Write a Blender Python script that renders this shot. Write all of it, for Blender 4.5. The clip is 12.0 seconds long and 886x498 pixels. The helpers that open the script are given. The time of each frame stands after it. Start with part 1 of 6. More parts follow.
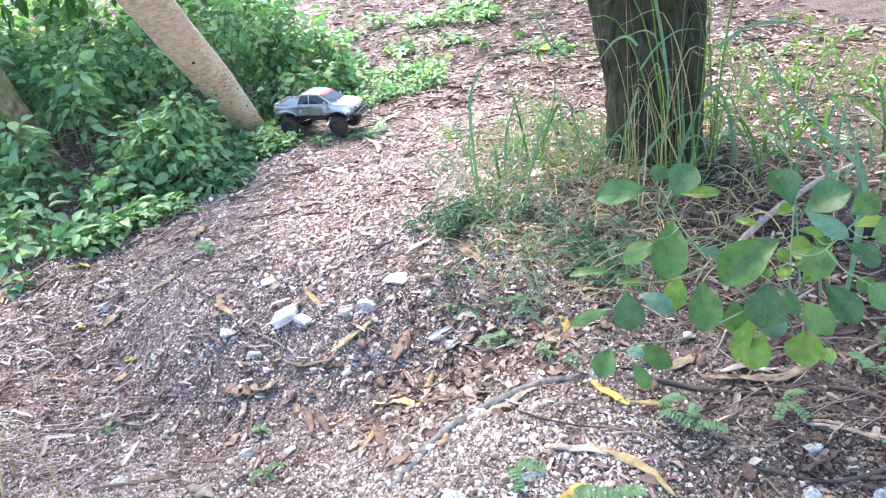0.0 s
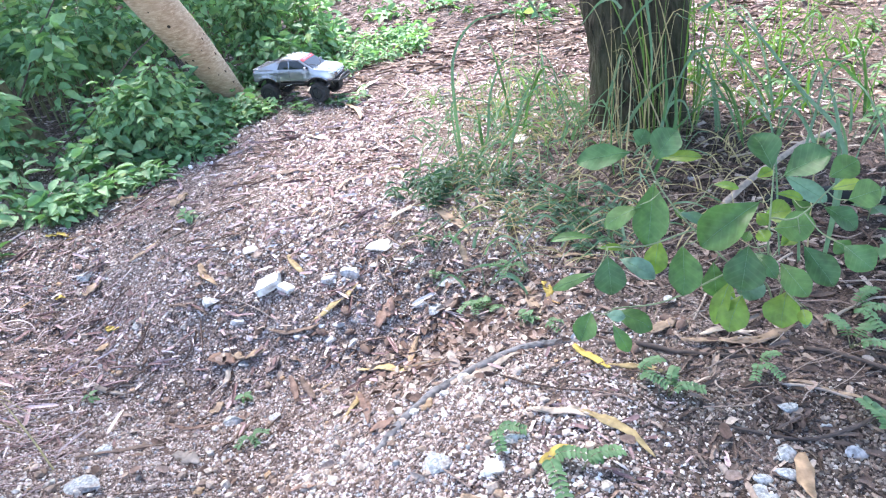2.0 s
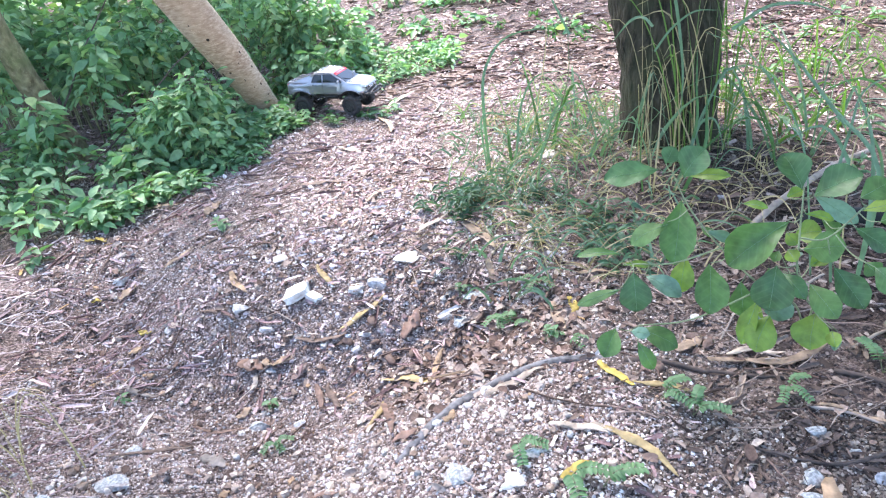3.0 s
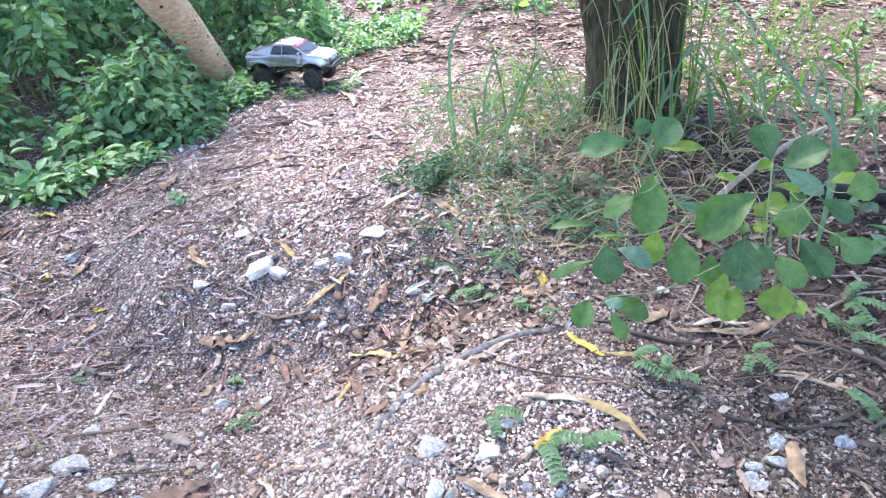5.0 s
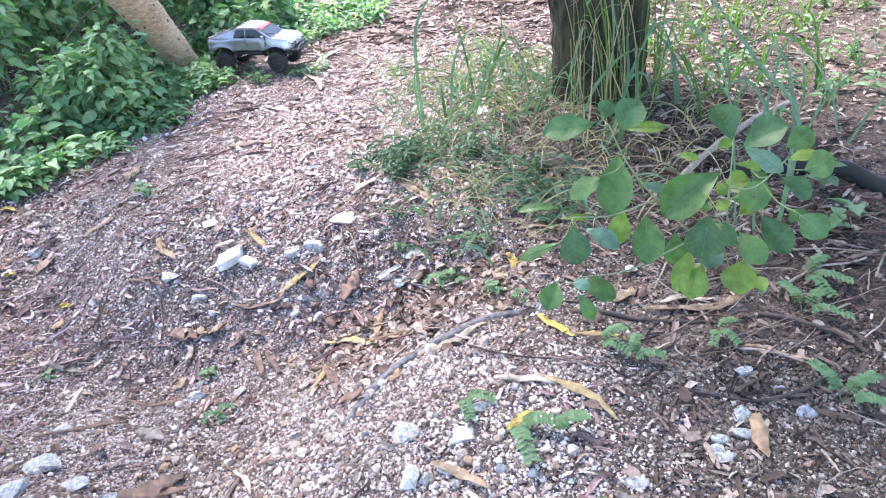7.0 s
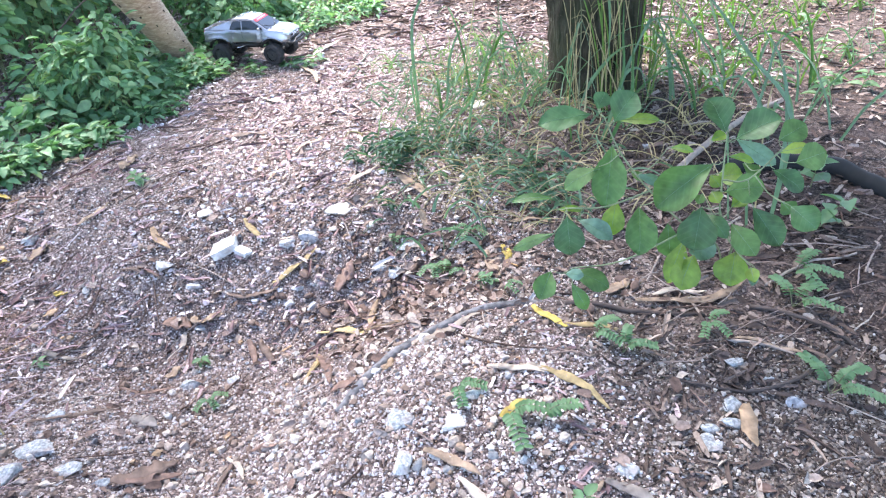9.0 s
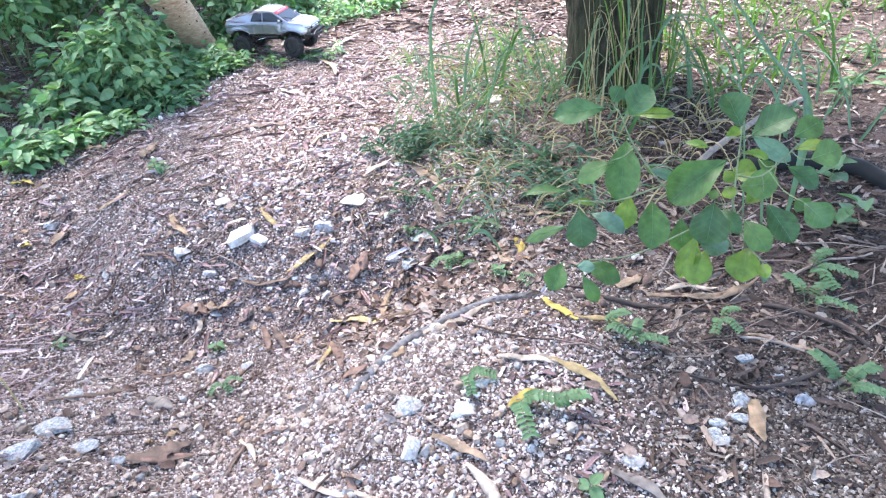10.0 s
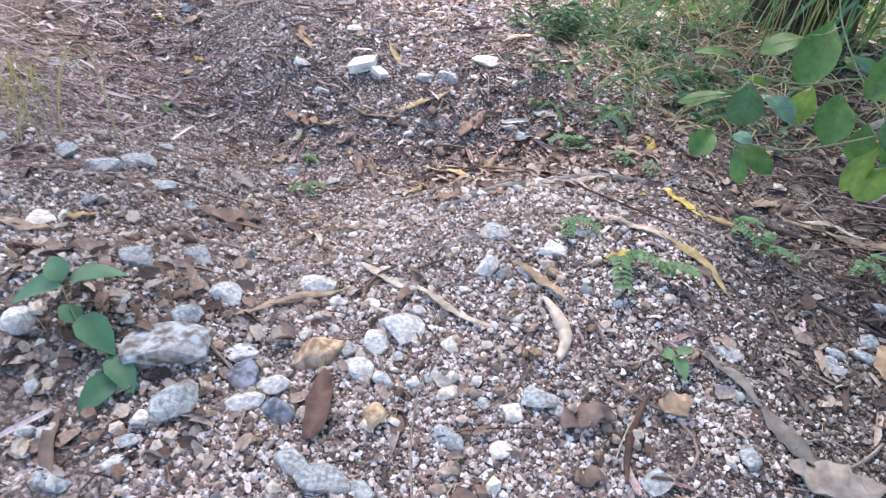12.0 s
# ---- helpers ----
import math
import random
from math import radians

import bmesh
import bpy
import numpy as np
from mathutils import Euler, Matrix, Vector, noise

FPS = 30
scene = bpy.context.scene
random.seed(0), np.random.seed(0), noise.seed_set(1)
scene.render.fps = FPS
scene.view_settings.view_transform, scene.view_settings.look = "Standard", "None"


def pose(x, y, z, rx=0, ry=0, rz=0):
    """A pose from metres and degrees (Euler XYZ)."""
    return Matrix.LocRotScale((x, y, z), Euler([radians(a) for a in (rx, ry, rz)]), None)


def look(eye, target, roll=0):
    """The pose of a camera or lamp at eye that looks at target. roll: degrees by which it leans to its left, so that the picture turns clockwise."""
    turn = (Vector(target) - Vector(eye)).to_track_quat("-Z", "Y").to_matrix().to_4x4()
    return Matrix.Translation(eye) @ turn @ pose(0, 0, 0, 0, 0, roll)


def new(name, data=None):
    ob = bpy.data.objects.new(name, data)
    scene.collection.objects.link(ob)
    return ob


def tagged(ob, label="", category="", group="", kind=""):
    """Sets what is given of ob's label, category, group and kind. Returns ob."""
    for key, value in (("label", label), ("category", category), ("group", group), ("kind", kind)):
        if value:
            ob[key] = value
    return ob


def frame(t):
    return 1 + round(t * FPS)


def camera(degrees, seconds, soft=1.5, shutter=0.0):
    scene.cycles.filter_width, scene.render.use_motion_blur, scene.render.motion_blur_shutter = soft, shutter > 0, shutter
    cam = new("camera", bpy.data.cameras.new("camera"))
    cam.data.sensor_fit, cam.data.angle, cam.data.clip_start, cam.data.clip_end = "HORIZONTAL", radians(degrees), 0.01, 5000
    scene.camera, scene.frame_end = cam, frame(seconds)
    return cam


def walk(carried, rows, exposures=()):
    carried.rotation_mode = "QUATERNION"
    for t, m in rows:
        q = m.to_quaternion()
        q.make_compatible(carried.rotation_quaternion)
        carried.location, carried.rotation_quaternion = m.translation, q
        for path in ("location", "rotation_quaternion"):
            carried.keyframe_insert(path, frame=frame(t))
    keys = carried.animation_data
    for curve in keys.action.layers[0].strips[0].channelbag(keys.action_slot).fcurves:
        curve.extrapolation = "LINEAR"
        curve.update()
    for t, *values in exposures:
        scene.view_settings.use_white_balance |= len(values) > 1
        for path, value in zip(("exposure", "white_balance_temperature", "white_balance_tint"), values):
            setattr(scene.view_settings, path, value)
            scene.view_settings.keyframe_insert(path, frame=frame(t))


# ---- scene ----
cam = camera(68.5, 12.0, 1.22, 0.2)
PATH = [
    (0, (0.082, 0.039, 1.106), (0.068, 1.822, 0.2), -8.4),
    (0.5, (0.074, 0.033, 1.096), (0.049, 1.784, 0.13), -8.8),
    (1, (0.077, 0.046, 1.096), (0.09, 1.763, 0.07), -8.6),
    (1.5, (0.082, 0.049, 1.09), (0.099, 1.764, 0.06), -8.5),
    (2, (0.087, 0.04, 1.099), (0.105, 1.774, 0.102), -8.3),
    (2.5, (0.089, 0.022, 1.101), (0.027, 1.764, 0.119), -8.7),
    (2.7, (0.093, 0.026, 1.107), (0.03, 1.778, 0.145), -8.5),
    (4.3, (0.058, 0.005, 1.103), (0.022, 1.769, 0.162), -6.9),
    (4.5, (0.058, 0.008, 1.098), (0.033, 1.767, 0.147), -6.8),
    (5, (0.055, 0.034, 1.085), (0.115, 1.754, 0.066), -6.3),
    (5.5, (0.045, 0.043, 1.071), (0.143, 1.727, -0.003), -5.7),
    (6, (0.045, 0.04, 1.077), (0.142, 1.716, -0.011), -5.8),
    (6.5, (0.061, 0.037, 1.088), (0.176, 1.718, 0.011), -6.1),
    (7, (0.071, 0.038, 1.096), (0.197, 1.717, 0.018), -6.8),
    (7.5, (0.065, 0.038, 1.089), (0.212, 1.714, 0.008), -6.0),
    (9.5, (0.068, 0.012, 1.085), (0.205, 1.684, -0.003), -5.7),
    (10, (0.069, 0.001, 1.08), (0.164, 1.674, -0.011), -5.5),
    (10.2, (0.064, -0.002, 1.07), (0.15, 1.67, -0.024), -5.1),
    (10.5, (0.051, -0.018, 1.073), (-0.045, 1.697, 0.049), -4.9),
    (10.7, (0.059, -0.061, 1.043), (-0.246, 1.655, 0.061), -2.6),
    (11, (0.054, -0.073, 0.935), (-0.226, 1.616, -0.099), 3.0),
    (11.5, (0.038, -0.077, 0.884), (-0.226, 1.524, -0.285), 4.3),
    (12, (0.015, -0.06, 0.768), (-0.125, 1.542, -0.422), 7.7),
]
walk(cam, [(t, look(eye, target, roll)) for t, eye, target, roll in PATH], [(0.0, 2.9, 6550, 10.5), (2.5, 2.84, 6350, 14), (11.2, 2.8, 6350, 14), (12.0, 2.3, 6700, 14.5)])

# ---- light ----
SUN_EL, SUN_AZ = radians(55), radians(-28)
world = bpy.data.worlds.new("sky")
scene.world = world
world.use_nodes = True
sky = world.node_tree.nodes.new("ShaderNodeTexSky")
sky.sky_type, sky.sun_disc = "NISHITA", False
sky.sun_elevation, sky.sun_rotation = SUN_EL, SUN_AZ
world.node_tree.links.new(sky.outputs[0], world.node_tree.nodes["Background"].inputs[0])
world.node_tree.nodes["Background"].inputs[1].default_value = 0.125
sun_data = bpy.data.lights.new("sun", "SUN")
sun_data.energy, sun_data.angle, sun_data.color = 2.7, radians(26), (1.0, 0.95, 0.885)
sun = new("sun", sun_data)
sun.matrix_world = look(Vector((math.sin(SUN_AZ) * math.cos(SUN_EL), math.cos(SUN_AZ) * math.cos(SUN_EL), math.sin(SUN_EL))) * 30, (0, 0, 0))


# ---- materials ----
def shader(name, rough=0.8, metal=0.0, spec=0.5):
    m = bpy.data.materials.new(name)
    m.use_nodes = True
    nt = m.node_tree
    b = nt.nodes["Principled BSDF"]
    b.inputs["Roughness"].default_value, b.inputs["Metallic"].default_value = rough, metal
    b.inputs["Specular IOR Level"].default_value = spec
    return m, nt, b


def ramp(nt, source, stops, mode="LINEAR"):
    r = nt.nodes.new("ShaderNodeValToRGB")
    r.color_ramp.interpolation = mode
    e = r.color_ramp.elements
    while len(e) < len(stops):
        e.new(1.0)
    for n, (p, c) in enumerate(stops):
        e[n].position, e[n].color = p, (*c, 1) if len(c) == 3 else c
    nt.links.new(source, r.inputs[0])
    return r.outputs[0]


def tex(nt, kind, scale, detail=3.0, stretch=None):
    n = nt.nodes.new(kind)
    n.inputs["Scale"].default_value = scale
    if kind == "ShaderNodeTexNoise":
        n.inputs["Detail"].default_value = detail
    co = nt.nodes.new("ShaderNodeTexCoord")
    if stretch:
        mp = nt.nodes.new("ShaderNodeMapping")
        mp.inputs["Scale"].default_value = stretch
        nt.links.new(co.outputs["Object"], mp.inputs[0])
        nt.links.new(mp.outputs[0], n.inputs["Vector"])
    else:
        nt.links.new(co.outputs["Object"], n.inputs["Vector"])
    return n


def mix(nt, fac, a, b, mode="MIX"):
    m = nt.nodes.new("ShaderNodeMix")
    m.data_type, m.blend_type = "RGBA", mode
    for socket, v in ((m.inputs["Factor"], fac), (m.inputs[6], a), (m.inputs[7], b)):
        if isinstance(v, (int, float)):
            socket.default_value = v
        elif isinstance(v, tuple):
            socket.default_value = (*v, 1)
        else:
            nt.links.new(v, socket)
    return m.outputs[2]


def bump_to(nt, b, height, strength=0.5, dist=0.01):
    n = nt.nodes.new("ShaderNodeBump")
    n.inputs["Strength"].default_value, n.inputs["Distance"].default_value = strength, dist
    nt.links.new(height, n.inputs["Height"])
    nt.links.new(n.outputs[0], b.inputs["Normal"])


def ground_material():
    m, nt, b = shader("gravelly_soil", 0.95, 0, 0.2)
    grains = tex(nt, "ShaderNodeTexVoronoi", 210)
    coarse = tex(nt, "ShaderNodeTexVoronoi", 90)
    sep = nt.nodes.new("ShaderNodeSeparateColor")
    nt.links.new(grains.outputs["Color"], sep.inputs[0])
    sep2 = nt.nodes.new("ShaderNodeSeparateColor")
    nt.links.new(coarse.outputs["Color"], sep2.inputs[0])
    c1 = ramp(nt, sep.outputs[0], [(0, (0.034, 0.027, 0.025)), (0.35, (0.1, 0.077, 0.069)), (0.6, (0.25, 0.2, 0.18)), (0.82, (0.58, 0.49, 0.445)), (1, (0.86, 0.78, 0.74))])
    c2 = ramp(nt, sep2.outputs[1], [(0, (0.04, 0.031, 0.028)), (0.45, (0.135, 0.104, 0.094)), (0.8, (0.37, 0.3, 0.275)), (1, (0.75, 0.67, 0.625))])
    c = mix(nt, 0.4, c1, c2)
    big = tex(nt, "ShaderNodeTexNoise", 2.2, 6)
    damp_shade = ramp(nt, big.outputs[0], [(0.36, (0.56, 0.5, 0.48)), (0.64, (1.0, 0.95, 0.94))])
    c = mix(nt, 1.0, c, damp_shade, "MULTIPLY")
    # dark humus off the track, tree shade painted in too; pale grit on it
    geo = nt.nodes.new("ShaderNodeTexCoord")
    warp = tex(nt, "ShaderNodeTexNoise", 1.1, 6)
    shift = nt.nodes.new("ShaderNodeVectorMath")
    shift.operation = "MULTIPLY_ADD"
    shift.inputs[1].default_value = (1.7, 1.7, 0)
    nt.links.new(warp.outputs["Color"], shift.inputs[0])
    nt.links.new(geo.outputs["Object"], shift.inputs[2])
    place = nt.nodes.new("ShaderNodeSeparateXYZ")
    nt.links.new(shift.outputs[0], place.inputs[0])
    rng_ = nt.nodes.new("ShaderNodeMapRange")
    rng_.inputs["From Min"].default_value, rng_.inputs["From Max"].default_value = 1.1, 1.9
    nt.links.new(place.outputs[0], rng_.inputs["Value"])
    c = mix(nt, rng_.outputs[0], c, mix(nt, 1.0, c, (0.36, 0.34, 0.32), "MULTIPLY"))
    # beyond about five metres the ground turns darker and slightly bluer
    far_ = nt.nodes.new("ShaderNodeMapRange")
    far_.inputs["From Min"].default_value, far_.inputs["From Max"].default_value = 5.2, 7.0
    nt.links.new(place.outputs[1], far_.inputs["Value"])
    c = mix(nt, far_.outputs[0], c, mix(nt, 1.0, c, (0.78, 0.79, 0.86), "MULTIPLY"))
    # brown leaf mould on the open ground beyond; at left also painted thicket shade
    for k, near_, off_ in ((1, 0.9, -0.5), (0, -0.9, -2.2)):
        mould_shade = nt.nodes.new("ShaderNodeMapRange")
        mould_shade.inputs["From Min"].default_value, mould_shade.inputs["From Max"].default_value = near_, off_
        nt.links.new(place.outputs[k], mould_shade.inputs["Value"])
        c = mix(nt, mould_shade.outputs[0], c, mix(nt, 1.0, c, (0.4, 0.33, 0.28), "MULTIPLY"))
    mid = tex(nt, "ShaderNodeTexNoise", 14, 5)
    dirt = ramp(nt, mid.outputs[0], [(0.42, (0, 0, 0)), (0.62, (1, 1, 1))])
    c = mix(nt, dirt, c, mix(nt, 0.55, c, (0.095, 0.069, 0.063)))
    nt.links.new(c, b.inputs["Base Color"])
    add = nt.nodes.new("ShaderNodeMath")
    add.operation = "ADD"
    nt.links.new(grains.outputs["Distance"], add.inputs[0])
    nt.links.new(coarse.outputs["Distance"], add.inputs[1])
    bump_to(nt, b, add.outputs[0], 0.9, -0.004)
    return m


def island_material(name, stops, rough=0.85, speck=0.0, spec=0.3, scale=160.0, object_random=False, mode="LINEAR"):
    """Colour drawn at random for each piece, with a fine grain on it."""
    m, nt, b = shader(name, rough, 0, spec)
    if object_random:
        src = nt.nodes.new("ShaderNodeObjectInfo").outputs["Random"]
    else:
        src = nt.nodes.new("ShaderNodeNewGeometry").outputs["Random Per Island"]
    c = ramp(nt, src, stops, mode)
    n = tex(nt, "ShaderNodeTexNoise", scale, 4)
    c = mix(nt, 1.0, c, ramp(nt, n.outputs[0], [(0.35, (1 - speck,) * 3), (0.65, (1, 1, 1))]), "MULTIPLY")
    nt.links.new(c, b.inputs["Base Color"])
    bump_to(nt, b, n.outputs[0], 0.4, 0.003)
    return m


def stone_material(name, a, b_, c_, scale=70):
    """Mottled crystalline stone."""
    m, nt, b = shader(name, 0.85, 0, 0.3)
    a, b_, c_ = (tuple(0.92 * k for k in c) for c in (a, b_, c_))
    n = tex(nt, "ShaderNodeTexNoise", scale, 6)
    v = tex(nt, "ShaderNodeTexNoise", scale * 0.22, 3)
    c = ramp(nt, n.outputs[0], [(0.38, b_), (0.48, a), (0.6, c_)])
    c = mix(nt, ramp(nt, v.outputs[0], [(0.5, (0, 0, 0)), (0.7, (0.6, 0.6, 0.6))]), c, (0.24, 0.17, 0.14))
    nt.links.new(c, b.inputs["Base Color"])
    bump_to(nt, b, n.outputs[0], 0.7, 0.004)
    return m


def leaf_material(name, stops, rough=0.55, through_=0.35, spec=0.35, object_random=False, vein=0.25):
    m, nt, b = shader(name, rough, 0, spec)
    if object_random:
        src = nt.nodes.new("ShaderNodeObjectInfo").outputs["Random"]
    else:
        src = nt.nodes.new("ShaderNodeNewGeometry").outputs["Random Per Island"]
    c = ramp(nt, src, stops)
    n = tex(nt, "ShaderNodeTexNoise", 45, 4)
    c = mix(nt, 1.0, c, ramp(nt, n.outputs[0], [(0.3, (1 - vein,) * 3), (0.7, (1, 1, 1))]), "MULTIPLY")
    nt.links.new(c, b.inputs["Base Color"])
    bump_to(nt, b, n.outputs[0], 0.25, 0.002)
    t = nt.nodes.new("ShaderNodeBsdfTranslucent")
    nt.links.new(mix(nt, 1.0, c, (0.85, 1.12, 0.5), "MULTIPLY"), t.inputs[0])
    s = nt.nodes.new("ShaderNodeMixShader")
    s.inputs[0].default_value = through_
    nt.links.new(b.outputs[0], s.inputs[1])
    nt.links.new(t.outputs[0], s.inputs[2])
    nt.links.new(s.outputs[0], nt.nodes["Material Output"].inputs[0])
    return m


def veined_leaf(name, stops, rough, through_, spec, object_random, vein):
    """A broad leaf with side veins running out from the midrib, along the blade's own UV."""
    m = leaf_material(name, stops, rough, through_, spec, object_random, vein)
    nt = m.node_tree
    b = nt.nodes["Principled BSDF"]
    uv = nt.nodes.new("ShaderNodeSeparateXYZ")
    nt.links.new(nt.nodes.new("ShaderNodeTexCoord").outputs["UV"], uv.inputs[0])

    def calc(op, a, c, d=None):
        n = nt.nodes.new("ShaderNodeMath")
        n.operation = op
        for k, v in enumerate((a, c, d)):
            if isinstance(v, (int, float)):
                n.inputs[k].default_value = v
            elif v is not None:
                nt.links.new(v, n.inputs[k])
        return n.outputs[0]

    off = calc("ABSOLUTE", uv.outputs[1], 0)
    wave = calc("SINE", calc("MULTIPLY", calc("SUBTRACT", uv.outputs[0], calc("MULTIPLY", off, 0.28)), 44.0), 0)
    line = calc("POWER", calc("MULTIPLY_ADD", wave, 0.5, 0.5), 9.0)
    base = b.inputs["Base Color"].links[0].from_socket
    pale = mix(nt, 0.5, base, (0.3, 0.42, 0.22))
    c = mix(nt, calc("MULTIPLY", line, 0.16), base, pale)
    nt.links.new(c, b.inputs["Base Color"])
    bump_to(nt, b, calc("MULTIPLY", line, -1.0), 0.12, 0.001)
    return m


def bark_material(name, dark, light, moss, stretch, scale=16, relief=0.9):
    m, nt, b = shader(name, 0.92, 0, 0.2)
    n = tex(nt, "ShaderNodeTexNoise", scale, 7, stretch)
    c = ramp(nt, n.outputs[0], [(0.3, dark), (0.55, tuple((p + q) / 2 for p, q in zip(dark, light))), (0.75, light)])
    v = tex(nt, "ShaderNodeTexNoise", 5, 5)
    c = mix(nt, ramp(nt, v.outputs[0], [(0.45, (0, 0, 0)), (0.7, (0.7, 0.7, 0.7))]), c, moss)
    sp = tex(nt, "ShaderNodeTexVoronoi", 70)
    c = mix(nt, ramp(nt, sp.outputs["Distance"], [(0.0, (0.5, 0.5, 0.5)), (0.22, (0, 0, 0))]), c, tuple(min(1, 1.6 * p) for p in light))
    nt.links.new(c, b.inputs["Base Color"])
    bump_to(nt, b, n.outputs[0], relief, 0.02)
    return m


def plain(name, colour, rough=0.5, metal=0.0, grain=0.15, scale=60):
    m, nt, b = shader(name, rough, metal)
    n = tex(nt, "ShaderNodeTexNoise", scale, 4)
    nt.links.new(mix(nt, 1.0, colour, ramp(nt, n.outputs[0], [(0.3, (1 - grain,) * 3), (0.7, (1, 1, 1))]), "MULTIPLY"), b.inputs["Base Color"])
    bump_to(nt, b, n.outputs[0], 0.1, 0.001)
    return m


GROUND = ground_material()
GRAVEL = island_material("quartz_gravel", [(0, (0.13, 0.088, 0.074)), (0.22, (0.285, 0.2, 0.17)), (0.46, (0.485, 0.37, 0.32)), (0.68, (0.68, 0.565, 0.51)), (0.86, (0.82, 0.735, 0.69)), (0.94, (0.88, 0.83, 0.8)), (0.97, (0.4, 0.405, 0.42)), (1, (0.546, 0.33, 0.188))], 0.8, 0.3)
PEBBLE = island_material("mixed_pebbles", [(0, (0.179, 0.115, 0.0846)), (0.3, (0.357, 0.265, 0.207)), (0.6, (0.546, 0.45, 0.376)), (0.82, (0.735, 0.65, 0.564)), (0.9, (0.42, 0.41, 0.395)), (0.95, (0.147, 0.14, 0.146)), (1, (0.462, 0.3, 0.179))], 0.85, 0.4, 0.3, 120)
LITTER = island_material("leaf_litter", [(0, (0.13, 0.075, 0.072)), (0.3, (0.25, 0.155, 0.155)), (0.5, (0.38, 0.265, 0.265)), (0.72, (0.53, 0.41, 0.405)), (0.91, (0.7, 0.6, 0.59)), (0.98, (0.8, 0.74, 0.74)), (1, (0.5, 0.3, 0.12))], 0.8, 0.3)
# the gravel again, with the shade under the sapling put into its colour
SHADED_GRIT = island_material("shaded_grit", [(0, (0.045, 0.032, 0.026)), (0.35, (0.125, 0.095, 0.077)), (0.65, (0.235, 0.19, 0.158)), (0.9, (0.38, 0.325, 0.28)), (1, (0.58, 0.53, 0.48))], 0.8, 0.3)
PINK_GRAVEL = island_material("pink_feldspar_pebbles", [(0, (0.2, 0.125, 0.12)), (0.3, (0.36, 0.25, 0.245)), (0.6, (0.6, 0.48, 0.475)), (0.85, (0.8, 0.71, 0.71)), (1, (0.88, 0.83, 0.83))], 0.8, 0.3)
# dark litter, deepened to carry the plant and tree shade on the right
DARK_LITTER = island_material("dark_shaded_litter", [(0, (0.04, 0.027, 0.022)), (0.45, (0.105, 0.073, 0.06)), (0.8, (0.19, 0.137, 0.112)), (0.94, (0.34, 0.265, 0.215)), (1, (0.54, 0.44, 0.36))], 0.8, 0.3)
CHIPS = island_material("crumbled_leaf", [(0, (0.07, 0.045, 0.036)), (0.35, (0.16, 0.1, 0.078)), (0.6, (0.28, 0.2, 0.165)), (0.85, (0.36, 0.29, 0.25)), (1, (0.46, 0.39, 0.33))], 0.85, 0.35)
STONES = {
    "white": stone_material("white_quartz", (0.47, 0.46, 0.45), (0.34, 0.33, 0.32), (0.6, 0.585, 0.57), 150),
    "chalk": stone_material("white_chalk", (0.84, 0.82, 0.78), (0.72, 0.69, 0.64), (0.92, 0.9, 0.87), 60),
    "pale": stone_material("pale_feldspar", (0.6, 0.55, 0.5), (0.44, 0.39, 0.35), (0.72, 0.68, 0.63), 140),
    "blue": stone_material("blue_grey_granite", (0.29, 0.3, 0.305), (0.19, 0.2, 0.205), (0.42, 0.43, 0.43), 150),
    "grey": stone_material("grey_slate", (0.3, 0.3, 0.32), (0.18, 0.18, 0.19), (0.45, 0.45, 0.46)),
    "dark": stone_material("dark_basalt", (0.13, 0.14, 0.17), (0.07, 0.075, 0.09), (0.26, 0.28, 0.33)),
    "rock": stone_material("weathered_granite", (0.24, 0.23, 0.23), (0.12, 0.095, 0.08), (0.42, 0.43, 0.45), 60),
    "amber": stone_material("ochre_sandstone", (0.42, 0.28, 0.17), (0.25, 0.16, 0.1), (0.6, 0.44, 0.3)),
    "rust": stone_material("brown_stone", (0.22, 0.14, 0.11), (0.12, 0.08, 0.06), (0.38, 0.27, 0.22)),
}
STONE_WORDS = {"chalk": "white chalky", "white": "white quartz", "pale": "pale feldspar", "blue": "blue-grey granite", "grey": "flat grey slate", "dark": "dark basalt", "rock": "weathered granite, soil-caked", "amber": "ochre-brown sandstone", "rust": "brown crumbly"}
DRY = {k: leaf_material("dry_leaf_" + k, [(0, tuple(0.8 * v for v in c)), (1, tuple(min(1, 1.15 * v) for v in c))], 0.65, 0.15, 0.3, True, 0.62) for k, c in {
    "yellow": (0.6, 0.45, 0.11), "gold": (0.54, 0.40, 0.2), "tan": (0.43, 0.31, 0.22), "cream": (0.6, 0.49, 0.4), "orange": (0.44, 0.3, 0.19),
    "rust": (0.29, 0.18, 0.14), "brown": (0.22, 0.15, 0.12), "grey": (0.34, 0.29, 0.26), "mauve": (0.26, 0.18, 0.165), "bark": (0.15, 0.08, 0.065)}.items()}
DRY_WORDS = {"yellow": "bright yellow fallen", "gold": "golden-yellow dried", "tan": "tan dry", "cream": "bleached cream dry", "orange": "orange-brown dry", "rust": "rust-brown dry", "brown": "dull brown dry", "grey": "grey withered", "mauve": "mauve-brown withered", "bark": "dark red-brown bark-like"}
BLUE_GRASS = leaf_material("blue_green_grass", [(0, (0.09, 0.16, 0.105)), (0.6, (0.155, 0.25, 0.16)), (0.9, (0.24, 0.34, 0.18)), (1, (0.4, 0.35, 0.2))], 0.55, 0.25)
FOLIAGE = leaf_material("undergrowth_leaf", [(0, (0.1, 0.215, 0.105)), (0.45, (0.225, 0.4, 0.205)), (0.85, (0.33, 0.5, 0.26)), (1, (0.42, 0.52, 0.21))], 0.55, 0.3, 0.4)
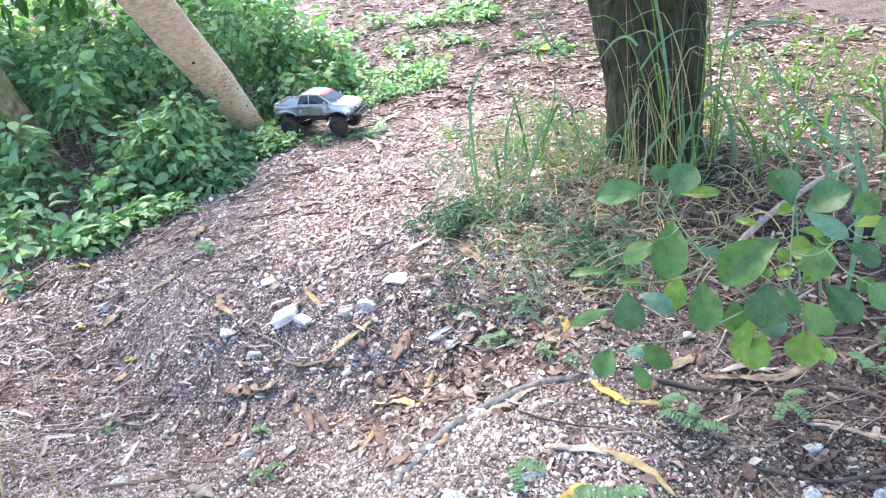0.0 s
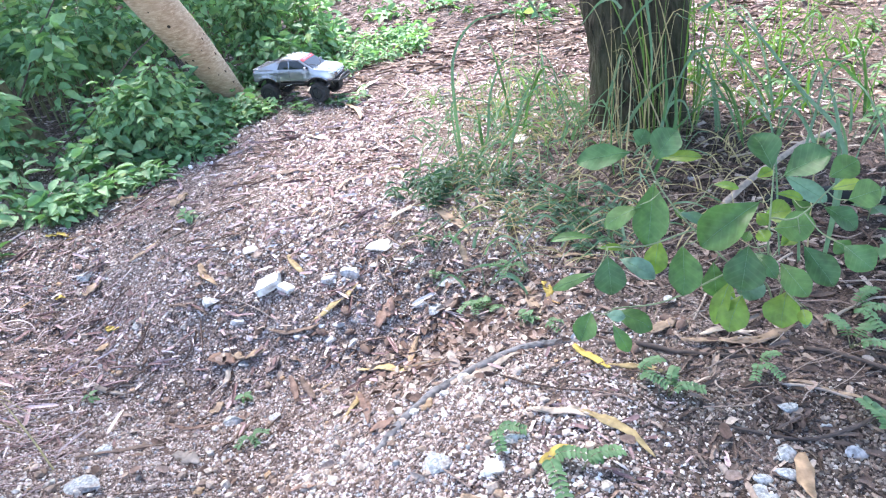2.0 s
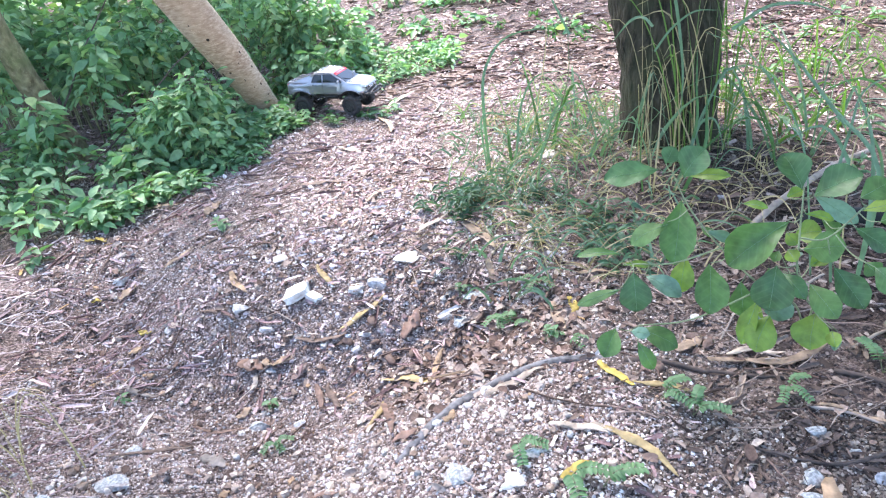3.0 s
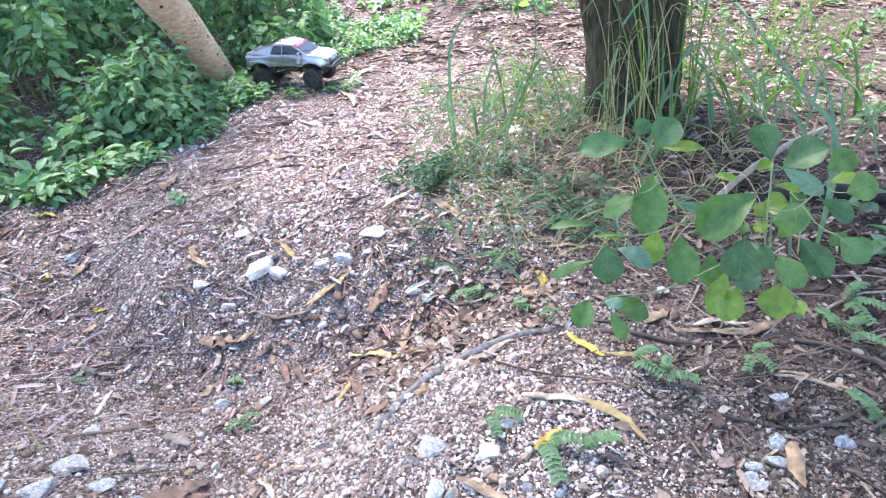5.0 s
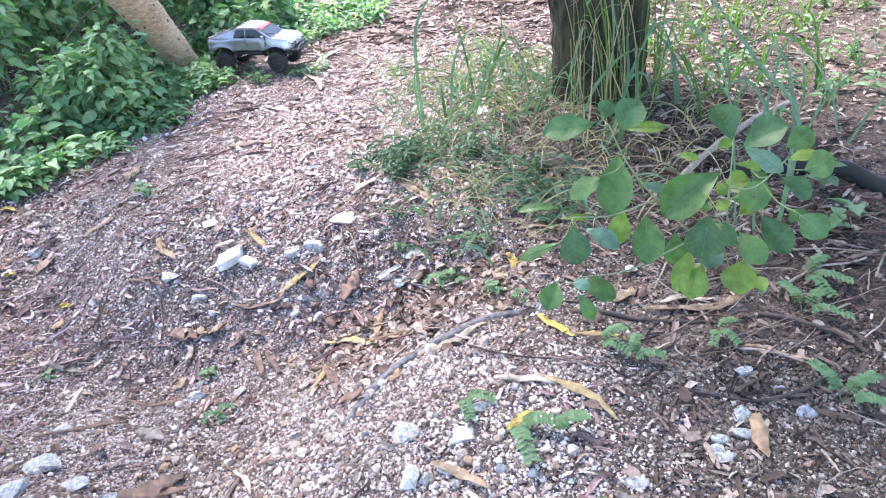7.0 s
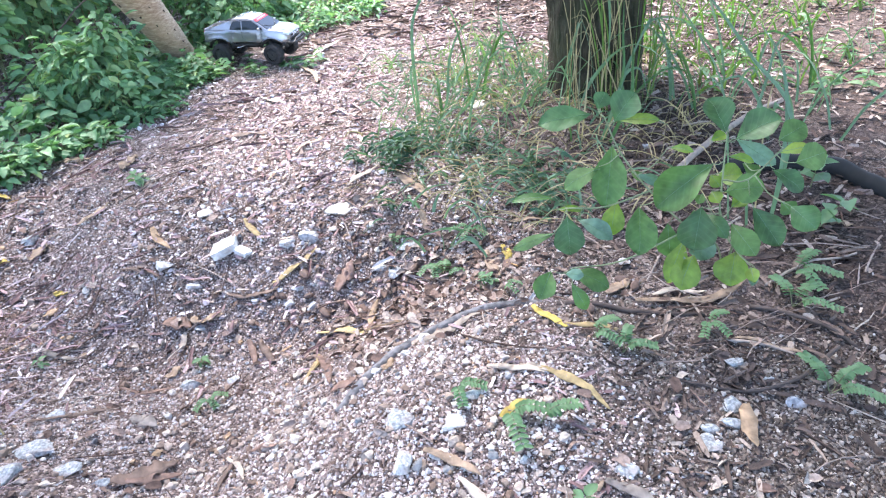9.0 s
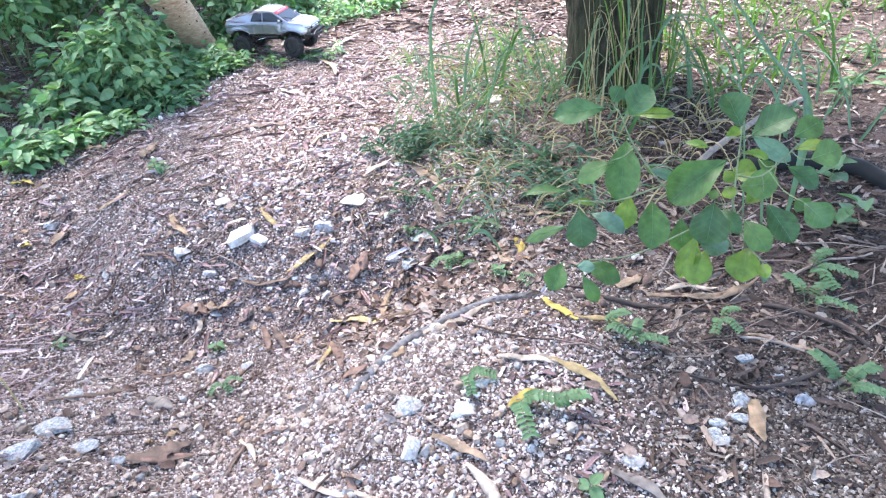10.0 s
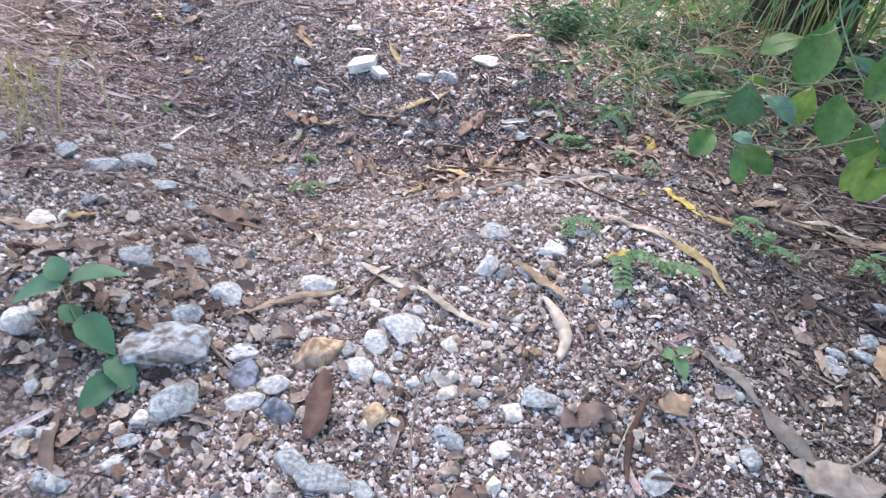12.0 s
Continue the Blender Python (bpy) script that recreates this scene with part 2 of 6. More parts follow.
YELLOW_GRASS = leaf_material("yellow_green_grass", [(0, (0.09, 0.17, 0.05)), (0.6, (0.145, 0.24, 0.06)), (1, (0.27, 0.33, 0.09))], 0.55, 0.4)
MOSSY_BARK = bark_material("mossy_grey_bark", (0.1, 0.085, 0.05), (0.36, 0.32, 0.2), (0.16, 0.2, 0.08), (1.5, 1.5, 0.9), 26)
CANOPY = leaf_material("canopy_leaf", [(0, (0.03, 0.09, 0.02)), (1, (0.07, 0.16, 0.03))], 0.5, 0.3)
GRASS = leaf_material("grass_blade", [(0, (0.045, 0.11, 0.055)), (0.5, (0.075, 0.165, 0.07)), (0.85, (0.14, 0.25, 0.06)), (1, (0.34, 0.3, 0.13))], 0.5, 0.3)
LIGHT_GRASS = leaf_material("light_green_grass", [(0, (0.15, 0.24, 0.1)), (0.6, (0.23, 0.33, 0.15)), (1, (0.36, 0.4, 0.2))], 0.55, 0.3)
STRAW = leaf_material("dry_grass", [(0, (0.3, 0.22, 0.12)), (1, (0.55, 0.45, 0.27))], 0.7, 0.2)
DARK_WEED = leaf_material("dark_weed_leaf", [(0, (0.03, 0.075, 0.045)), (0.7, (0.055, 0.12, 0.07)), (1, (0.1, 0.18, 0.07))], 0.5, 0.3)
WEED = leaf_material("weed_leaf", [(0, (0.1, 0.2, 0.1)), (0.7, (0.165, 0.285, 0.145)), (1, (0.25, 0.36, 0.15))], 0.55, 0.35)
COOL_WEED = leaf_material("cool_green_leaf", [(0, (0.06, 0.16, 0.09)), (1, (0.1, 0.23, 0.13))], 0.5, 0.3)
BROAD = {k: veined_leaf("broad_leaf_" + k, [(0, tuple(0.85 * v for v in c)), (1, tuple(1.12 * v for v in c))], 0.46, t, 0.38, True, 0.45) for k, c, t in (
    ("dark", (0.08, 0.168, 0.066), 0.3), ("mid", (0.104, 0.205, 0.062), 0.38), ("pale", (0.17, 0.285, 0.2), 0.25), ("lime", (0.2, 0.31, 0.055), 0.42))}
RIB = plain("pale_green_midrib", (0.1, 0.2, 0.09), 0.6)
PALE_STEM = plain("pale_green_stem", (0.19, 0.24, 0.12), 0.6, 0, 0.3)
STEM = plain("green_brown_stem", (0.16, 0.17, 0.08), 0.7, 0, 0.4)
TWIG = plain("grey_brown_twig", (0.2, 0.145, 0.11), 0.9, 0, 0.5)
DARK_BARK = bark_material("dark_furrowed_bark", (0.011, 0.0095, 0.007), (0.085, 0.074, 0.05), (0.036, 0.046, 0.02), (2.2, 2.2, 0.4), 30, 1.0)
PALE_BARK = bark_material("smooth_tan_bark", (0.3, 0.2, 0.135), (0.64, 0.5, 0.38), (0.52, 0.4, 0.3), (0.9, 0.9, 3.0), 34, 0.4)
BLACK_PLASTIC = plain("weathered_black_plastic", (0.012, 0.013, 0.015), 0.85, 0, 0.5, 25)
DUSTY_PLASTIC = plain("dusty_grey_plastic", (0.2, 0.19, 0.195), 0.95, 0, 0.7, 60)
DARK_KNOT = plain("dark_knot", (0.03, 0.02, 0.016), 0.95)
SEED = plain("brown_seed_husk", (0.14, 0.085, 0.065), 0.75, 0, 0.5, 90)


# ---- mesh tools ----
def mesh_ob(name, verts, faces, material, smooth=True):
    me = bpy.data.meshes.new(name)
    me.from_pydata(np.asarray(verts).tolist(), [], [tuple(f) for f in np.asarray(faces).tolist()] if isinstance(faces, np.ndarray) else faces)
    me.materials.append(material)
    if smooth:
        me.polygons.foreach_set("use_smooth", [True] * len(me.polygons))
    me.update()
    return new(name, me)


def part(name, bm, material, parent, label="", smooth=True):
    """A bmesh, or (verts, faces), as one mesh object under a thing or a part."""
    if isinstance(bm, tuple):
        ob = mesh_ob(name, *bm, material, smooth)
    else:
        me = bpy.data.meshes.new(name)
        bm.to_mesh(me)
        bm.free()
        me.materials.append(material)
        if smooth:
            me.polygons.foreach_set("use_smooth", [True] * len(me.polygons))
        ob = new(name, me)
    ob.parent = parent
    return tagged(ob, label)


def thing(name, m, label, category, group="", kind=""):
    ob = new(name)
    ob.empty_display_size = 0.05
    ob.matrix_world = m
    return tagged(ob, label, category, group, kind)


def tube(points, radii, sides=8, cap=True):
    """A tapered tube along points, as (verts, faces)."""
    pts = [Vector(p) for p in points]
    verts, faces = [], []
    up = Vector((0.31, 0.17, 0.93))
    for n, p in enumerate(pts):
        d = (pts[min(n + 1, len(pts) - 1)] - pts[max(n - 1, 0)]).normalized()
        a = d.cross(up if abs(d.dot(up)) < 0.95 else Vector((1, 0, 0))).normalized()
        b = d.cross(a)
        for s in range(sides):
            t = 2 * math.pi * s / sides
            verts.append(p + float(radii[n]) * (math.cos(t) * a + math.sin(t) * b))
    for n in range(len(pts) - 1):
        for s in range(sides):
            q = (s + 1) % sides
            faces.append((n * sides + s, n * sides + q, (n + 1) * sides + q, (n + 1) * sides + s))
    if cap:
        faces += [tuple(range(sides))[::-1], tuple(range((len(pts) - 1) * sides, len(pts) * sides))]
    return [tuple(v) for v in verts], faces


def join(*pieces):
    verts, faces = [], []
    for v, f in pieces:
        k = len(verts)
        verts += v
        faces += [tuple(i + k for i in g) for g in f]
    return verts, faces


def curve_points(points, steps=6):
    """A smooth line through the points."""
    p = [Vector(q) for q in points]
    p = [2 * p[0] - p[1]] + p + [2 * p[-1] - p[-2]]
    out = []
    for i in range(1, len(p) - 2):
        for s in range(steps):
            t = s / steps
            a, b, c, d = p[i - 1 : i + 3]
            out.append(0.5 * (2 * b + (c - a) * t + (2 * a - 5 * b + 4 * c - d) * t * t + (3 * b - a - 3 * c + d) * t ** 3))
    return out + [p[-2]]


def leaf_template(kind):
    """Leaf of length 1 along x, half width 0.5 in y, folded along its midrib. Returns verts, faces."""
    xs = [0.0, 0.15, 0.4, 0.7, 0.9, 1.0]
    wide = {"ovate": [0.02, 0.36, 0.5, 0.36, 0.15, 0.0], "round": [0.03, 0.3, 0.47, 0.5, 0.3, 0.02], "strip": [0.3, 0.5, 0.42, 0.5, 0.34, 0.16], "blunt": [0.12, 0.45, 0.5, 0.42, 0.3, 0.1]}[kind]
    v, f = [], []
    fold, sag = (0.12, 0.05) if kind == "strip" else (0.3, 0.22)
    for x, w in zip(xs, wide):
        droop = -sag * x * x
        v += [(x, w, droop + fold * w), (x, 0, droop), (x, -w, droop + fold * w)]
    for n in range(len(xs) - 1):
        k = 3 * n
        f += [(k, k + 1, k + 4, k + 3), (k + 1, k + 2, k + 5, k + 4)]
    return np.array(v), np.array(f)


LEAF = {k: leaf_template(k) for k in ("ovate", "round", "strip", "blunt")}


def many_leaves(rows, kind="ovate"):
    """rows: arrays of base, direction, length, width and a roll, to (verts, faces) of all the leaves."""
    base, ahead, length, width, roll = (np.asarray(a, float) for a in rows)
    tv, tf = LEAF[kind]
    ahead = ahead / np.linalg.norm(ahead, axis=1, keepdims=True)
    side = np.cross(np.array([[0, 0, 1.0]]), ahead) + 1e-6
    side /= np.linalg.norm(side, axis=1, keepdims=True)
    up = np.cross(ahead, side)
    c, s = np.cos(roll)[:, None], np.sin(roll)[:, None]
    side, up = c * side + s * up, c * up - s * side
    v = base[:, None] + length[:, None, None] * (tv[None, :, :1] * ahead[:, None] + tv[None, :, 2:] * up[:, None]) + width[:, None, None] * tv[None, :, 1:2] * side[:, None]
    f = tf[None] + (len(tv) * np.arange(len(base)))[:, None, None]
    return v.reshape(-1, 3), f.reshape(-1, 4)


# ---- ground ----
def bump(x, y, cx, cy, rx, ry, h):
    return h * math.exp(-((x - cx) / rx) ** 2 - ((y - cy) / ry) ** 2)


def base_z(x, y):
    # the worn gully of the track, the gravel mound before it, the bank by the sapling and the rise under the tree
    z = bump(x, y, -0.108, 1.658, 0.379, 0.232, -0.143) + bump(x, y, -0.748, 1.631, 0.461, 0.384, -0.246)
    z += bump(x, y, -1.254, 2.022, 0.302, 0.327, -0.129) + bump(x, y, -0.502, 1.108, 0.265, 0.261, -0.119)
    z += bump(x, y, -0.326, 1.39, 0.294, 0.252, -0.072) + bump(x, y, -0.201, 2.423, 0.405, 0.284, 0.04)
    z += bump(x, y, 0.263, 0.956, 0.357, 0.312, 0.081) + bump(x, y, -0.61, 0.655, 0.196, 0.158, 0.074)
    z += bump(x, y, 0.201, 2.046, 0.246, 0.246, 0.041) + bump(x, y, 0.992, 2.648, 0.743, 0.697, 0.089)
    z += bump(x, y, -0.76, 4.12, 0.2, 0.25, 0.035)
    z += 0.10 * max(0.0, min(y, 16.0) - 5.5)
    return z


def ground_z(x, y):
    if abs(x) > 8 or y > 14 or y < -4:
        return base_z(x, y)
    return base_z(x, y) + 0.022 * noise.noise((2.3 * x, 2.3 * y, 0.5)) + 0.012 * noise.noise((7 * x, 7 * y, 3.5)) + 0.005 * noise.noise((23 * x, 23 * y, 7.5))


def axis(lo, hi, step, far):
    mid = np.arange(lo, hi + step / 2, step)
    grow = [step]
    while sum(grow) < far:
        grow.append(grow[-1] * 1.13)
    out = np.cumsum(grow)
    return np.concatenate([(lo - out)[::-1], mid, hi + out])


def build_ground():
    xs, ys = axis(-2.2, 2.4, 0.025, 300), axis(0.2, 5.2, 0.025, 300)
    verts = [(x, y, ground_z(x, y)) for y in ys for x in xs]
    k = np.arange(len(xs) * len(ys)).reshape(len(ys), len(xs))
    faces = np.stack([k[:-1, :-1], k[:-1, 1:], k[1:, 1:], k[1:, :-1]], -1).reshape(-1, 4)
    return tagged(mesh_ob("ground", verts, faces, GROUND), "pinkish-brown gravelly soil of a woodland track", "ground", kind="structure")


build_ground()
rng = np.random.default_rng(11)


def heights(xy):
    return np.array([ground_z(x, y) for x, y in xy])


def pebble_shapes(count, coarse):
    """A few jittered stones of size 1: eight faces for grit, twenty for pebbles."""
    bm = bmesh.new()
    if coarse:
        bmesh.ops.create_icosphere(bm, subdivisions=1, radius=0.5)
    else:
        for p in ((1, 0, 0), (0, 1, 0), (-1, 0, 0), (0, -1, 0), (0, 0, 1), (0, 0, -1)):
            bm.verts.new(Vector(p) * 0.55)
        bm.verts.ensure_lookup_table()
        for k in range(4):
            for t in (4, 5):
                bm.faces.new([bm.verts[n] for n in ((k, (k + 1) % 4, t) if t == 4 else ((k + 1) % 4, k, t))])
    bm.verts.index_update()
    v = np.array([p.co for p in bm.verts])
    f = np.array([[p.index for p in q.verts] for q in bm.faces])
    bm.free()
    return [(v + rng.normal(0, 0.07, v.shape)) * rng.uniform(0.8, 1.2, (len(v), 1)) for _ in range(count)], f


def scatter_pebbles(name, xy, size, material, label, coarse=False):
    shapes, f = pebble_shapes(16, coarse)
    z = heights(xy)
    pick = rng.integers(0, 16, len(xy))
    a = rng.uniform(0, 6.3, len(xy))
    v = np.array(shapes)[pick] * size[:, None, None] * np.array([1, 0.85, 0.7])
    tip = rng.normal(0, 0.35, len(xy))[:, None]
    v = np.stack([v[..., 0] * np.cos(tip) - v[..., 2] * np.sin(tip), v[..., 1], v[..., 0] * np.sin(tip) + v[..., 2] * np.cos(tip)], -1)
    c, s = np.cos(a)[:, None], np.sin(a)[:, None]
    v = np.stack([c * v[..., 0] - s * v[..., 1], s * v[..., 0] + c * v[..., 1], v[..., 2]], -1)
    v += np.column_stack([xy, z + 0.22 * size])[:, None]
    faces = f[None] + (v.shape[1] * np.arange(len(xy)))[:, None, None]
    return tagged(mesh_ob(name, v.reshape(-1, 3), faces.reshape(-1, 3), material, False), label, "gravel", kind="stuff")


def gravel_field():
    n = 300000
    y = 0.3 + 3.6 * rng.random(n) ** 1.75
    x = rng.uniform(-1, 1, n) * (0.75 + 0.38 * y)
    y[:8000], x[:8000] = rng.uniform(-0.9, 0.35, 8000), rng.uniform(-1.3, 0.8, 8000)
    patch = 0.02 + np.array([1.0 * noise.noise((1.7 * p, 1.7 * q, 9.0)) + 0.8 * noise.noise((5 * p, 5 * q, 2.0)) for p, q in zip(x, y)])
    patch += 0.45 * np.exp(-(((x + 1.1) / 0.4) ** 2) - ((y - 1.8) / 0.5) ** 2) + 0.45 * np.exp(-(((x + 0.22) / 0.36) ** 2) - ((y - 0.92) / 0.34) ** 2) + 0.75 * np.exp(-(((x - 0.15) / 0.5) ** 2) - ((y - 0.85) / 0.42) ** 2) + 0.55 * np.exp(-(((x + 0.3) / 0.5) ** 2) - ((y - 2.0) / 0.5) ** 2) + 0.4 * np.exp(-(((x + 0.75) / 0.4) ** 2) - ((y - 2.2) / 0.45) ** 2) + 0.35 * np.exp(-(((x + 0.45) / 0.5) ** 2) - ((y - 1.6) / 0.45) ** 2) - 0.5 * np.exp(-(((x + 0.9) / 0.36) ** 2) - ((y - 1.12) / 0.3) ** 2) - 0.5 * np.exp(-(((x + 0.5) / 0.26) ** 2) - ((y - 0.55) / 0.24) ** 2)
    patch -= 0.45 * np.clip((x - 0.42) / 0.25, 0, 1) * np.clip((y - 1.0) / 0.2, 0, 1) + 0.85 * np.exp(-(((x - 0.12) / 0.34) ** 2) - ((y - 1.62) / 0.25) ** 2)
    patch += 0.3 * (x > 0.35) * (y < 1.1)
    xy = np.column_stack([x, y])[patch + rng.uniform(-0.5, 0.5, n) > 0.0]
    size = 0.0038 + 0.009 * rng.random(len(xy)) ** 2.8
    # grit on the right gets the colour that has shade in it
    damp_shade = xy[:, 0] + rng.normal(0, 0.09, len(xy)) > 0.5
    scatter_pebbles("gravel", xy[~damp_shade], size[~damp_shade], GRAVEL, "loose pink and white quartz grit on soil")
    scatter_pebbles("gravel", xy[damp_shade], size[damp_shade], SHADED_GRIT, "brown and grey grit under the sapling, coloured as shaded")
    # rounded pebbles, thick on the near bank and thinner up the track
    bank = rng.normal(0, 1, (2600, 2)) * (0.45, 0.42) + (-0.55, 0.85)
    wide_ = np.column_stack([rng.uniform(-1.6, 0.7, 3400), rng.uniform(-0.6, 2.6, 3400)])
    xy = np.concatenate([bank, wide_])
    xy = xy[(xy[:, 1] > -0.6) & (xy[:, 0] < 0.45) & (np.abs(xy[:, 0]) < 1.8)]
    clump = np.array([noise.noise((3.1 * p, 3.1 * q, 5.0)) for p, q in xy])
    xy = xy[clump + rng.uniform(-0.45, 0.45, len(xy)) > -0.05]
    size = 0.008 + 0.02 * rng.random(len(xy)) ** 2.8
    scatter_pebbles("pebbles", xy, size, PEBBLE, "scattered grey and white pebbles on gravel", True)
    y = rng.uniform(1.7, 5.4, 9000)
    x = rng.uniform(-1, 0.45, 9000) * (0.3 + 0.28 * y) + 0.05
    keep = np.array([noise.noise((1.9 * p, 1.9 * q, 6.0)) for p, q in zip(x, y)]) + rng.uniform(-0.5, 0.5, 9000) > 0.0
    xy = np.column_stack([x, y])[keep]
    scatter_pebbles("pebbles", xy, 0.008 + 0.02 * rng.random(len(xy)) ** 2.6, PINK_GRAVEL, "pale pink and white pebbles strewn up the track", True)


gravel_field()


def leaf_litter():
    """Narrow dry leaf shreds and bits of bark, lying flat: fine ones near, coarser ones farther back."""
    n = 26000
    y = 0.4 + 9.0 * rng.random(n) ** 1.35
    x = rng.uniform(-1, 1, n) * (0.8 + 0.42 * y)
    near = np.column_stack([x, y])
    patch = np.array([noise.noise((1.1 * p, 1.1 * q, 4.0)) + 0.5 * noise.noise((4 * p, 4 * q, 1.0)) + 0.42 * min(q, 2.2) - 0.36 + (0.45 if p > 0.5 else 0.0) - (0.55 if q < 1.35 else 0.0) + (0.15 if p > 1.1 and q > 1.9 else 0.0) for p, q in near])
    far_side = np.column_stack([rng.uniform(-3.5, 3.5, 7000), rng.uniform(-3.0, 0.5, 7000)])
    xy = np.concatenate([near[patch + rng.uniform(-0.5, 0.5, n) > 0.16], far_side])
    n = len(xy)
    a = rng.uniform(0, 6.3, n)
    base = np.column_stack([xy, heights(xy) + 0.005])
    ahead = np.column_stack([np.cos(a), np.sin(a), rng.normal(0.03, 0.05, n)])
    length = rng.uniform(0.011, 0.042, n) * (1 + 1.4 * (rng.random(n) > 0.88)) * (0.75 + 0.22 * np.minimum(xy[:, 1], 5))
    wide, roll = rng.uniform(0.1, 0.34, n) * np.minimum(length, 0.045), rng.normal(0, 0.35, n)
    # shreds on the right take the litter colour with shade in it
    damp_shade = (xy[:, 0] > 0.42 + rng.normal(0, 0.08, n)) & (xy[:, 1] < 2.6)
    for some, material, label in ((~damp_shade, LITTER, "rust and tan dry leaf shreds strewn over soil"), (damp_shade, DARK_LITTER, "dark brown leaf litter and bark shreds, shade in their colour")):
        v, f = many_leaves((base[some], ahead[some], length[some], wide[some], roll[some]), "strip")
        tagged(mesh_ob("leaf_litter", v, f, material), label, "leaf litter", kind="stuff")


def twig_litter():
    pieces = []
    for _ in range(900):
        y = 0.5 + 5.5 * rng.random() ** 1.2
        x = rng.uniform(-1, 1) * (0.8 + 0.4 * y)
        a, l = rng.uniform(0, 6.3), rng.uniform(0.05, 0.22)
        if y < 1.4 and rng.random() < 0.65:
            continue
        pts = []
        bend = rng.normal(0, 0.5)
        for s in range(5):
            d = l * (s / 4 - 0.5)
            px, py = x + d * math.cos(a + bend * s / 4), y + d * math.sin(a + bend * s / 4)
            pts.append((px, py, ground_z(px, py) + 0.006 + 0.006 * rng.random()))
        r = rng.uniform(0.0012, 0.0032)
        pieces.append(tube(pts, [r, r, r, 0.8 * r, 0.5 * r], 4, False))
    tagged(mesh_ob("twig_litter", *join(*pieces), CHIPS), "thin dry twigs and stalks scattered on soil", "twigs", kind="stuff")


def chip_litter():
    """Short broad bits of leaf and bark between the pebbles."""
    n = 6500
    xy = np.column_stack([rng.uniform(-1.6, 1.3, n), -0.5 + 4.2 * rng.random(n)])
    keep = np.array([noise.noise((2.3 * p, 2.3 * q, 8.0)) for p, q in xy]) + rng.uniform(-0.5, 0.5, n) > 0.0
    xy = np.concatenate([xy[keep], rng.normal(0, 1, (1300, 2)) * (0.2, 0.16) + (0.15, 1.62), rng.normal(0, 1, (450, 2)) * (0.16, 0.17) + (-0.55, 0.58)])
    n = len(xy)
    a, length = rng.uniform(0, 6.3, n), 0.01 + 0.026 * rng.random(n) ** 1.6
    v, f = many_leaves((np.column_stack([xy, heights(xy) + 0.007]), np.column_stack([np.cos(a), np.sin(a), rng.normal(0.1, 0.18, n)]), length, length * rng.uniform(0.4, 0.75, n), rng.normal(0, 0.5, n)), "blunt")
    tagged(mesh_ob("leaf_litter", v, f, CHIPS), "crumbled brown and grey leaf bits among pebbles", "leaf litter", kind="stuff")


def straw_litter():
    """Thin dry stalks lying over the left bank, mostly one way."""
    pieces = []
    for _ in range(620):
        x, y = rng.uniform(-1.7, -0.7), rng.uniform(1.0, 2.3)
        if x > -0.6 - 0.25 * y + rng.normal(0, 0.1):
            continue
        a, l, bend = rng.normal(0.6, 0.6), rng.uniform(0.05, 0.24), rng.normal(0, 0.5)
        pts = []
        for s in range(5):
            d = l * (s / 4 - 0.5)
            px, py = x + d * math.cos(a + bend * s / 4), y + d * math.sin(a + bend * s / 4)
            pts.append((px, py, ground_z(px, py) + 0.006 + 0.008 * rng.random()))
        r = rng.uniform(0.0007, 0.0018)
        pieces.append(tube(pts, [r, r, r, 0.8 * r, 0.4 * r], 3, False))
    tagged(mesh_ob("straw_litter", *join(*pieces), LITTER), "thin dry straw stalks matted on the gravel bank", "straw", kind="stuff")
    pieces = []
    for _ in range(170):
        x, y = rng.uniform(0.7, 1.8), rng.uniform(0.95, 2.0)
        a, l, bend = rng.normal(0.15, 0.5), rng.uniform(0.06, 0.26), rng.normal(0, 0.2)
        pts = []
        for s in range(5):
            d = l * (s / 4 - 0.5)
            px, py = x + d * math.cos(a + bend * s / 4), y + d * math.sin(a + bend * s / 4)
            pts.append((px, py, ground_z(px, py) + 0.007 + 0.012 * rng.random()))
        r = rng.uniform(0.0009, 0.0026)
        pieces.append(tube(pts, [r, r, r, 0.8 * r, 0.4 * r], 4, False))
    tagged(mesh_ob("straw_litter", *join(*pieces), CHIPS), "brown dead stalks lying under the sapling", "straw", kind="stuff")


straw_litter()


def side_litter():
    """Faded leaf strips on the darker soil beside the track: shade in the colour under the sapling, bleached farther
    back.
    """
    n = 9500
    xy = np.column_stack([rng.uniform(0.75, 3.4, n), 0.9 + 4.2 * rng.random(n)])
    a, length = rng.uniform(0, 6.3, n), 0.012 + 0.055 * rng.random(n) ** 2.4
    base = np.column_stack([xy, heights(xy) + 0.007])
    ahead = np.column_stack([np.cos(a), np.sin(a), rng.normal(0.03, 0.08, n)])
    wide, roll = 0.004 + length * rng.uniform(0.08, 0.3, n), rng.normal(0, 0.4, n)
    damp_shade = xy[:, 1] + 0.5 * xy[:, 0] + rng.normal(0, 0.25, n) < 2.1
    for some, material, label in ((damp_shade, DARK_LITTER, "leaf strips under the sapling, coloured as shaded"), (~damp_shade, CHIPS, "faded leaf strips on dark soil beside the track")):
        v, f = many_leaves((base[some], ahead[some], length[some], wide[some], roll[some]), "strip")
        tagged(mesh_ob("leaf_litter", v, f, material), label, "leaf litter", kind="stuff")


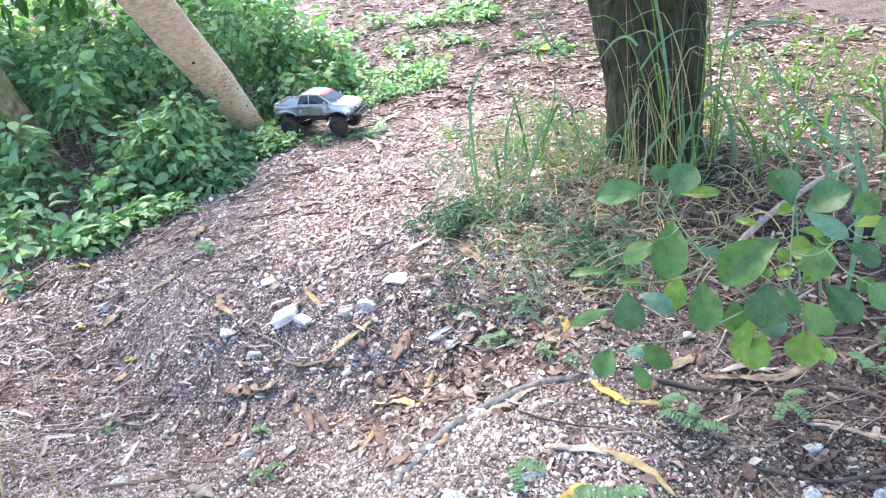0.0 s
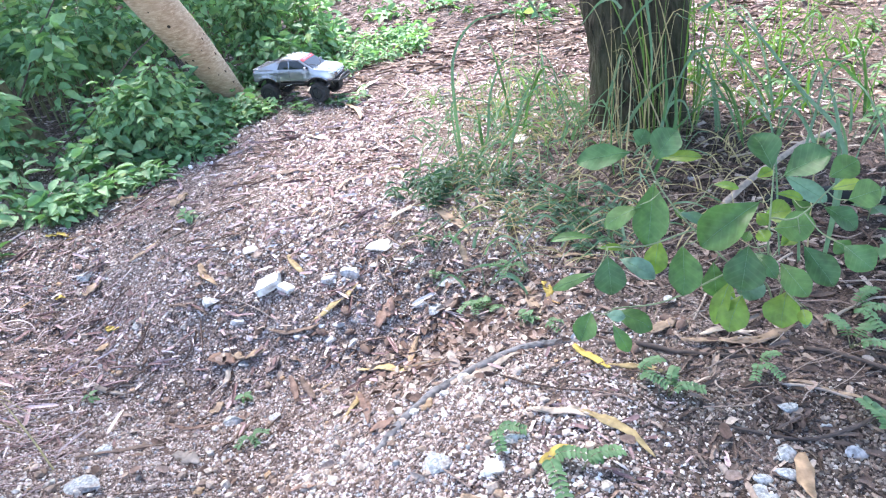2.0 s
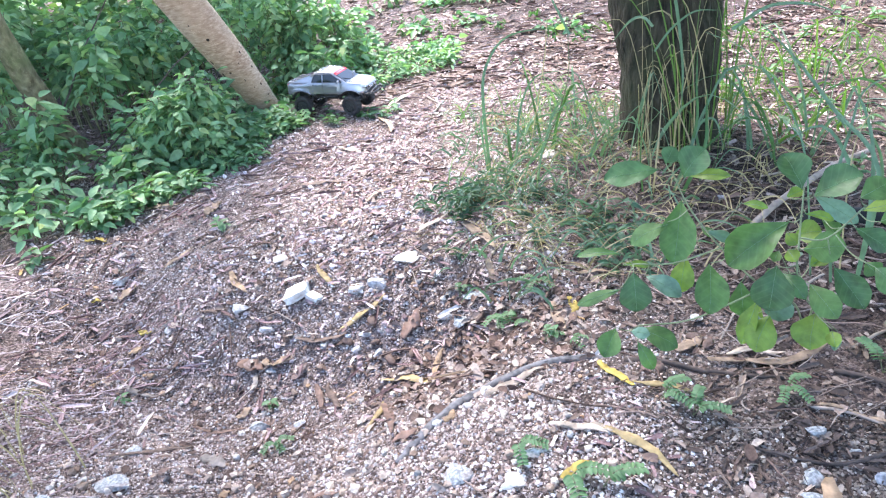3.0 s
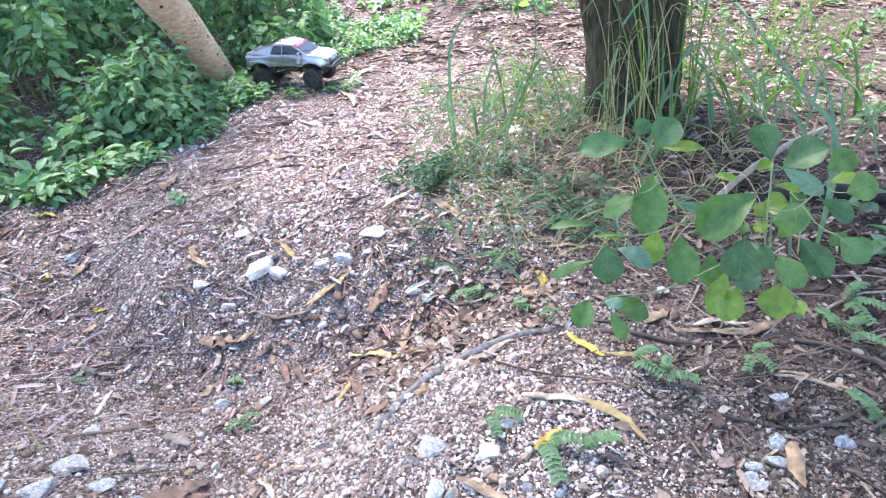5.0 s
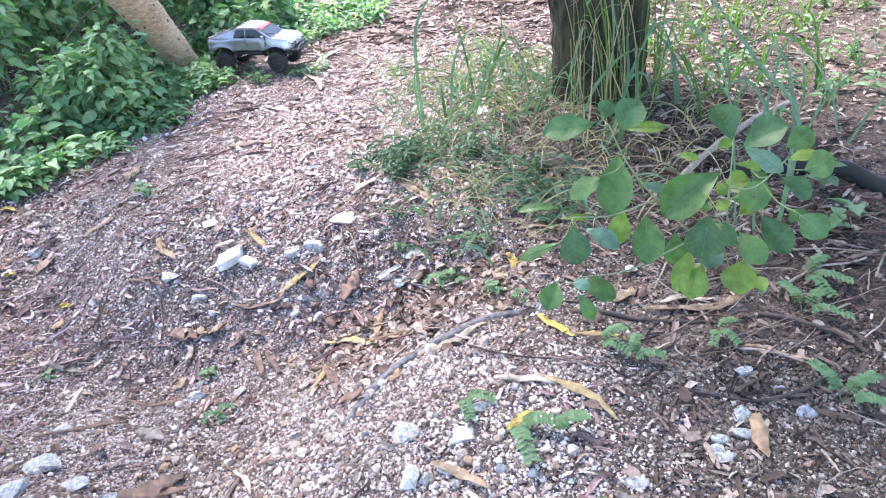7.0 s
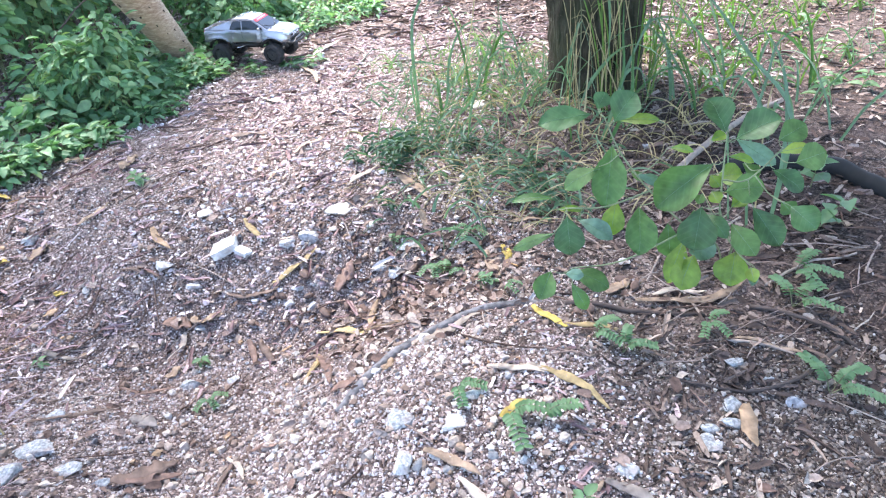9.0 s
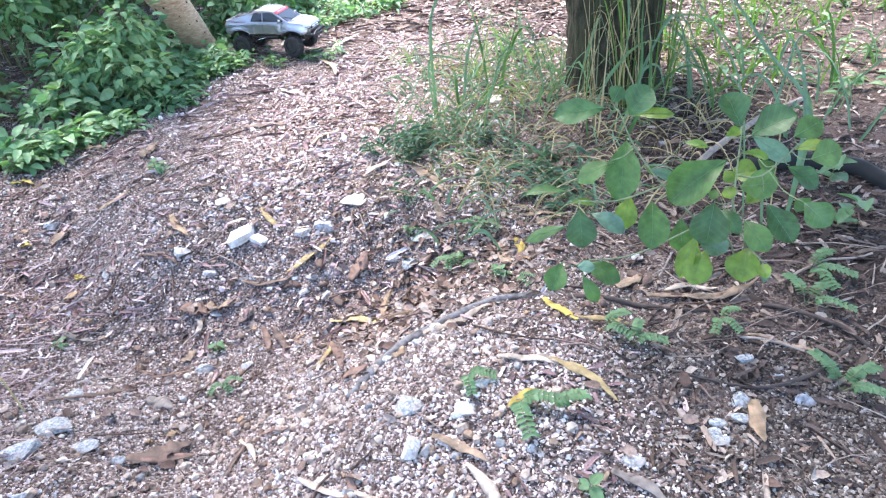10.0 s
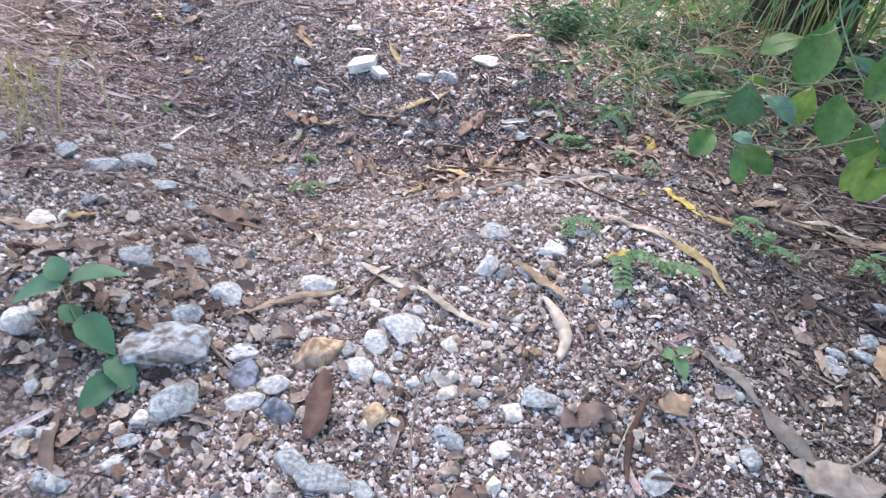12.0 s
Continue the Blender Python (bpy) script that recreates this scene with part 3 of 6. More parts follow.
def far_litter():
    """Leaf strips and stalks over the open ground behind the trees."""
    n = 6500
    xy = np.column_stack([rng.uniform(-1.0, 3.4, n), 4.2 + 4.6 * rng.random(n) ** 1.2])
    a, length = rng.uniform(0, 6.3, n), 0.02 + 0.11 * rng.random(n) ** 2.2
    v, f = many_leaves((np.column_stack([xy, heights(xy) + 0.008]), np.column_stack([np.cos(a), np.sin(a), rng.normal(0.02, 0.06, n)]), length, 0.006 + length * rng.uniform(0.06, 0.22, n), rng.normal(0, 0.4, n)), "strip")
    tagged(mesh_ob("leaf_litter", v, f, CHIPS), "brown and grey leaf litter on open ground behind the trees", "leaf litter", kind="stuff")


far_litter()
leaf_litter()
twig_litter()
chip_litter()
side_litter()


def fibre_litter():
    """Short dry stalks and root fibres between the grit."""
    pieces = []
    for _ in range(1500):
        x, y = rng.uniform(-1.4, 1.2), 0.3 + 1.9 * rng.random() ** 1.3
        a, l, bend = rng.uniform(0, 6.3), rng.uniform(0.015, 0.06), rng.normal(0, 0.9)
        pts = []
        for s in range(4):
            d = l * (s / 3 - 0.5)
            px, py = x + d * math.cos(a + bend * s / 3), y + d * math.sin(a + bend * s / 3)
            pts.append((px, py, ground_z(px, py) + 0.004 + 0.004 * rng.random()))
        r = rng.uniform(0.0006, 0.0016)
        pieces.append(tube(pts, [r, r, r, 0.5 * r], 3, False))
    tagged(mesh_ob("fibre_litter", *join(*pieces), DARK_LITTER), "fine dry stalks and root fibres on grit", "twigs", kind="stuff")


fibre_litter()


# ---- stones, seeds and fallen leaves, each a thing ----
def stone_mesh(seed, lx, ly, lz, rough=0.22, fine=2):
    bm = bmesh.new()
    bmesh.ops.create_icosphere(bm, subdivisions=fine, radius=0.5)
    r = random.Random(seed)
    planes = [(Vector((r.gauss(0, 1), r.gauss(0, 1), r.gauss(0, 1))).normalized(), r.uniform(0.2, 0.36)) for _ in range(11)]
    for v in bm.verts:
        for n, d in planes:
            k = v.co.dot(n) - d
            if k > 0:
                v.co -= n * k * 0.97
        v.co *= 1 + rough * 0.5 * noise.noise(v.co * 3 + Vector((seed, 0, 0)))
        v.co.x, v.co.y, v.co.z = v.co.x * lx * 1.3, v.co.y * ly * 1.3, v.co.z * lz * 1.3
    return bm


def solid(name, bm, material, m, label, category, group="", smooth=False):
    ob = part(name, bm, material, None, "", smooth)
    ob.matrix_world = m
    return tagged(ob, label, category, group)


STONE_COUNT = [0]


def stone(x, y, w, h, kind):
    STONE_COUNT[0] += 1
    s = STONE_COUNT[0]
    deep = 0.5 * (w + h)
    bm = stone_mesh(s, w, deep, max(0.6 * h, 0.012), 0.22, 3 if kind in ("rock", "amber") else 2)
    size = "small " if w < 0.035 else ("large " if w > 0.08 else "")
    solid("stone", bm, STONES[kind], pose(x, y + 0.2 * deep, ground_z(x, y) + 0.16 * h, 0, 0, random.uniform(-25, 25)), f"{size}{STONE_WORDS[kind]} stone half sunk in gravel", "stone", "loose stones")


def seed(x, y, w, h, kind):
    bm = bmesh.new()
    bmesh.ops.create_icosphere(bm, subdivisions=2, radius=0.5)
    for v in bm.verts:
        v.co.x *= 1 - 0.35 * v.co.x
        v.co.x, v.co.y, v.co.z = v.co.x * max(w, h), v.co.y * min(w, h) * 0.75, v.co.z * min(w, h) * 0.6
    solid("seed", bm, SEED, pose(x, y, ground_z(x, y) + 0.005, 0, 0, random.uniform(0, 180)), "brown woody seed husk lying on the soil", "seed", "fallen seeds", True)


def dry_leaf(x1, y1, x2, y2, w, kind):
    """A fallen leaf from its stalk to its tip, curled, resting on the soil."""
    long, steps = math.hypot(x2 - x1, y2 - y1), 16
    w = min(w, 0.55 * long)
    curl, side = random.uniform(0.1, 0.4), random.choice((-1, 1)) * random.uniform(0.03, 0.1)
    v, f = [], []
    ux, uy = (x2 - x1) / long, (y2 - y1) / long
    for n in range(steps + 1):
        t = n / steps
        crumple = noise.noise((9 * t, 31 * x1, 17 * y1))
        half = 0.5 * w * (math.sin(math.pi * min(1.0, 0.08 + 0.92 * t)) ** 0.7 + 0.06) * (1 + 0.2 * noise.noise((6 * t, 11 * y1, 7 * x1)))
        bend = side * long * math.sin(math.pi * t) + 0.18 * w * noise.noise((3.5 * t, 19 * x1, 5.0)) * math.sin(math.pi * t)
        px, py = x1 + (x2 - x1) * t - uy * bend, y1 + (y2 - y1) * t + ux * bend
        lift = 0.008 + 0.1 * long * curl * (2 * t - 1) ** 2 + 0.003 * math.sin(9 * t + 7 * x1)
        for k in (-1, 0, 1):
            qx, qy = px - uy * half * k, py + ux * half * k
            v.append((qx, qy, ground_z(px, py) + lift + curl * half * abs(k) + half * max(-0.35, 0.8 * crumple * k)))
    for n in range(steps):
        for k in (0, 1):
            a = 3 * n + k
            f.append((a, a + 1, a + 4, a + 3))
    c = Vector(v[3 * (steps // 2) + 1])
    c.z -= 0.008
    ob = mesh_ob("dry_leaf", [tuple(Vector(p) - c) for p in v], f, DRY[kind])
    ob.location = c
    m = ob.modifiers.new("thick", "SOLIDIFY")
    m.thickness = 0.0012
    size = "long narrow " if long > 5 * w else ("broad " if w > 0.035 else "")
    tagged(ob, f"{size}{DRY_WORDS[kind]} leaf curled on the gravel", "dry leaf", "fallen leaves")


random.seed(5)
dry_leaf(-1.35, 2.168, -1.316, 2.181, 0.033, "yellow")
dry_leaf(-1.252, 2.183, -1.198, 2.241, 0.037, "tan")
dry_leaf(-1.128, 2.022, -1.06, 1.981, 0.025, "yellow")
dry_leaf(-1.13, 1.908, -1.067, 1.914, 0.024, "orange")
dry_leaf(-0.719, 1.797, -0.627, 1.775, 0.051, "rust")
dry_leaf(-0.633, 1.799, -0.526, 1.798, 0.036, "tan")
dry_leaf(-0.686, 1.6, -0.655, 1.645, 0.042, "tan")
dry_leaf(-0.654, 1.086, -0.533, 1.166, 0.049, "brown")
dry_leaf(-0.7, 1.354, -0.623, 1.314, 0.037, "grey")
dry_leaf(-1.088, 1.729, -0.956, 1.685, 0.022, "grey")
dry_leaf(-0.8, 1.546, -0.633, 1.534, 0.013, "rust")
dry_leaf(-0.597, 1.183, -0.582, 1.215, 0.026, "orange")
dry_leaf(-0.523, 1.719, -0.475, 1.763, 0.038, "mauve")
dry_leaf(-0.659, 1.701, -0.649, 1.763, 0.019, "cream")
dry_leaf(-0.437, 1.683, -0.409, 1.572, 0.022, "rust")
dry_leaf(-0.4, 1.674, -0.346, 1.567, 0.025, "brown")
dry_leaf(-0.355, 1.849, -0.193, 1.917, 0.024, "gold")
dry_leaf(-0.145, 1.768, -0.081, 1.841, 0.043, "rust")
dry_leaf(-0.044, 1.586, -0.014, 1.689, 0.021, "orange")
dry_leaf(-0.216, 1.641, 0.01, 1.487, 0.026, "gold")
dry_leaf(-0.241, 1.382, -0.204, 1.521, 0.017, "gold")
dry_leaf(-0.202, 1.501, -0.143, 1.217, 0.025, "rust")
dry_leaf(-0.139, 1.183, -0.071, 1.182, 0.024, "rust")
dry_leaf(0.101, 1.239, 0.253, 1.307, 0.023, "cream")
dry_leaf(0.388, 1.302, 0.447, 1.188, 0.022, "yellow")
dry_leaf(0.444, 1.201, 0.598, 1.142, 0.014, "gold")
dry_leaf(0.225, 1.063, 0.343, 1.018, 0.018, "cream")
dry_leaf(0.326, 1.044, 0.449, 0.907, 0.021, "gold")
dry_leaf(0.34, 1.668, 0.347, 1.506, 0.026, "tan")
dry_leaf(0.389, 1.67, 0.383, 1.578, 0.024, "yellow")
dry_leaf(0.738, 0.897, 0.695, 0.781, 0.03, "orange")
dry_leaf(0.59, 1.33, 0.674, 1.375, 0.034, "tan")
dry_leaf(0.222, 0.911, 0.294, 0.944, 0.019, "yellow")
dry_leaf(-0.002, 1.175, 0.018, 1.226, 0.019, "orange")
dry_leaf(0.1, 2.122, 0.201, 1.946, 0.031, "tan")
dry_leaf(0.164, 1.923, 0.169, 1.839, 0.022, "tan")
dry_leaf(-1.007, 2.649, -0.975, 2.773, 0.053, "tan")
dry_leaf(-0.783, 2.155, -0.703, 2.041, 0.027, "orange")
dry_leaf(-0.448, 2.108, -0.378, 2.0, 0.022, "gold")
dry_leaf(-1.386, 2.812, -1.187, 2.837, 0.023, "tan")
dry_leaf(-0.07, 2.135, 0.067, 2.237, 0.021, "cream")
dry_leaf(-1.096, 2.297, -0.995, 2.388, 0.024, "tan")
dry_leaf(-1.517, 2.551, -1.42, 2.541, 0.027, "yellow")
dry_leaf(0.65, 1.274, 0.954, 1.284, 0.025, "tan")
dry_leaf(0.702, 1.289, 0.847, 1.282, 0.016, "cream")
dry_leaf(0.821, 1.095, 0.944, 1.01, 0.010, "tan")
dry_leaf(1.311, 1.528, 1.396, 1.484, 0.027, "tan")
dry_leaf(0.629, 1.707, 0.752, 1.654, 0.021, "tan")
dry_leaf(0.432, 1.779, 0.577, 1.715, 0.018, "tan")
dry_leaf(-0.623, 2.797, -0.399, 2.802, 0.026, "brown")
dry_leaf(-0.274, 2.452, -0.153, 2.568, 0.022, "tan")
dry_leaf(-0.499, 3.326, -0.362, 3.197, 0.027, "cream")
dry_leaf(-0.335, 3.811, -0.212, 3.382, 0.029, "tan")
dry_leaf(-0.257, 3.912, -0.089, 4.221, 0.033, "cream")
dry_leaf(-0.51, 1.848, -0.316, 1.835, 0.017, "brown")
dry_leaf(-0.889, 2.001, -0.726, 1.944, 0.014, "brown")
dry_leaf(-0.941, 1.337, -0.753, 1.405, 0.014, "brown")
dry_leaf(-0.412, 1.145, -0.337, 1.005, 0.012, "cream")
dry_leaf(-0.347, 1.12, -0.267, 1.087, 0.013, "rust")
dry_leaf(0.16, 0.564, 0.241, 0.601, 0.041, "mauve")
dry_leaf(0.306, 0.624, 0.357, 0.666, 0.040, "tan")
dry_leaf(0.384, 0.756, 0.47, 0.679, 0.024, "grey")
dry_leaf(0.47, 0.679, 0.548, 0.598, 0.030, "grey")
dry_leaf(0.489, 0.582, 0.629, 0.587, 0.060, "grey")
dry_leaf(0.061, 0.885, 0.162, 0.804, 0.020, "tan")
dry_leaf(-0.361, 0.665, -0.208, 0.796, 0.014, "tan")
dry_leaf(-0.217, 0.883, -0.091, 0.796, 0.014, "cream")
dry_leaf(-0.098, 0.806, 0.048, 0.715, 0.014, "cream")
dry_leaf(-0.123, 0.759, -0.108, 0.853, 0.020, "rust")
dry_leaf(-0.177, 0.462, -0.192, 0.584, 0.036, "bark")
dry_leaf(0.183, 0.485, 0.229, 0.502, 0.034, "brown")
dry_leaf(-0.624, 1.089, -0.512, 1.118, 0.026, "rust")
dry_leaf(-0.901, 0.819, -0.779, 0.8, 0.023, "tan")
dry_leaf(-0.818, 0.876, -0.772, 0.893, 0.020, "gold")
dry_leaf(-0.639, 0.921, -0.58, 0.93, 0.021, "brown")
dry_leaf(-0.476, 0.636, -0.424, 0.69, 0.012, "brown")
dry_leaf(0.249, 1.057, 0.352, 1.025, 0.019, "cream")
dry_leaf(0.096, 0.675, 0.127, 0.686, 0.018, "orange")
dry_leaf(-0.461, 0.334, -0.508, 0.431, 0.019, "brown")
dry_leaf(0.252, 0.492, 0.298, 0.663, 0.009, "bark")
dry_leaf(-0.403, 0.987, -0.369, 1.14, 0.010, "brown")
dry_leaf(0.359, 0.738, 0.381, 0.759, 0.008, "tan")
stone(-0.624, 1.904, 0.050, 0.034, "white")
stone(-0.106, 2.033, 0.12, 0.045, "pale")
stone(-0.211, 1.953, 0.083, 0.064, "grey")
stone(0.005, 1.79, 0.039, 0.036, "white")
stone(0.058, 1.754, 0.071, 0.042, "blue")
stone(0.115, 1.818, 0.086, 0.036, "blue")
stone(-0.301, 1.77, 0.047, 0.029, "white")
stone(-0.271, 1.805, 0.040, 0.029, "white")
stone(-0.228, 1.743, 0.046, 0.032, "white")
stone(-0.413, 1.812, 0.033, 0.025, "white")
stone(-0.061, 1.856, 0.029, 0.026, "white")
stone(0.105, 1.263, 0.045, 0.034, "pale")
stone(0.017, 0.855, 0.044, 0.057, "white")
stone(-0.023, 1.18, 0.024, 0.024, "white")
stone(0.054, 1.219, 0.023, 0.022, "white")
stone(0.134, 0.921, 0.052, 0.028, "pale")
stone(0.023, 0.976, 0.063, 0.029, "blue")
stone(0.779, 1.013, 0.040, 0.037, "blue")
stone(0.686, 0.845, 0.04, 0.03, "blue")
stone(0.625, 0.826, 0.030, 0.023, "blue")
stone(0.619, 0.808, 0.045, 0.023, "blue")
stone(0.18, 0.988, 0.027, 0.027, "white")
stone(-0.598, 1.525, 0.071, 0.037, "blue")
stone(-0.467, 1.506, 0.045, 0.027, "white")
stone(-0.866, 1.191, 0.092, 0.034, "blue")
stone(-0.759, 1.117, 0.065, 0.032, "blue")
stone(-0.88, 1.091, 0.085, 0.042, "blue")
stone(-0.674, 1.083, 0.043, 0.026, "blue")
stone(-0.901, 1.376, 0.057, 0.029, "blue")
stone(0.086, 0.872, 0.034, 0.025, "pale")
stone(-0.601, 1.765, 0.032, 0.028, "blue")
stone(-0.993, 1.963, 0.049, 0.033, "blue")
stone(-1.27, 2.267, 0.072, 0.048, "blue")
stone(-0.601, 2.172, 0.072, 0.038, "white")
stone(-0.729, 1.982, 0.080, 0.048, "white")
stone(-0.299, 1.96, 0.065, 0.038, "white")
stone(-0.13, 1.966, 0.042, 0.027, "pale")
stone(0.849, 0.883, 0.041, 0.025, "grey")
stone(0.833, 0.958, 0.023, 0.020, "blue")
stone(0.695, 1.463, 0.036, 0.023, "white")
stone(0.372, 1.238, 0.020, 0.014, "white")
stone(0.526, 2.137, 0.054, 0.029, "pale")
stone(0.514, 2.664, 0.124, 0.035, "pale")
stone(0.645, 2.158, 0.076, 0.046, "rust")
stone(0.612, 2.037, 0.081, 0.040, "rust")
seed(-0.189, 1.713, 0.038, 0.063, "nut")
seed(-0.245, 1.846, 0.062, 0.044, "nut")
seed(-0.334, 1.808, 0.040, 0.051, "nut")
seed(-0.234, 1.779, 0.036, 0.029, "nut")
seed(0.658, 1.382, 0.054, 0.032, "nut")
seed(0.679, 1.344, 0.044, 0.035, "nut")
seed(0.496, 1.268, 0.041, 0.030, "nut")
seed(0.531, 1.268, 0.036, 0.030, "nut")
seed(0.123, 1.748, 0.060, 0.028, "nut")
seed(-0.116, 1.718, 0.042, 0.025, "nut")
seed(-0.313, 1.711, 0.041, 0.021, "nut")
stone(-0.398, 0.698, 0.055, 0.041, "white")
stone(-0.427, 0.613, 0.053, 0.042, "blue")
stone(-0.414, 0.539, 0.129, 0.084, "rock")
stone(-0.308, 0.541, 0.058, 0.044, "dark")
stone(-0.261, 0.54, 0.051, 0.035, "white")
stone(-0.281, 0.499, 0.048, 0.040, "white")
stone(-0.229, 0.493, 0.048, 0.041, "dark")
stone(-0.364, 0.459, 0.061, 0.063, "blue")
stone(-0.219, 0.61, 0.069, 0.072, "amber")
stone(-0.136, 0.647, 0.053, 0.042, "white")
stone(-0.145, 0.595, 0.051, 0.037, "white")
stone(-0.092, 0.684, 0.071, 0.046, "white")
stone(-0.102, 0.514, 0.045, 0.040, "amber")
stone(-0.268, 0.779, 0.066, 0.048, "pale")
stone(-0.326, 0.584, 0.053, 0.027, "white")
stone(-0.173, 0.631, 0.026, 0.031, "blue")
stone(-0.032, 0.616, 0.035, 0.025, "white")
stone(-0.06, 0.596, 0.025, 0.026, "white")
stone(-0.102, 0.583, 0.032, 0.028, "white")
stone(-0.021, 0.675, 0.035, 0.029, "pale")
stone(0.012, 0.507, 0.050, 0.035, "blue")
stone(-0.187, 0.423, 0.045, 0.032, "blue")
stone(-0.144, 0.4, 0.070, 0.036, "blue")
stone(-0.095, 0.411, 0.040, 0.019, "blue")
stone(0.129, 0.599, 0.055, 0.041, "blue")
stone(0.159, 0.592, 0.028, 0.025, "blue")
stone(-0.559, 0.702, 0.066, 0.057, "blue")
stone(-0.505, 0.807, 0.058, 0.037, "blue")
stone(0.435, 0.571, 0.036, 0.036, "blue")
stone(0.299, 0.509, 0.042, 0.038, "blue")
stone(0.089, 0.574, 0.035, 0.031, "pale")
stone(-0.398, 0.429, 0.036, 0.038, "pale")
stone(-0.403, 0.399, 0.031, 0.028, "blue")
stone(-0.394, 0.367, 0.029, 0.025, "white")
stone(-0.465, 0.33, 0.052, 0.034, "blue")
stone(-0.648, 0.539, 0.061, 0.051, "white")
stone(-0.839, 0.835, 0.076, 0.035, "pale")
stone(-0.812, 0.943, 0.044, 0.044, "blue")
stone(-0.978, 1.113, 0.053, 0.047, "blue")
stone(0.639, 0.844, 0.036, 0.024, "blue")
stone(0.712, 0.894, 0.044, 0.032, "blue")
stone(0.435, 0.774, 0.046, 0.025, "blue")
stone(-0.221, 0.751, 0.031, 0.024, "white")
stone(-0.162, 0.749, 0.033, 0.023, "pale")
stone(-0.015, 0.81, 0.024, 0.020, "white")
stone(0.245, 0.817, 0.018, 0.018, "white")
stone(0.045, 0.727, 0.025, 0.017, "white")
stone(0.129, 0.938, 0.036, 0.024, "pale")
stone(-0.455, 0.486, 0.046, 0.022, "blue")
stone(-0.536, 0.391, 0.027, 0.022, "white")
stone(-0.524, 0.367, 0.027, 0.021, "amber")
stone(0.084, 0.508, 0.030, 0.025, "pale")
stone(0.047, 0.578, 0.021, 0.019, "blue")
stone(-0.096, 0.638, 0.022, 0.020, "blue")
stone(-0.208, 0.678, 0.023, 0.017, "white")
stone(-0.078, 0.526, 0.019, 0.013, "amber")
stone(1.018, 2.102, 0.043, 0.030, "grey")


def broken_slab(x, y, size, turn, tip, lift):
    """A snapped angular lump of chalky stone with sharp arrises."""
    bm = bmesh.new()
    bmesh.ops.create_cube(bm, size=1)
    bmesh.ops.subdivide_edges(bm, edges=list(bm.edges), cuts=3, use_grid_fill=True)
    for v in bm.verts:
        v.co.x += 0.16 * v.co.y + 0.1 * noise.noise(v.co * 2.2 + Vector((x * 9, 0, 0)))
        v.co.y += 0.08 * noise.noise(v.co * 2.5 + Vector((0, y * 9, 0)))
        v.co.z += 0.1 * noise.noise(v.co * 2.0)
        v.co = Vector((v.co.x * size[0], v.co.y * size[1], v.co.z * size[2]))
    solid("stone", bm, STONES["chalk"], pose(x, y, ground_z(x, y) + lift, 4, tip, turn), "angular broken white chalky stone resting on the soil", "stone", "loose stones")


broken_slab(-0.515, 2.011, (0.085, 0.055, 0.03), 12, -16, 0.016)
broken_slab(-0.452, 1.979, (0.05, 0.03, 0.018), -38, 10, 0.01)


# ---- trees ----
def trunk_mesh(points, radii, sides=40, ridges=0.03, seed_=0.0, steps=10):
    line = curve_points(points, steps)
    n = len(line)
    rr = np.interp(np.linspace(0, len(radii) - 1, n), range(len(radii)), radii)
    verts, faces = tube(line, list(rr), sides)
    out = []
    for i, p in enumerate(verts):
        c = line[min(i // sides, n - 1)]
        d = Vector(p) - c
        q = Vector(p)
        k = 1 + ridges * noise.noise((q.x * 42, q.y * 42, q.z * 13 + seed_)) + 1.6 * ridges * noise.noise((q.x * 6, q.y * 6, q.z * 2.5 + seed_))
        out.append(tuple(c + d * k))
    return out, faces


# Crowns hang out of view; several are added only for their shade.
def crown(parent, centre, spread, clumps, per, seed_, leaf=0.12):
    r = np.random.default_rng(seed_)
    base, ahead = [], []
    for _ in range(clumps):
        c = np.array(centre) + r.normal(0, 1, 3) * np.array(spread)
        b = c + r.normal(0, 0.28, (per, 3))
        base.append(b)
        ahead.append((b - c) + r.normal(0, 0.3, (per, 3)) - np.array([0, 0, 0.12]))
    base, ahead = np.concatenate(base), np.concatenate(ahead)
    n = len(base)
    v, f = many_leaves((base, ahead, r.uniform(0.7, 1.3, n) * leaf, r.uniform(0.4, 0.6, n) * leaf, r.normal(0, 0.6, n)))
    ob = part("crown", (v - np.array(parent.location), f), CANOPY, parent, "unseen leafy green crown that casts shade")
    return tagged(ob, kind="stuff")


def limb(parent, points, radii, material):
    o = parent.location
    part("limb", tube([tuple(Vector(p) - o) for p in curve_points(points, 4)], list(np.interp(np.linspace(0, 1, 4 * (len(points) - 1) + 1), [0, 1], radii)), 10), material, parent)


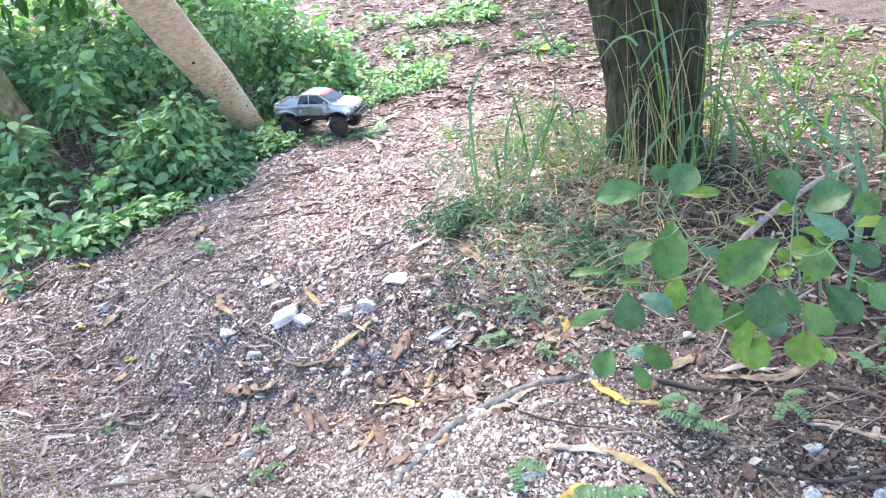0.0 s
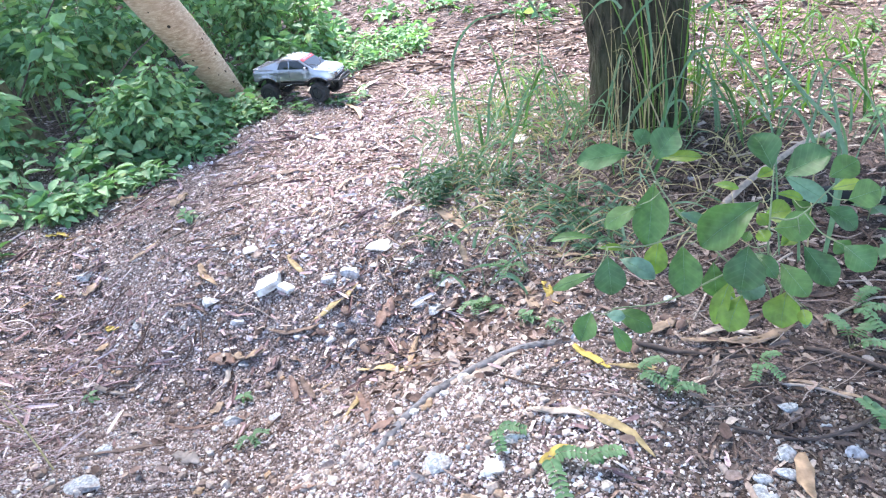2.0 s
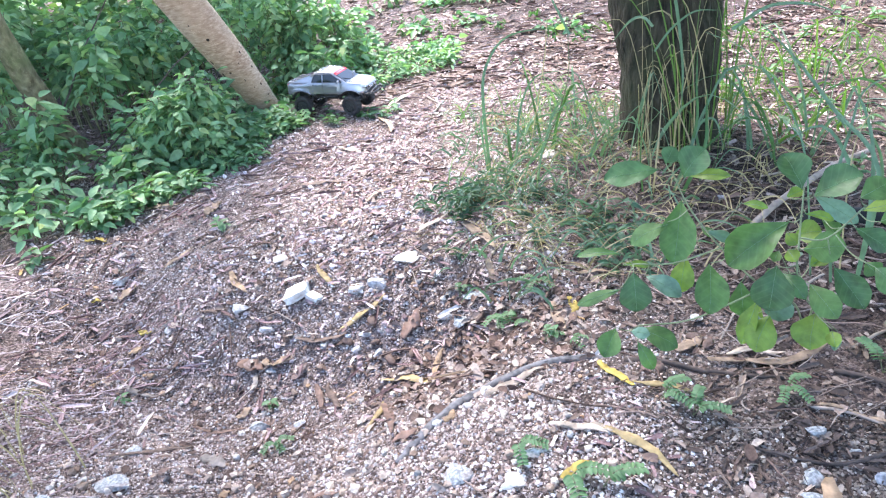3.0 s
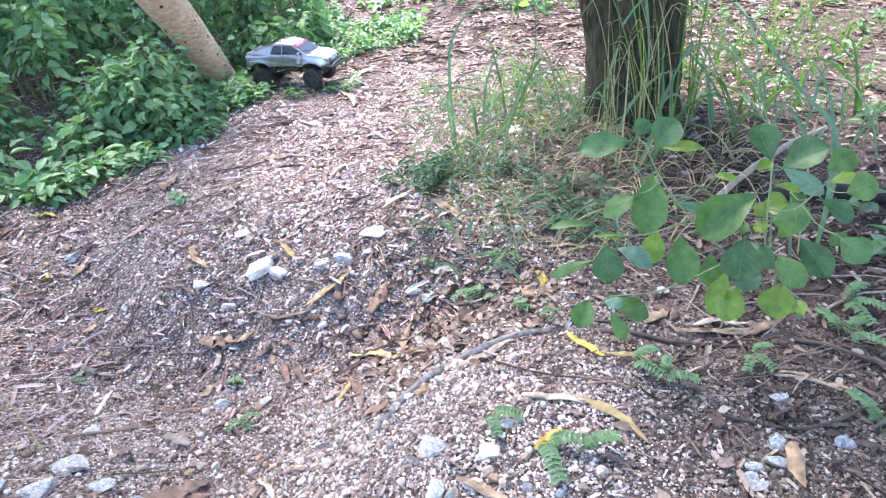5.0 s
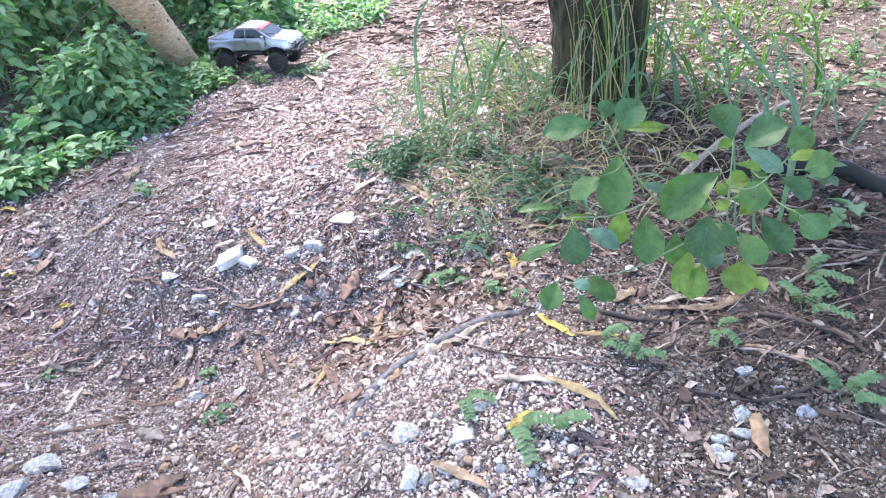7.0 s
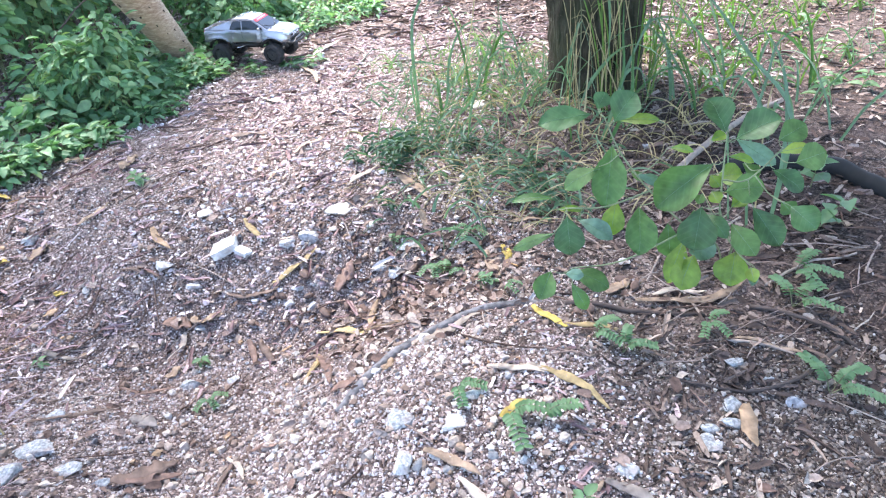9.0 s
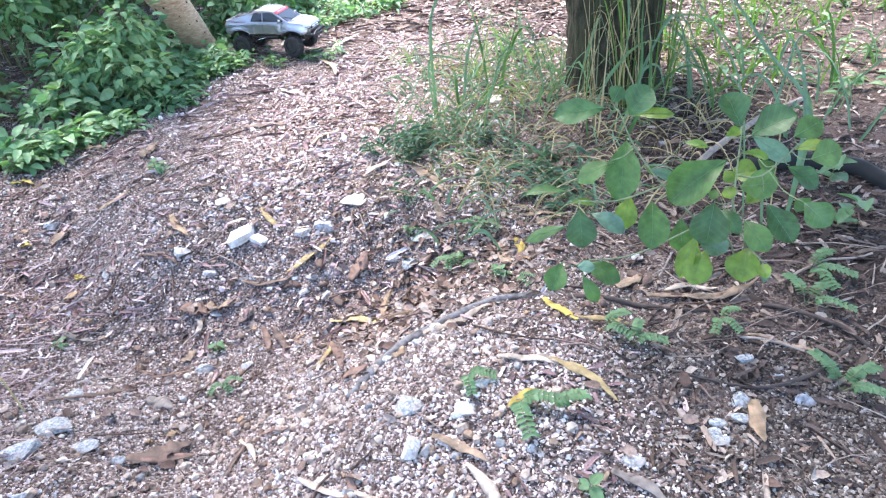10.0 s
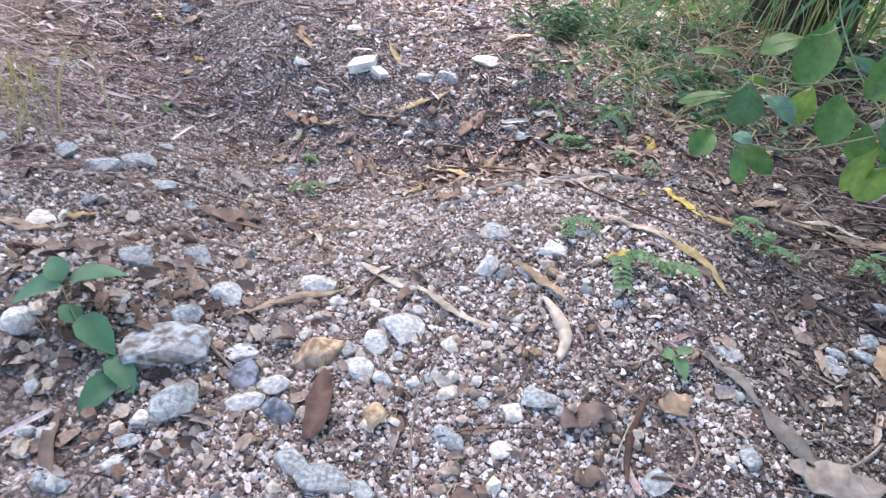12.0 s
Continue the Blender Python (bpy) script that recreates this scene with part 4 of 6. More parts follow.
def right_tree():
    o = Vector((1.035, 2.68, ground_z(1.035, 2.68) - 0.06))
    t = thing("tree", Matrix.Translation(o), "thick dark-barked tree with grass round its foot", "tree")
    pts = [(0, 0, 0), (0.0, 0.01, 0.1), (0.0, 0.05, 0.36), (-0.02, 0.12, 0.7), (-0.05, 0.24, 1.6), (0.1, 0.3, 3.6)]
    part("trunk", trunk_mesh(pts, [0.215, 0.196, 0.2, 0.217, 0.22, 0.17], 110, 0.06, 0.0, 30), DARK_BARK, t, "dark furrowed trunk with lichen specks")
    limb(t, [o + Vector(p) for p in ((0.1, 0.3, 3.5), (0.7, 0.5, 4.6), (1.5, 0.6, 5.6))], (0.11, 0.03), DARK_BARK)
    limb(t, [o + Vector(p) for p in ((0.1, 0.3, 3.5), (-0.6, 0.3, 4.7), (-1.4, -0.2, 5.5))], (0.1, 0.03), DARK_BARK)
    limb(t, [o + Vector(p) for p in ((0.1, 0.3, 3.5), (0.1, -0.7, 4.7), (-0.2, -1.7, 5.6))], (0.1, 0.03), DARK_BARK)
    crown(t, (0.6, 1.6, 5.7), (1.5, 1.3, 0.55), 150, 60, 21, 0.14)
    # unseen low limb and crown, added to dim the right side
    limb(t, [o + Vector(p) for p in ((0.05, 0.28, 2.9), (0.6, -0.4, 2.9), (1.2, -1.2, 2.6))], (0.06, 0.02), DARK_BARK)
    crown(t, (2.3, 1.4, 2.4), (0.6, 0.7, 0.2), 130, 60, 25, 0.13)
    # a second unseen limb and crown, added to shade grass by the trunk
    limb(t, [o + Vector(p) for p in ((0.0, 0.28, 2.5), (-0.4, 0.5, 2.7), (-0.8, 0.75, 2.65))], (0.05, 0.015), DARK_BARK)
    crown(t, (0.32, 3.4, 2.65), (0.32, 0.32, 0.12), 22, 50, 33, 0.12)


def left_tree():
    o = Vector((-1.03, 4.2, ground_z(-1.03, 4.2) - 0.04))
    t = thing("tree", Matrix.Translation(o), "leaning tree with smooth pale tan bark among shrubs", "tree")
    pts = [(0, 0.02, 0), (-0.01, -0.08, 0.14), (-0.06, -0.33, 0.46), (-0.13, -0.62, 0.82), (-0.28, -1.0, 1.45), (-0.6, -1.4, 2.5)]
    part("trunk", trunk_mesh(pts, [0.085, 0.082, 0.1, 0.108, 0.11, 0.1], 40, 0.02, 3.0, 10), PALE_BARK, t, "smooth tan trunk with dark scars")
    zs = [p[2] for p in pts]
    for z, off, r, run in ((0.698, -0.22, 0.012, 0.3), (0.7, 0.29, 0.0045, 4), (0.73, 0.31, 0.004, 5), (0.56, -0.85, 0.006, 2.5), (0.48, -0.48, 0.006, 0.4), (0.529, 0.64, 0.005, 1.5), (0.524, 0.85, 0.005, 0.5), (0.69, -0.64, 0.005, 0.3), (0.674, -0.55, 0.006, 0.4), (0.466, -0.85, 0.005, 3), (0.306, 0.59, 0.004, 2), (0.499, 0.21, 0.003, 3), (0.417, 0.72, 0.004, 2), (0.223, 0.59, 0.004, 1), (0.596, 0.02, 0.003, 3), (0.795, -0.48, 0.005, 0.5), (0.4, -0.1, 0.003, 2), (0.33, 0.1, 0.003, 0.5)):
        c = Vector((float(np.interp(z, zs, [p[0] for p in pts])), float(np.interp(z, zs, [p[1] for p in pts])), z))
        along = Vector((-0.2, -0.9, 1.0)).normalized()
        front = Vector((1.1, -3.6, 0.5))
        front = (front - along * front.dot(along)).normalized()
        across = along.cross(front).normalized()
        out = front * math.sqrt(1 - off * off) + across * (off if across.x > 0 else -off)
        bm = bmesh.new()
        bmesh.ops.create_icosphere(bm, subdivisions=2, radius=r)
        for v in bm.verts:
            v.co += along * (run * v.co.dot(along))
            v.co += c + out * float(np.interp(z, zs, (0.085, 0.082, 0.1, 0.108, 0.11, 0.1)))
        part("knot", bm, DARK_KNOT, t, "dark knot hole" if run < 1 else "dark bark crack")
    limb(t, [o + Vector(p) for p in ((-0.6, -1.4, 2.4), (-1.2, -0.9, 3.6), (-1.5, 0.0, 4.7))], (0.09, 0.03), PALE_BARK)
    limb(t, [o + Vector(p) for p in ((-0.6, -1.4, 2.4), (-0.5, -1.2, 3.6), (-0.2, -0.6, 4.8))], (0.08, 0.03), PALE_BARK)
    # unseen high crown, set and thinned for its soft shade on the track
    crown(t, (-2.3, 4.4, 5.2), (1.6, 1.6, 0.45), 30, 50, 22, 0.15)
    # from here, unseen low crowns and limbs added to darken the thicket behind
    crown(t, (-3.3, 5.8, 2.3), (0.7, 0.65, 0.16), 130, 60, 23, 0.13)
    limb(t, [o + Vector(p) for p in ((-0.6, -1.4, 2.4), (-1.3, -0.1, 2.6), (-2.4, 1.4, 2.5))], (0.06, 0.02), PALE_BARK)
    crown(t, (-2.75, 4.95, 1.75), (0.42, 0.42, 0.1), 80, 60, 35, 0.12)
    crown(t, (-2.8, 6.1, 2.25), (0.65, 0.55, 0.14), 110, 60, 31, 0.13)
    limb(t, [o + Vector(p) for p in ((-1.3, -0.1, 2.6), (-1.6, 0.9, 2.5), (-1.8, 1.9, 2.25))], (0.03, 0.012), PALE_BARK)


def mossy_tree():
    o = Vector((-2.06, 3.72, ground_z(-2.06, 3.72) - 0.05))
    t = thing("tree", Matrix.Translation(o), "slim leaning tree with mossy bark deep in the undergrowth", "tree")
    pts = [(0, 0.04, 0), (-0.025, -0.03, 0.2), (-0.03, -0.12, 0.48), (-0.03, -0.18, 0.66), (0.0, -0.3, 1.2), (0.1, -0.4, 3.0)]
    part("trunk", trunk_mesh(pts, [0.075, 0.068, 0.062, 0.06, 0.055, 0.04], 24, 0.04, 7.0, 6), MOSSY_BARK, t, "mossy grey-green trunk")
    # unseen crown, its leaf count tuned for shade on the near left
    crown(t, (-2.4, 3.3, 4.3), (0.7, 0.6, 0.4), 26, 50, 27, 0.14)
    limb(t, [o + Vector(p) for p in ((0.1, -0.4, 2.9), (-0.1, -0.4, 3.6), (-0.4, -0.45, 4.2))], (0.04, 0.015), MOSSY_BARK)


right_tree()
left_tree()
mossy_tree()


# ---- undergrowth ----
def shrub(x, y, high, wide, stems, seed_, leaf=0.085, lean=(0, 0), label="dense green leafy shrub with ovate leaves", bare=0.25, full=1.0):
    """Stems with whorls of leaves from the height 'bare' upwards; 'full' thickens the foliage."""
    r = np.random.default_rng(seed_)
    o = Vector((x, y, ground_z(x, y) - 0.01))
    t = thing("shrub", Matrix.Translation(o), label, "shrub", "undergrowth")
    base, ahead, size = [], [], []
    for _ in range(stems):
        a, out, h = r.uniform(0, 6.3), wide * math.sqrt(r.random()), high * r.uniform(0.55, 1.0)
        foot = Vector((0.35 * out * math.cos(a), 0.35 * out * math.sin(a), 0))
        top = Vector((out * math.cos(a) + lean[0] * h, out * math.sin(a) + lean[1] * h, h))
        midp = (foot + top) / 2 + Vector((-0.15 * out * math.cos(a), -0.15 * out * math.sin(a), 0.12 * h))
        line = curve_points([foot, midp, top], 5)
        part("stem", tube(line, list(np.linspace(0.004, 0.0015, len(line))), 4, False), STEM, t)
        nodes = max(2, int(full * h * (1 - bare) / 0.05))
        for k in range(nodes):
            u = bare + (1 - bare) * (k + 1) / nodes
            s = u * (len(line) - 1)
            p = line[min(len(line) - 1, int(s))].lerp(line[min(len(line) - 1, int(s) + 1)], s - int(s))
            tw = r.uniform(0, 6.3)
            for j in range(r.integers(3, 6)):
                b = tw + j * 6.28 / 5 + r.normal(0, 0.3)
                d = (math.cos(b), math.sin(b), r.normal(-0.25 if u < 0.95 else 0.05, 0.35))
                base.append(np.array(p) + r.uniform(0.01, 0.05) * np.array(d) + r.normal(0, 0.01, 3))
                ahead.append(d)
                size.append(leaf * r.uniform(0.55, 1.2))
    size = np.array(size)
    v, f = many_leaves((base, ahead, size, size * r.uniform(0.46, 0.64, len(size)), r.normal(0, 0.5, len(size))))
    v[:, 2] = np.maximum(v[:, 2], 0.01)
    tagged(part("foliage", (v, f), FOLIAGE, t), kind="stuff")


def undergrowth():
    """Low leafy cover along the edge of the track, a vine mound before the leaning tree, open ground and thin tall shrubs behind."""
    r = np.random.default_rng(8)
    edge_x, edge_y = [-1.95, -1.62, -1.42, -1.22, -0.98, -0.86, -0.8, -0.75], [2.2, 2.45, 2.9, 3.2, 3.6, 4.1, 4.8, 5.4]
    n = 0
    for y in np.arange(2.3, 5.0, 0.2):
        inner = np.interp(y, edge_y, edge_x)
        for k in range(6):
            x = inner - 0.1 - 0.22 * k + r.uniform(-0.09, 0.09)
            yy = y + r.uniform(-0.1, 0.1)
            if x < -3.2 or math.hypot(x + 1.03, yy - 4.2) < 0.1 or (x < -2.3 and yy < 3.2) or (x < -1.75 and yy < 2.5):
                continue
            if k > 3 and yy > 3.7 or (k > 1 and yy > 4.3 and x < -1.1):
                continue
            if x < -1.75 and yy > 2.95 and r.random() < 0.6:
                continue
            high = (0.12, 0.19, 0.24, 0.28, 0.3, 0.32)[k] * r.uniform(0.7, 1.25)
            if -1.5 < x < -0.9 and 3.2 < yy < 4.1:
                high = min(high, 0.16)
            n += 1
            shrub(x, yy, high, 0.18, 5 + k // 2, 100 + n, 0.07 + 0.012 * r.random())
    for x, y, h, w, s in ((-1.24, 3.48, 0.5, 0.17, 14), (-1.34, 3.4, 0.46, 0.15, 12), (-1.2, 3.36, 0.34, 0.14, 10), (-1.42, 3.36, 0.34, 0.13, 8)):
        n += 1
        shrub(x, y, h, w, s, 100 + n, 0.066, label="rounded vine mound in front of the leaning tree", full=1.9)
    for x, y, h, w, s in ((-1.85, 3.6, 0.8, 0.2, 4), (-2.3, 3.4, 0.9, 0.25, 5), (-1.95, 3.25, 0.62, 0.16, 4), (-2.45, 3.8, 0.95, 0.25, 5), (-1.75, 4.1, 0.8, 0.2, 4), (-1.5, 4.35, 0.85, 0.2, 4), (-2.1, 4.4, 0.95, 0.25, 5), (-1.3, 4.6, 0.85, 0.2, 5), (-2.6, 3.3, 0.9, 0.2, 5), (-2.75, 4.3, 0.95, 0.25, 5)):
        n += 1
        shrub(x, y, h, w, s, 100 + n, 0.085, label="thin-stemmed shrub with leaf sprays over open ground", bare=0.4)
    for k in range(18):
        x, y = r.uniform(-3.0, -1.6), r.uniform(4.0, 5.5)
        n += 1
        shrub(x, y, r.uniform(0.45, 0.95), 0.24, 5, 100 + n, 0.09, label="shaded green leafy shrub in the thicket", bare=0.3)
    for x, y, h, w, s in ((-0.62, 4.95, 0.62, 0.2, 9), (-0.8, 4.8, 0.66, 0.2, 10), (-0.5, 5.1, 0.4, 0.18, 8), (-0.98, 4.85, 0.8, 0.22, 10), (-0.7, 4.6, 0.36, 0.18, 8), (-0.85, 4.5, 0.3, 0.16, 7), (-1.15, 5.2, 0.75, 0.24, 9), (-1.4, 5.4, 0.7, 0.25, 8)):
        n += 1
        shrub(x, y, h, w, s, 100 + n, 0.075, label="vine-clad green bush behind the leaning tree", bare=0.1)
    for k in range(26):
        x, y = -1.0 - 0.16 * k + r.uniform(-0.08, 0.08), 6.0 + 0.45 * (k % 3) + r.uniform(-0.15, 0.15)
        n += 1
        shrub(x, y, r.uniform(0.5, 0.9), 0.32, 8, 100 + n, 0.11, label="green leafy shrub at the back of the undergrowth", full=0.8)
    for k in range(16):
        x, y = -1.7 - 0.3 * k + r.uniform(-0.1, 0.1), 7.6 + 0.6 * (k % 3) + r.uniform(-0.2, 0.2)
        n += 1
        shrub(x, y, r.uniform(0.7, 1.1), 0.45, 9, 100 + n, 0.14, label="large green bush far behind the undergrowth", full=0.7)
    for _ in range(34):
        y = r.uniform(2.7, 3.9)
        x = np.interp(y, edge_y, edge_x) + r.uniform(-0.08, 0.14)
        n += 1
        shrub(float(x), y, r.uniform(0.04, 0.11), 0.12, 5, 100 + n, 0.055, label="low creeping plant spilling onto the track")
    for _ in range(16):
        y = r.uniform(3.6, 4.0)
        x = r.uniform(-1.1, -0.86) - 0.25 * (4.0 - y)
        n += 1
        shrub(x, y, r.uniform(0.06, 0.13), 0.11, 4, 100 + n, 0.06, label="low green creeper at the foot of the leaning tree")
    for _ in range(44):
        y = r.uniform(4.4, 5.4)
        x = r.uniform(-0.8, 0.2) if y > 4.65 else r.uniform(-0.8, -0.35)
        n += 1
        shrub(x, y, r.uniform(0.05, 0.13), 0.15, 7, 100 + n, 0.052, label="low light-green leafy ground plant", full=1.4)
    for _ in range(14):
        y = r.uniform(5.2, 7.5)
        n += 1
        shrub(r.uniform(-1.0, 1.2), y, r.uniform(0.06, 0.18), 0.22, 5, 100 + n, 0.09, label="low green ground plant on bare soil")


undergrowth()


# ---- broad-leaved sapling ----
SAPLING = thing("broadleaf_plant", Matrix.Translation((0.93, 1.36, ground_z(0.93, 1.36))), "broad-leaved green sapling with rounded leaves beside the track", "plant")


SAPLING_ROOT = tuple(SAPLING.location)
SAPLING_LINES = [curve_points(p, 5) for p in (
    (SAPLING_ROOT, (0.8, 1.2, 0.22), (0.683, 1.12, 0.33), (0.622, 1.193, 0.393), (0.575, 1.253, 0.463), (0.55, 1.298, 0.533)),
    (SAPLING_ROOT, (0.84, 1.2, 0.22), (0.75, 1.12, 0.34), (0.753, 1.142, 0.424), (0.77, 1.18, 0.515)),
    ((0.622, 1.193, 0.393), (0.53, 1.21, 0.36), (0.453, 1.235, 0.355)),
    ((0.683, 1.12, 0.33), (0.55, 1.14, 0.26), (0.444, 1.161, 0.245)),
    ((0.753, 1.142, 0.424), (0.795, 1.119, 0.43), (0.86, 1.121, 0.49)))]


def sapling_stems():
    for line, thick in zip(SAPLING_LINES, (0.0027, 0.0027, 0.002, 0.002, 0.002)):
        part("stem", tube([tuple(p - SAPLING.location) for p in line], list(np.linspace(thick, 0.0016, len(line))), 6), PALE_STEM, SAPLING)


sapling_stems()


def broad_leaf(base, tip, w, kind):
    b, e, w = Vector(base), Vector(tip), 0.9 * w
    d = e - b
    long = d.length
    d.normalize()
    eye = (Vector((0.08, 0.04, 1.1)) - b).normalized()
    up = (eye + Vector((0, 0, 0.7)) + Vector((random.uniform(-0.6, 0.6), random.uniform(-0.5, 0.5), 0))).normalized()
    side = d.cross(up).normalized()
    up = side.cross(d)
    rows = [0.5 - 0.5 * math.cos(math.pi * n / 13) for n in range(14)]
    outline = [max(0.012, 0.5 * math.sin(math.pi * q ** 1.42) ** 0.7 * (1 + 0.035 * math.sin(38 * q + 5 * b.x))) for q in rows]
    cup, arc = random.uniform(-0.1, 0.55), random.uniform(0.1, 0.7)
    v, f = [], []
    for n, half in enumerate(outline):
        t = rows[n]
        for k in (-1, -0.5, 0, 0.5, 1):
            p = b + d * (long * t) + side * (half * w * k) + up * (cup * half * w * k * k - arc * long * (t - 0.5) ** 2 + 0.025 * w * math.sin(11 * t + 3 * k))
            v.append(tuple(p - SAPLING.location))
    for n in range(len(outline) - 1):
        for k in range(4):
            a = 5 * n + k
            f.append((a, a + 1, a + 6, a + 5))
    blade_ = part("leaf", (v, f), BROAD[kind], SAPLING, "yellow-green young leaf" if kind == "lime" else "")
    uv = blade_.data.uv_layers.new(name="blade")
    for loop in blade_.data.loops:
        row, k = divmod(loop.vertex_index, 5)
        uv.data[loop.index].uv = (rows[row], (k - 2) * outline[row])
    rib = [tuple(Vector(v[5 * n + 2]) + up * 0.0004) for n in range(len(outline))]
    part("midrib", tube(rib, list(np.linspace(0.0006, 0.0002, len(rib))), 5, False), RIB, blade_, "pale midrib")
    node = min((p for line in SAPLING_LINES for p in line[5:]), key=lambda p: (p - b).length)
    sag = (node + b) / 2 - Vector((0, 0, 0.12 * (node - b).length))
    stalk = [tuple(p - SAPLING.location) for p in curve_points((node, sag, b), 4)]
    part("petiole", tube(stalk, list(np.linspace(0.0012, 0.0008, len(stalk))), 5), PALE_STEM, blade_, "thin green leaf stalk")


broad_leaf((0.513, 1.273, 0.555), (0.402, 1.283, 0.543), 0.068, "dark")
broad_leaf((0.549, 1.334, 0.536), (0.570, 1.346, 0.568), 0.047, "dark")
broad_leaf((0.554, 1.251, 0.538), (0.597, 1.255, 0.596), 0.076, "dark")
broad_leaf((0.573, 1.284, 0.528), (0.646, 1.233, 0.538), 0.030, "lime")
broad_leaf((0.570, 1.287, 0.469), (0.532, 1.209, 0.357), 0.085, "mid")
broad_leaf((0.526, 1.247, 0.440), (0.448, 1.252, 0.400), 0.058, "mid")
broad_leaf((0.429, 1.250, 0.382), (0.336, 1.275, 0.375), 0.028, "mid")
broad_leaf((0.438, 1.261, 0.343), (0.503, 1.265, 0.330), 0.021, "lime")
broad_leaf((0.445, 1.208, 0.351), (0.442, 1.168, 0.275), 0.077, "dark")
broad_leaf((0.479, 1.232, 0.327), (0.539, 1.176, 0.299), 0.049, "pale")
broad_leaf((0.407, 1.175, 0.336), (0.319, 1.201, 0.292), 0.034, "mid")
broad_leaf((0.381, 1.108, 0.287), (0.346, 1.070, 0.246), 0.055, "mid")
broad_leaf((0.439, 1.144, 0.255), (0.510, 1.101, 0.226), 0.057, "mid")
broad_leaf((0.602, 1.217, 0.423), (0.649, 1.203, 0.402), 0.028, "pale")
broad_leaf((0.718, 1.131, 0.473), (0.613, 1.145, 0.381), 0.096, "mid")
broad_leaf((0.595, 1.176, 0.371), (0.571, 1.102, 0.296), 0.080, "mid")
broad_leaf((0.652, 1.156, 0.327), (0.656, 1.134, 0.253), 0.059, "mid")
broad_leaf((0.698, 1.111, 0.386), (0.675, 1.076, 0.304), 0.089, "dark")
broad_leaf((0.761, 1.166, 0.521), (0.743, 1.221, 0.576), 0.073, "dark")
broad_leaf((0.792, 1.187, 0.494), (0.858, 1.148, 0.545), 0.080, "dark")
broad_leaf((0.801, 1.192, 0.487), (0.863, 1.138, 0.444), 0.044, "pale")
broad_leaf((0.750, 1.203, 0.487), (0.785, 1.211, 0.494), 0.028, "lime")
broad_leaf((0.765, 1.154, 0.473), (0.814, 1.136, 0.460), 0.025, "lime")
broad_leaf((0.772, 1.158, 0.387), (0.826, 1.108, 0.415), 0.073, "mid")
broad_leaf((0.814, 1.112, 0.366), (0.842, 1.041, 0.309), 0.065, "dark")
broad_leaf((0.755, 1.089, 0.351), (0.775, 1.017, 0.314), 0.058, "mid")
broad_leaf((0.691, 1.104, 0.278), (0.648, 1.063, 0.221), 0.072, "lime")
broad_leaf((0.773, 1.083, 0.285), (0.743, 1.037, 0.230), 0.081, "lime")
broad_leaf((0.737, 1.163, 0.429), (0.748, 1.138, 0.412), 0.033, "lime")
broad_leaf((0.737, 1.149, 0.397), (0.739, 1.117, 0.386), 0.033, "lime")
broad_leaf((0.832, 1.102, 0.518), (0.882, 1.101, 0.545), 0.057, "mid")
broad_leaf((0.862, 1.134, 0.475), (0.910, 1.112, 0.490), 0.036, "lime")
broad_leaf((0.685, 1.254, 0.461), (0.720, 1.215, 0.463), 0.021, "lime")
broad_leaf((0.762, 1.009, 0.296), (0.753, 0.975, 0.283), 0.030, "lime")
broad_leaf((0.783, 1.141, 0.355), (0.816, 1.143, 0.375), 0.039, "lime")
broad_leaf((0.674, 1.120, 0.304), (0.639, 1.103, 0.209), 0.051, "lime")
broad_leaf((0.853, 1.126, 0.442), (0.902, 1.089, 0.403), 0.057, "dark")
broad_leaf((0.830, 1.023, 0.415), (0.856, 0.971, 0.389), 0.061, "dark")
broad_leaf((0.847, 1.060, 0.487), (0.881, 1.028, 0.519), 0.062, "mid")
broad_leaf((0.416, 1.074, 0.270), (0.442, 1.048, 0.215), 0.036, "mid")
broad_leaf((0.402, 1.084, 0.293), (0.434, 1.061, 0.297), 0.028, "pale")

broad_leaf((0.606, 1.265, 0.409), (0.624, 1.235, 0.399), 0.021, "mid")
broad_leaf((0.567, 1.242, 0.353), (0.545, 1.202, 0.289), 0.059, "lime")
broad_leaf((0.720, 1.175, 0.340), (0.705, 1.139, 0.261), 0.070, "mid")
broad_leaf((0.792, 1.232, 0.380), (0.832, 1.202, 0.399), 0.061, "lime")
broad_leaf((0.722, 1.130, 0.359), (0.741, 1.071, 0.330), 0.041, "dark")
broad_leaf((0.694, 1.154, 0.242), (0.681, 1.107, 0.195), 0.049, "pale")
broad_leaf((0.743, 1.156, 0.293), (0.721, 1.127, 0.238), 0.067, "pale")
broad_leaf((0.703, 1.217, 0.417), (0.705, 1.182, 0.412), 0.024, "mid")
broad_leaf((0.761, 1.223, 0.350), (0.744, 1.207, 0.335), 0.025, "mid")
broad_leaf((0.807, 1.054, 0.251), (0.781, 1.017, 0.236), 0.022, "pale")
broad_leaf((0.800, 1.220, 0.325), (0.808, 1.236, 0.334), 0.027, "pale")
broad_leaf((0.707, 1.184, 0.260), (0.690, 1.161, 0.181), 0.043, "lime")
broad_leaf((0.835, 1.205, 0.423), (0.852, 1.174, 0.394), 0.042, "mid")
broad_leaf((0.838, 1.060, 0.403), (0.850, 1.041, 0.385), 0.042, "mid")



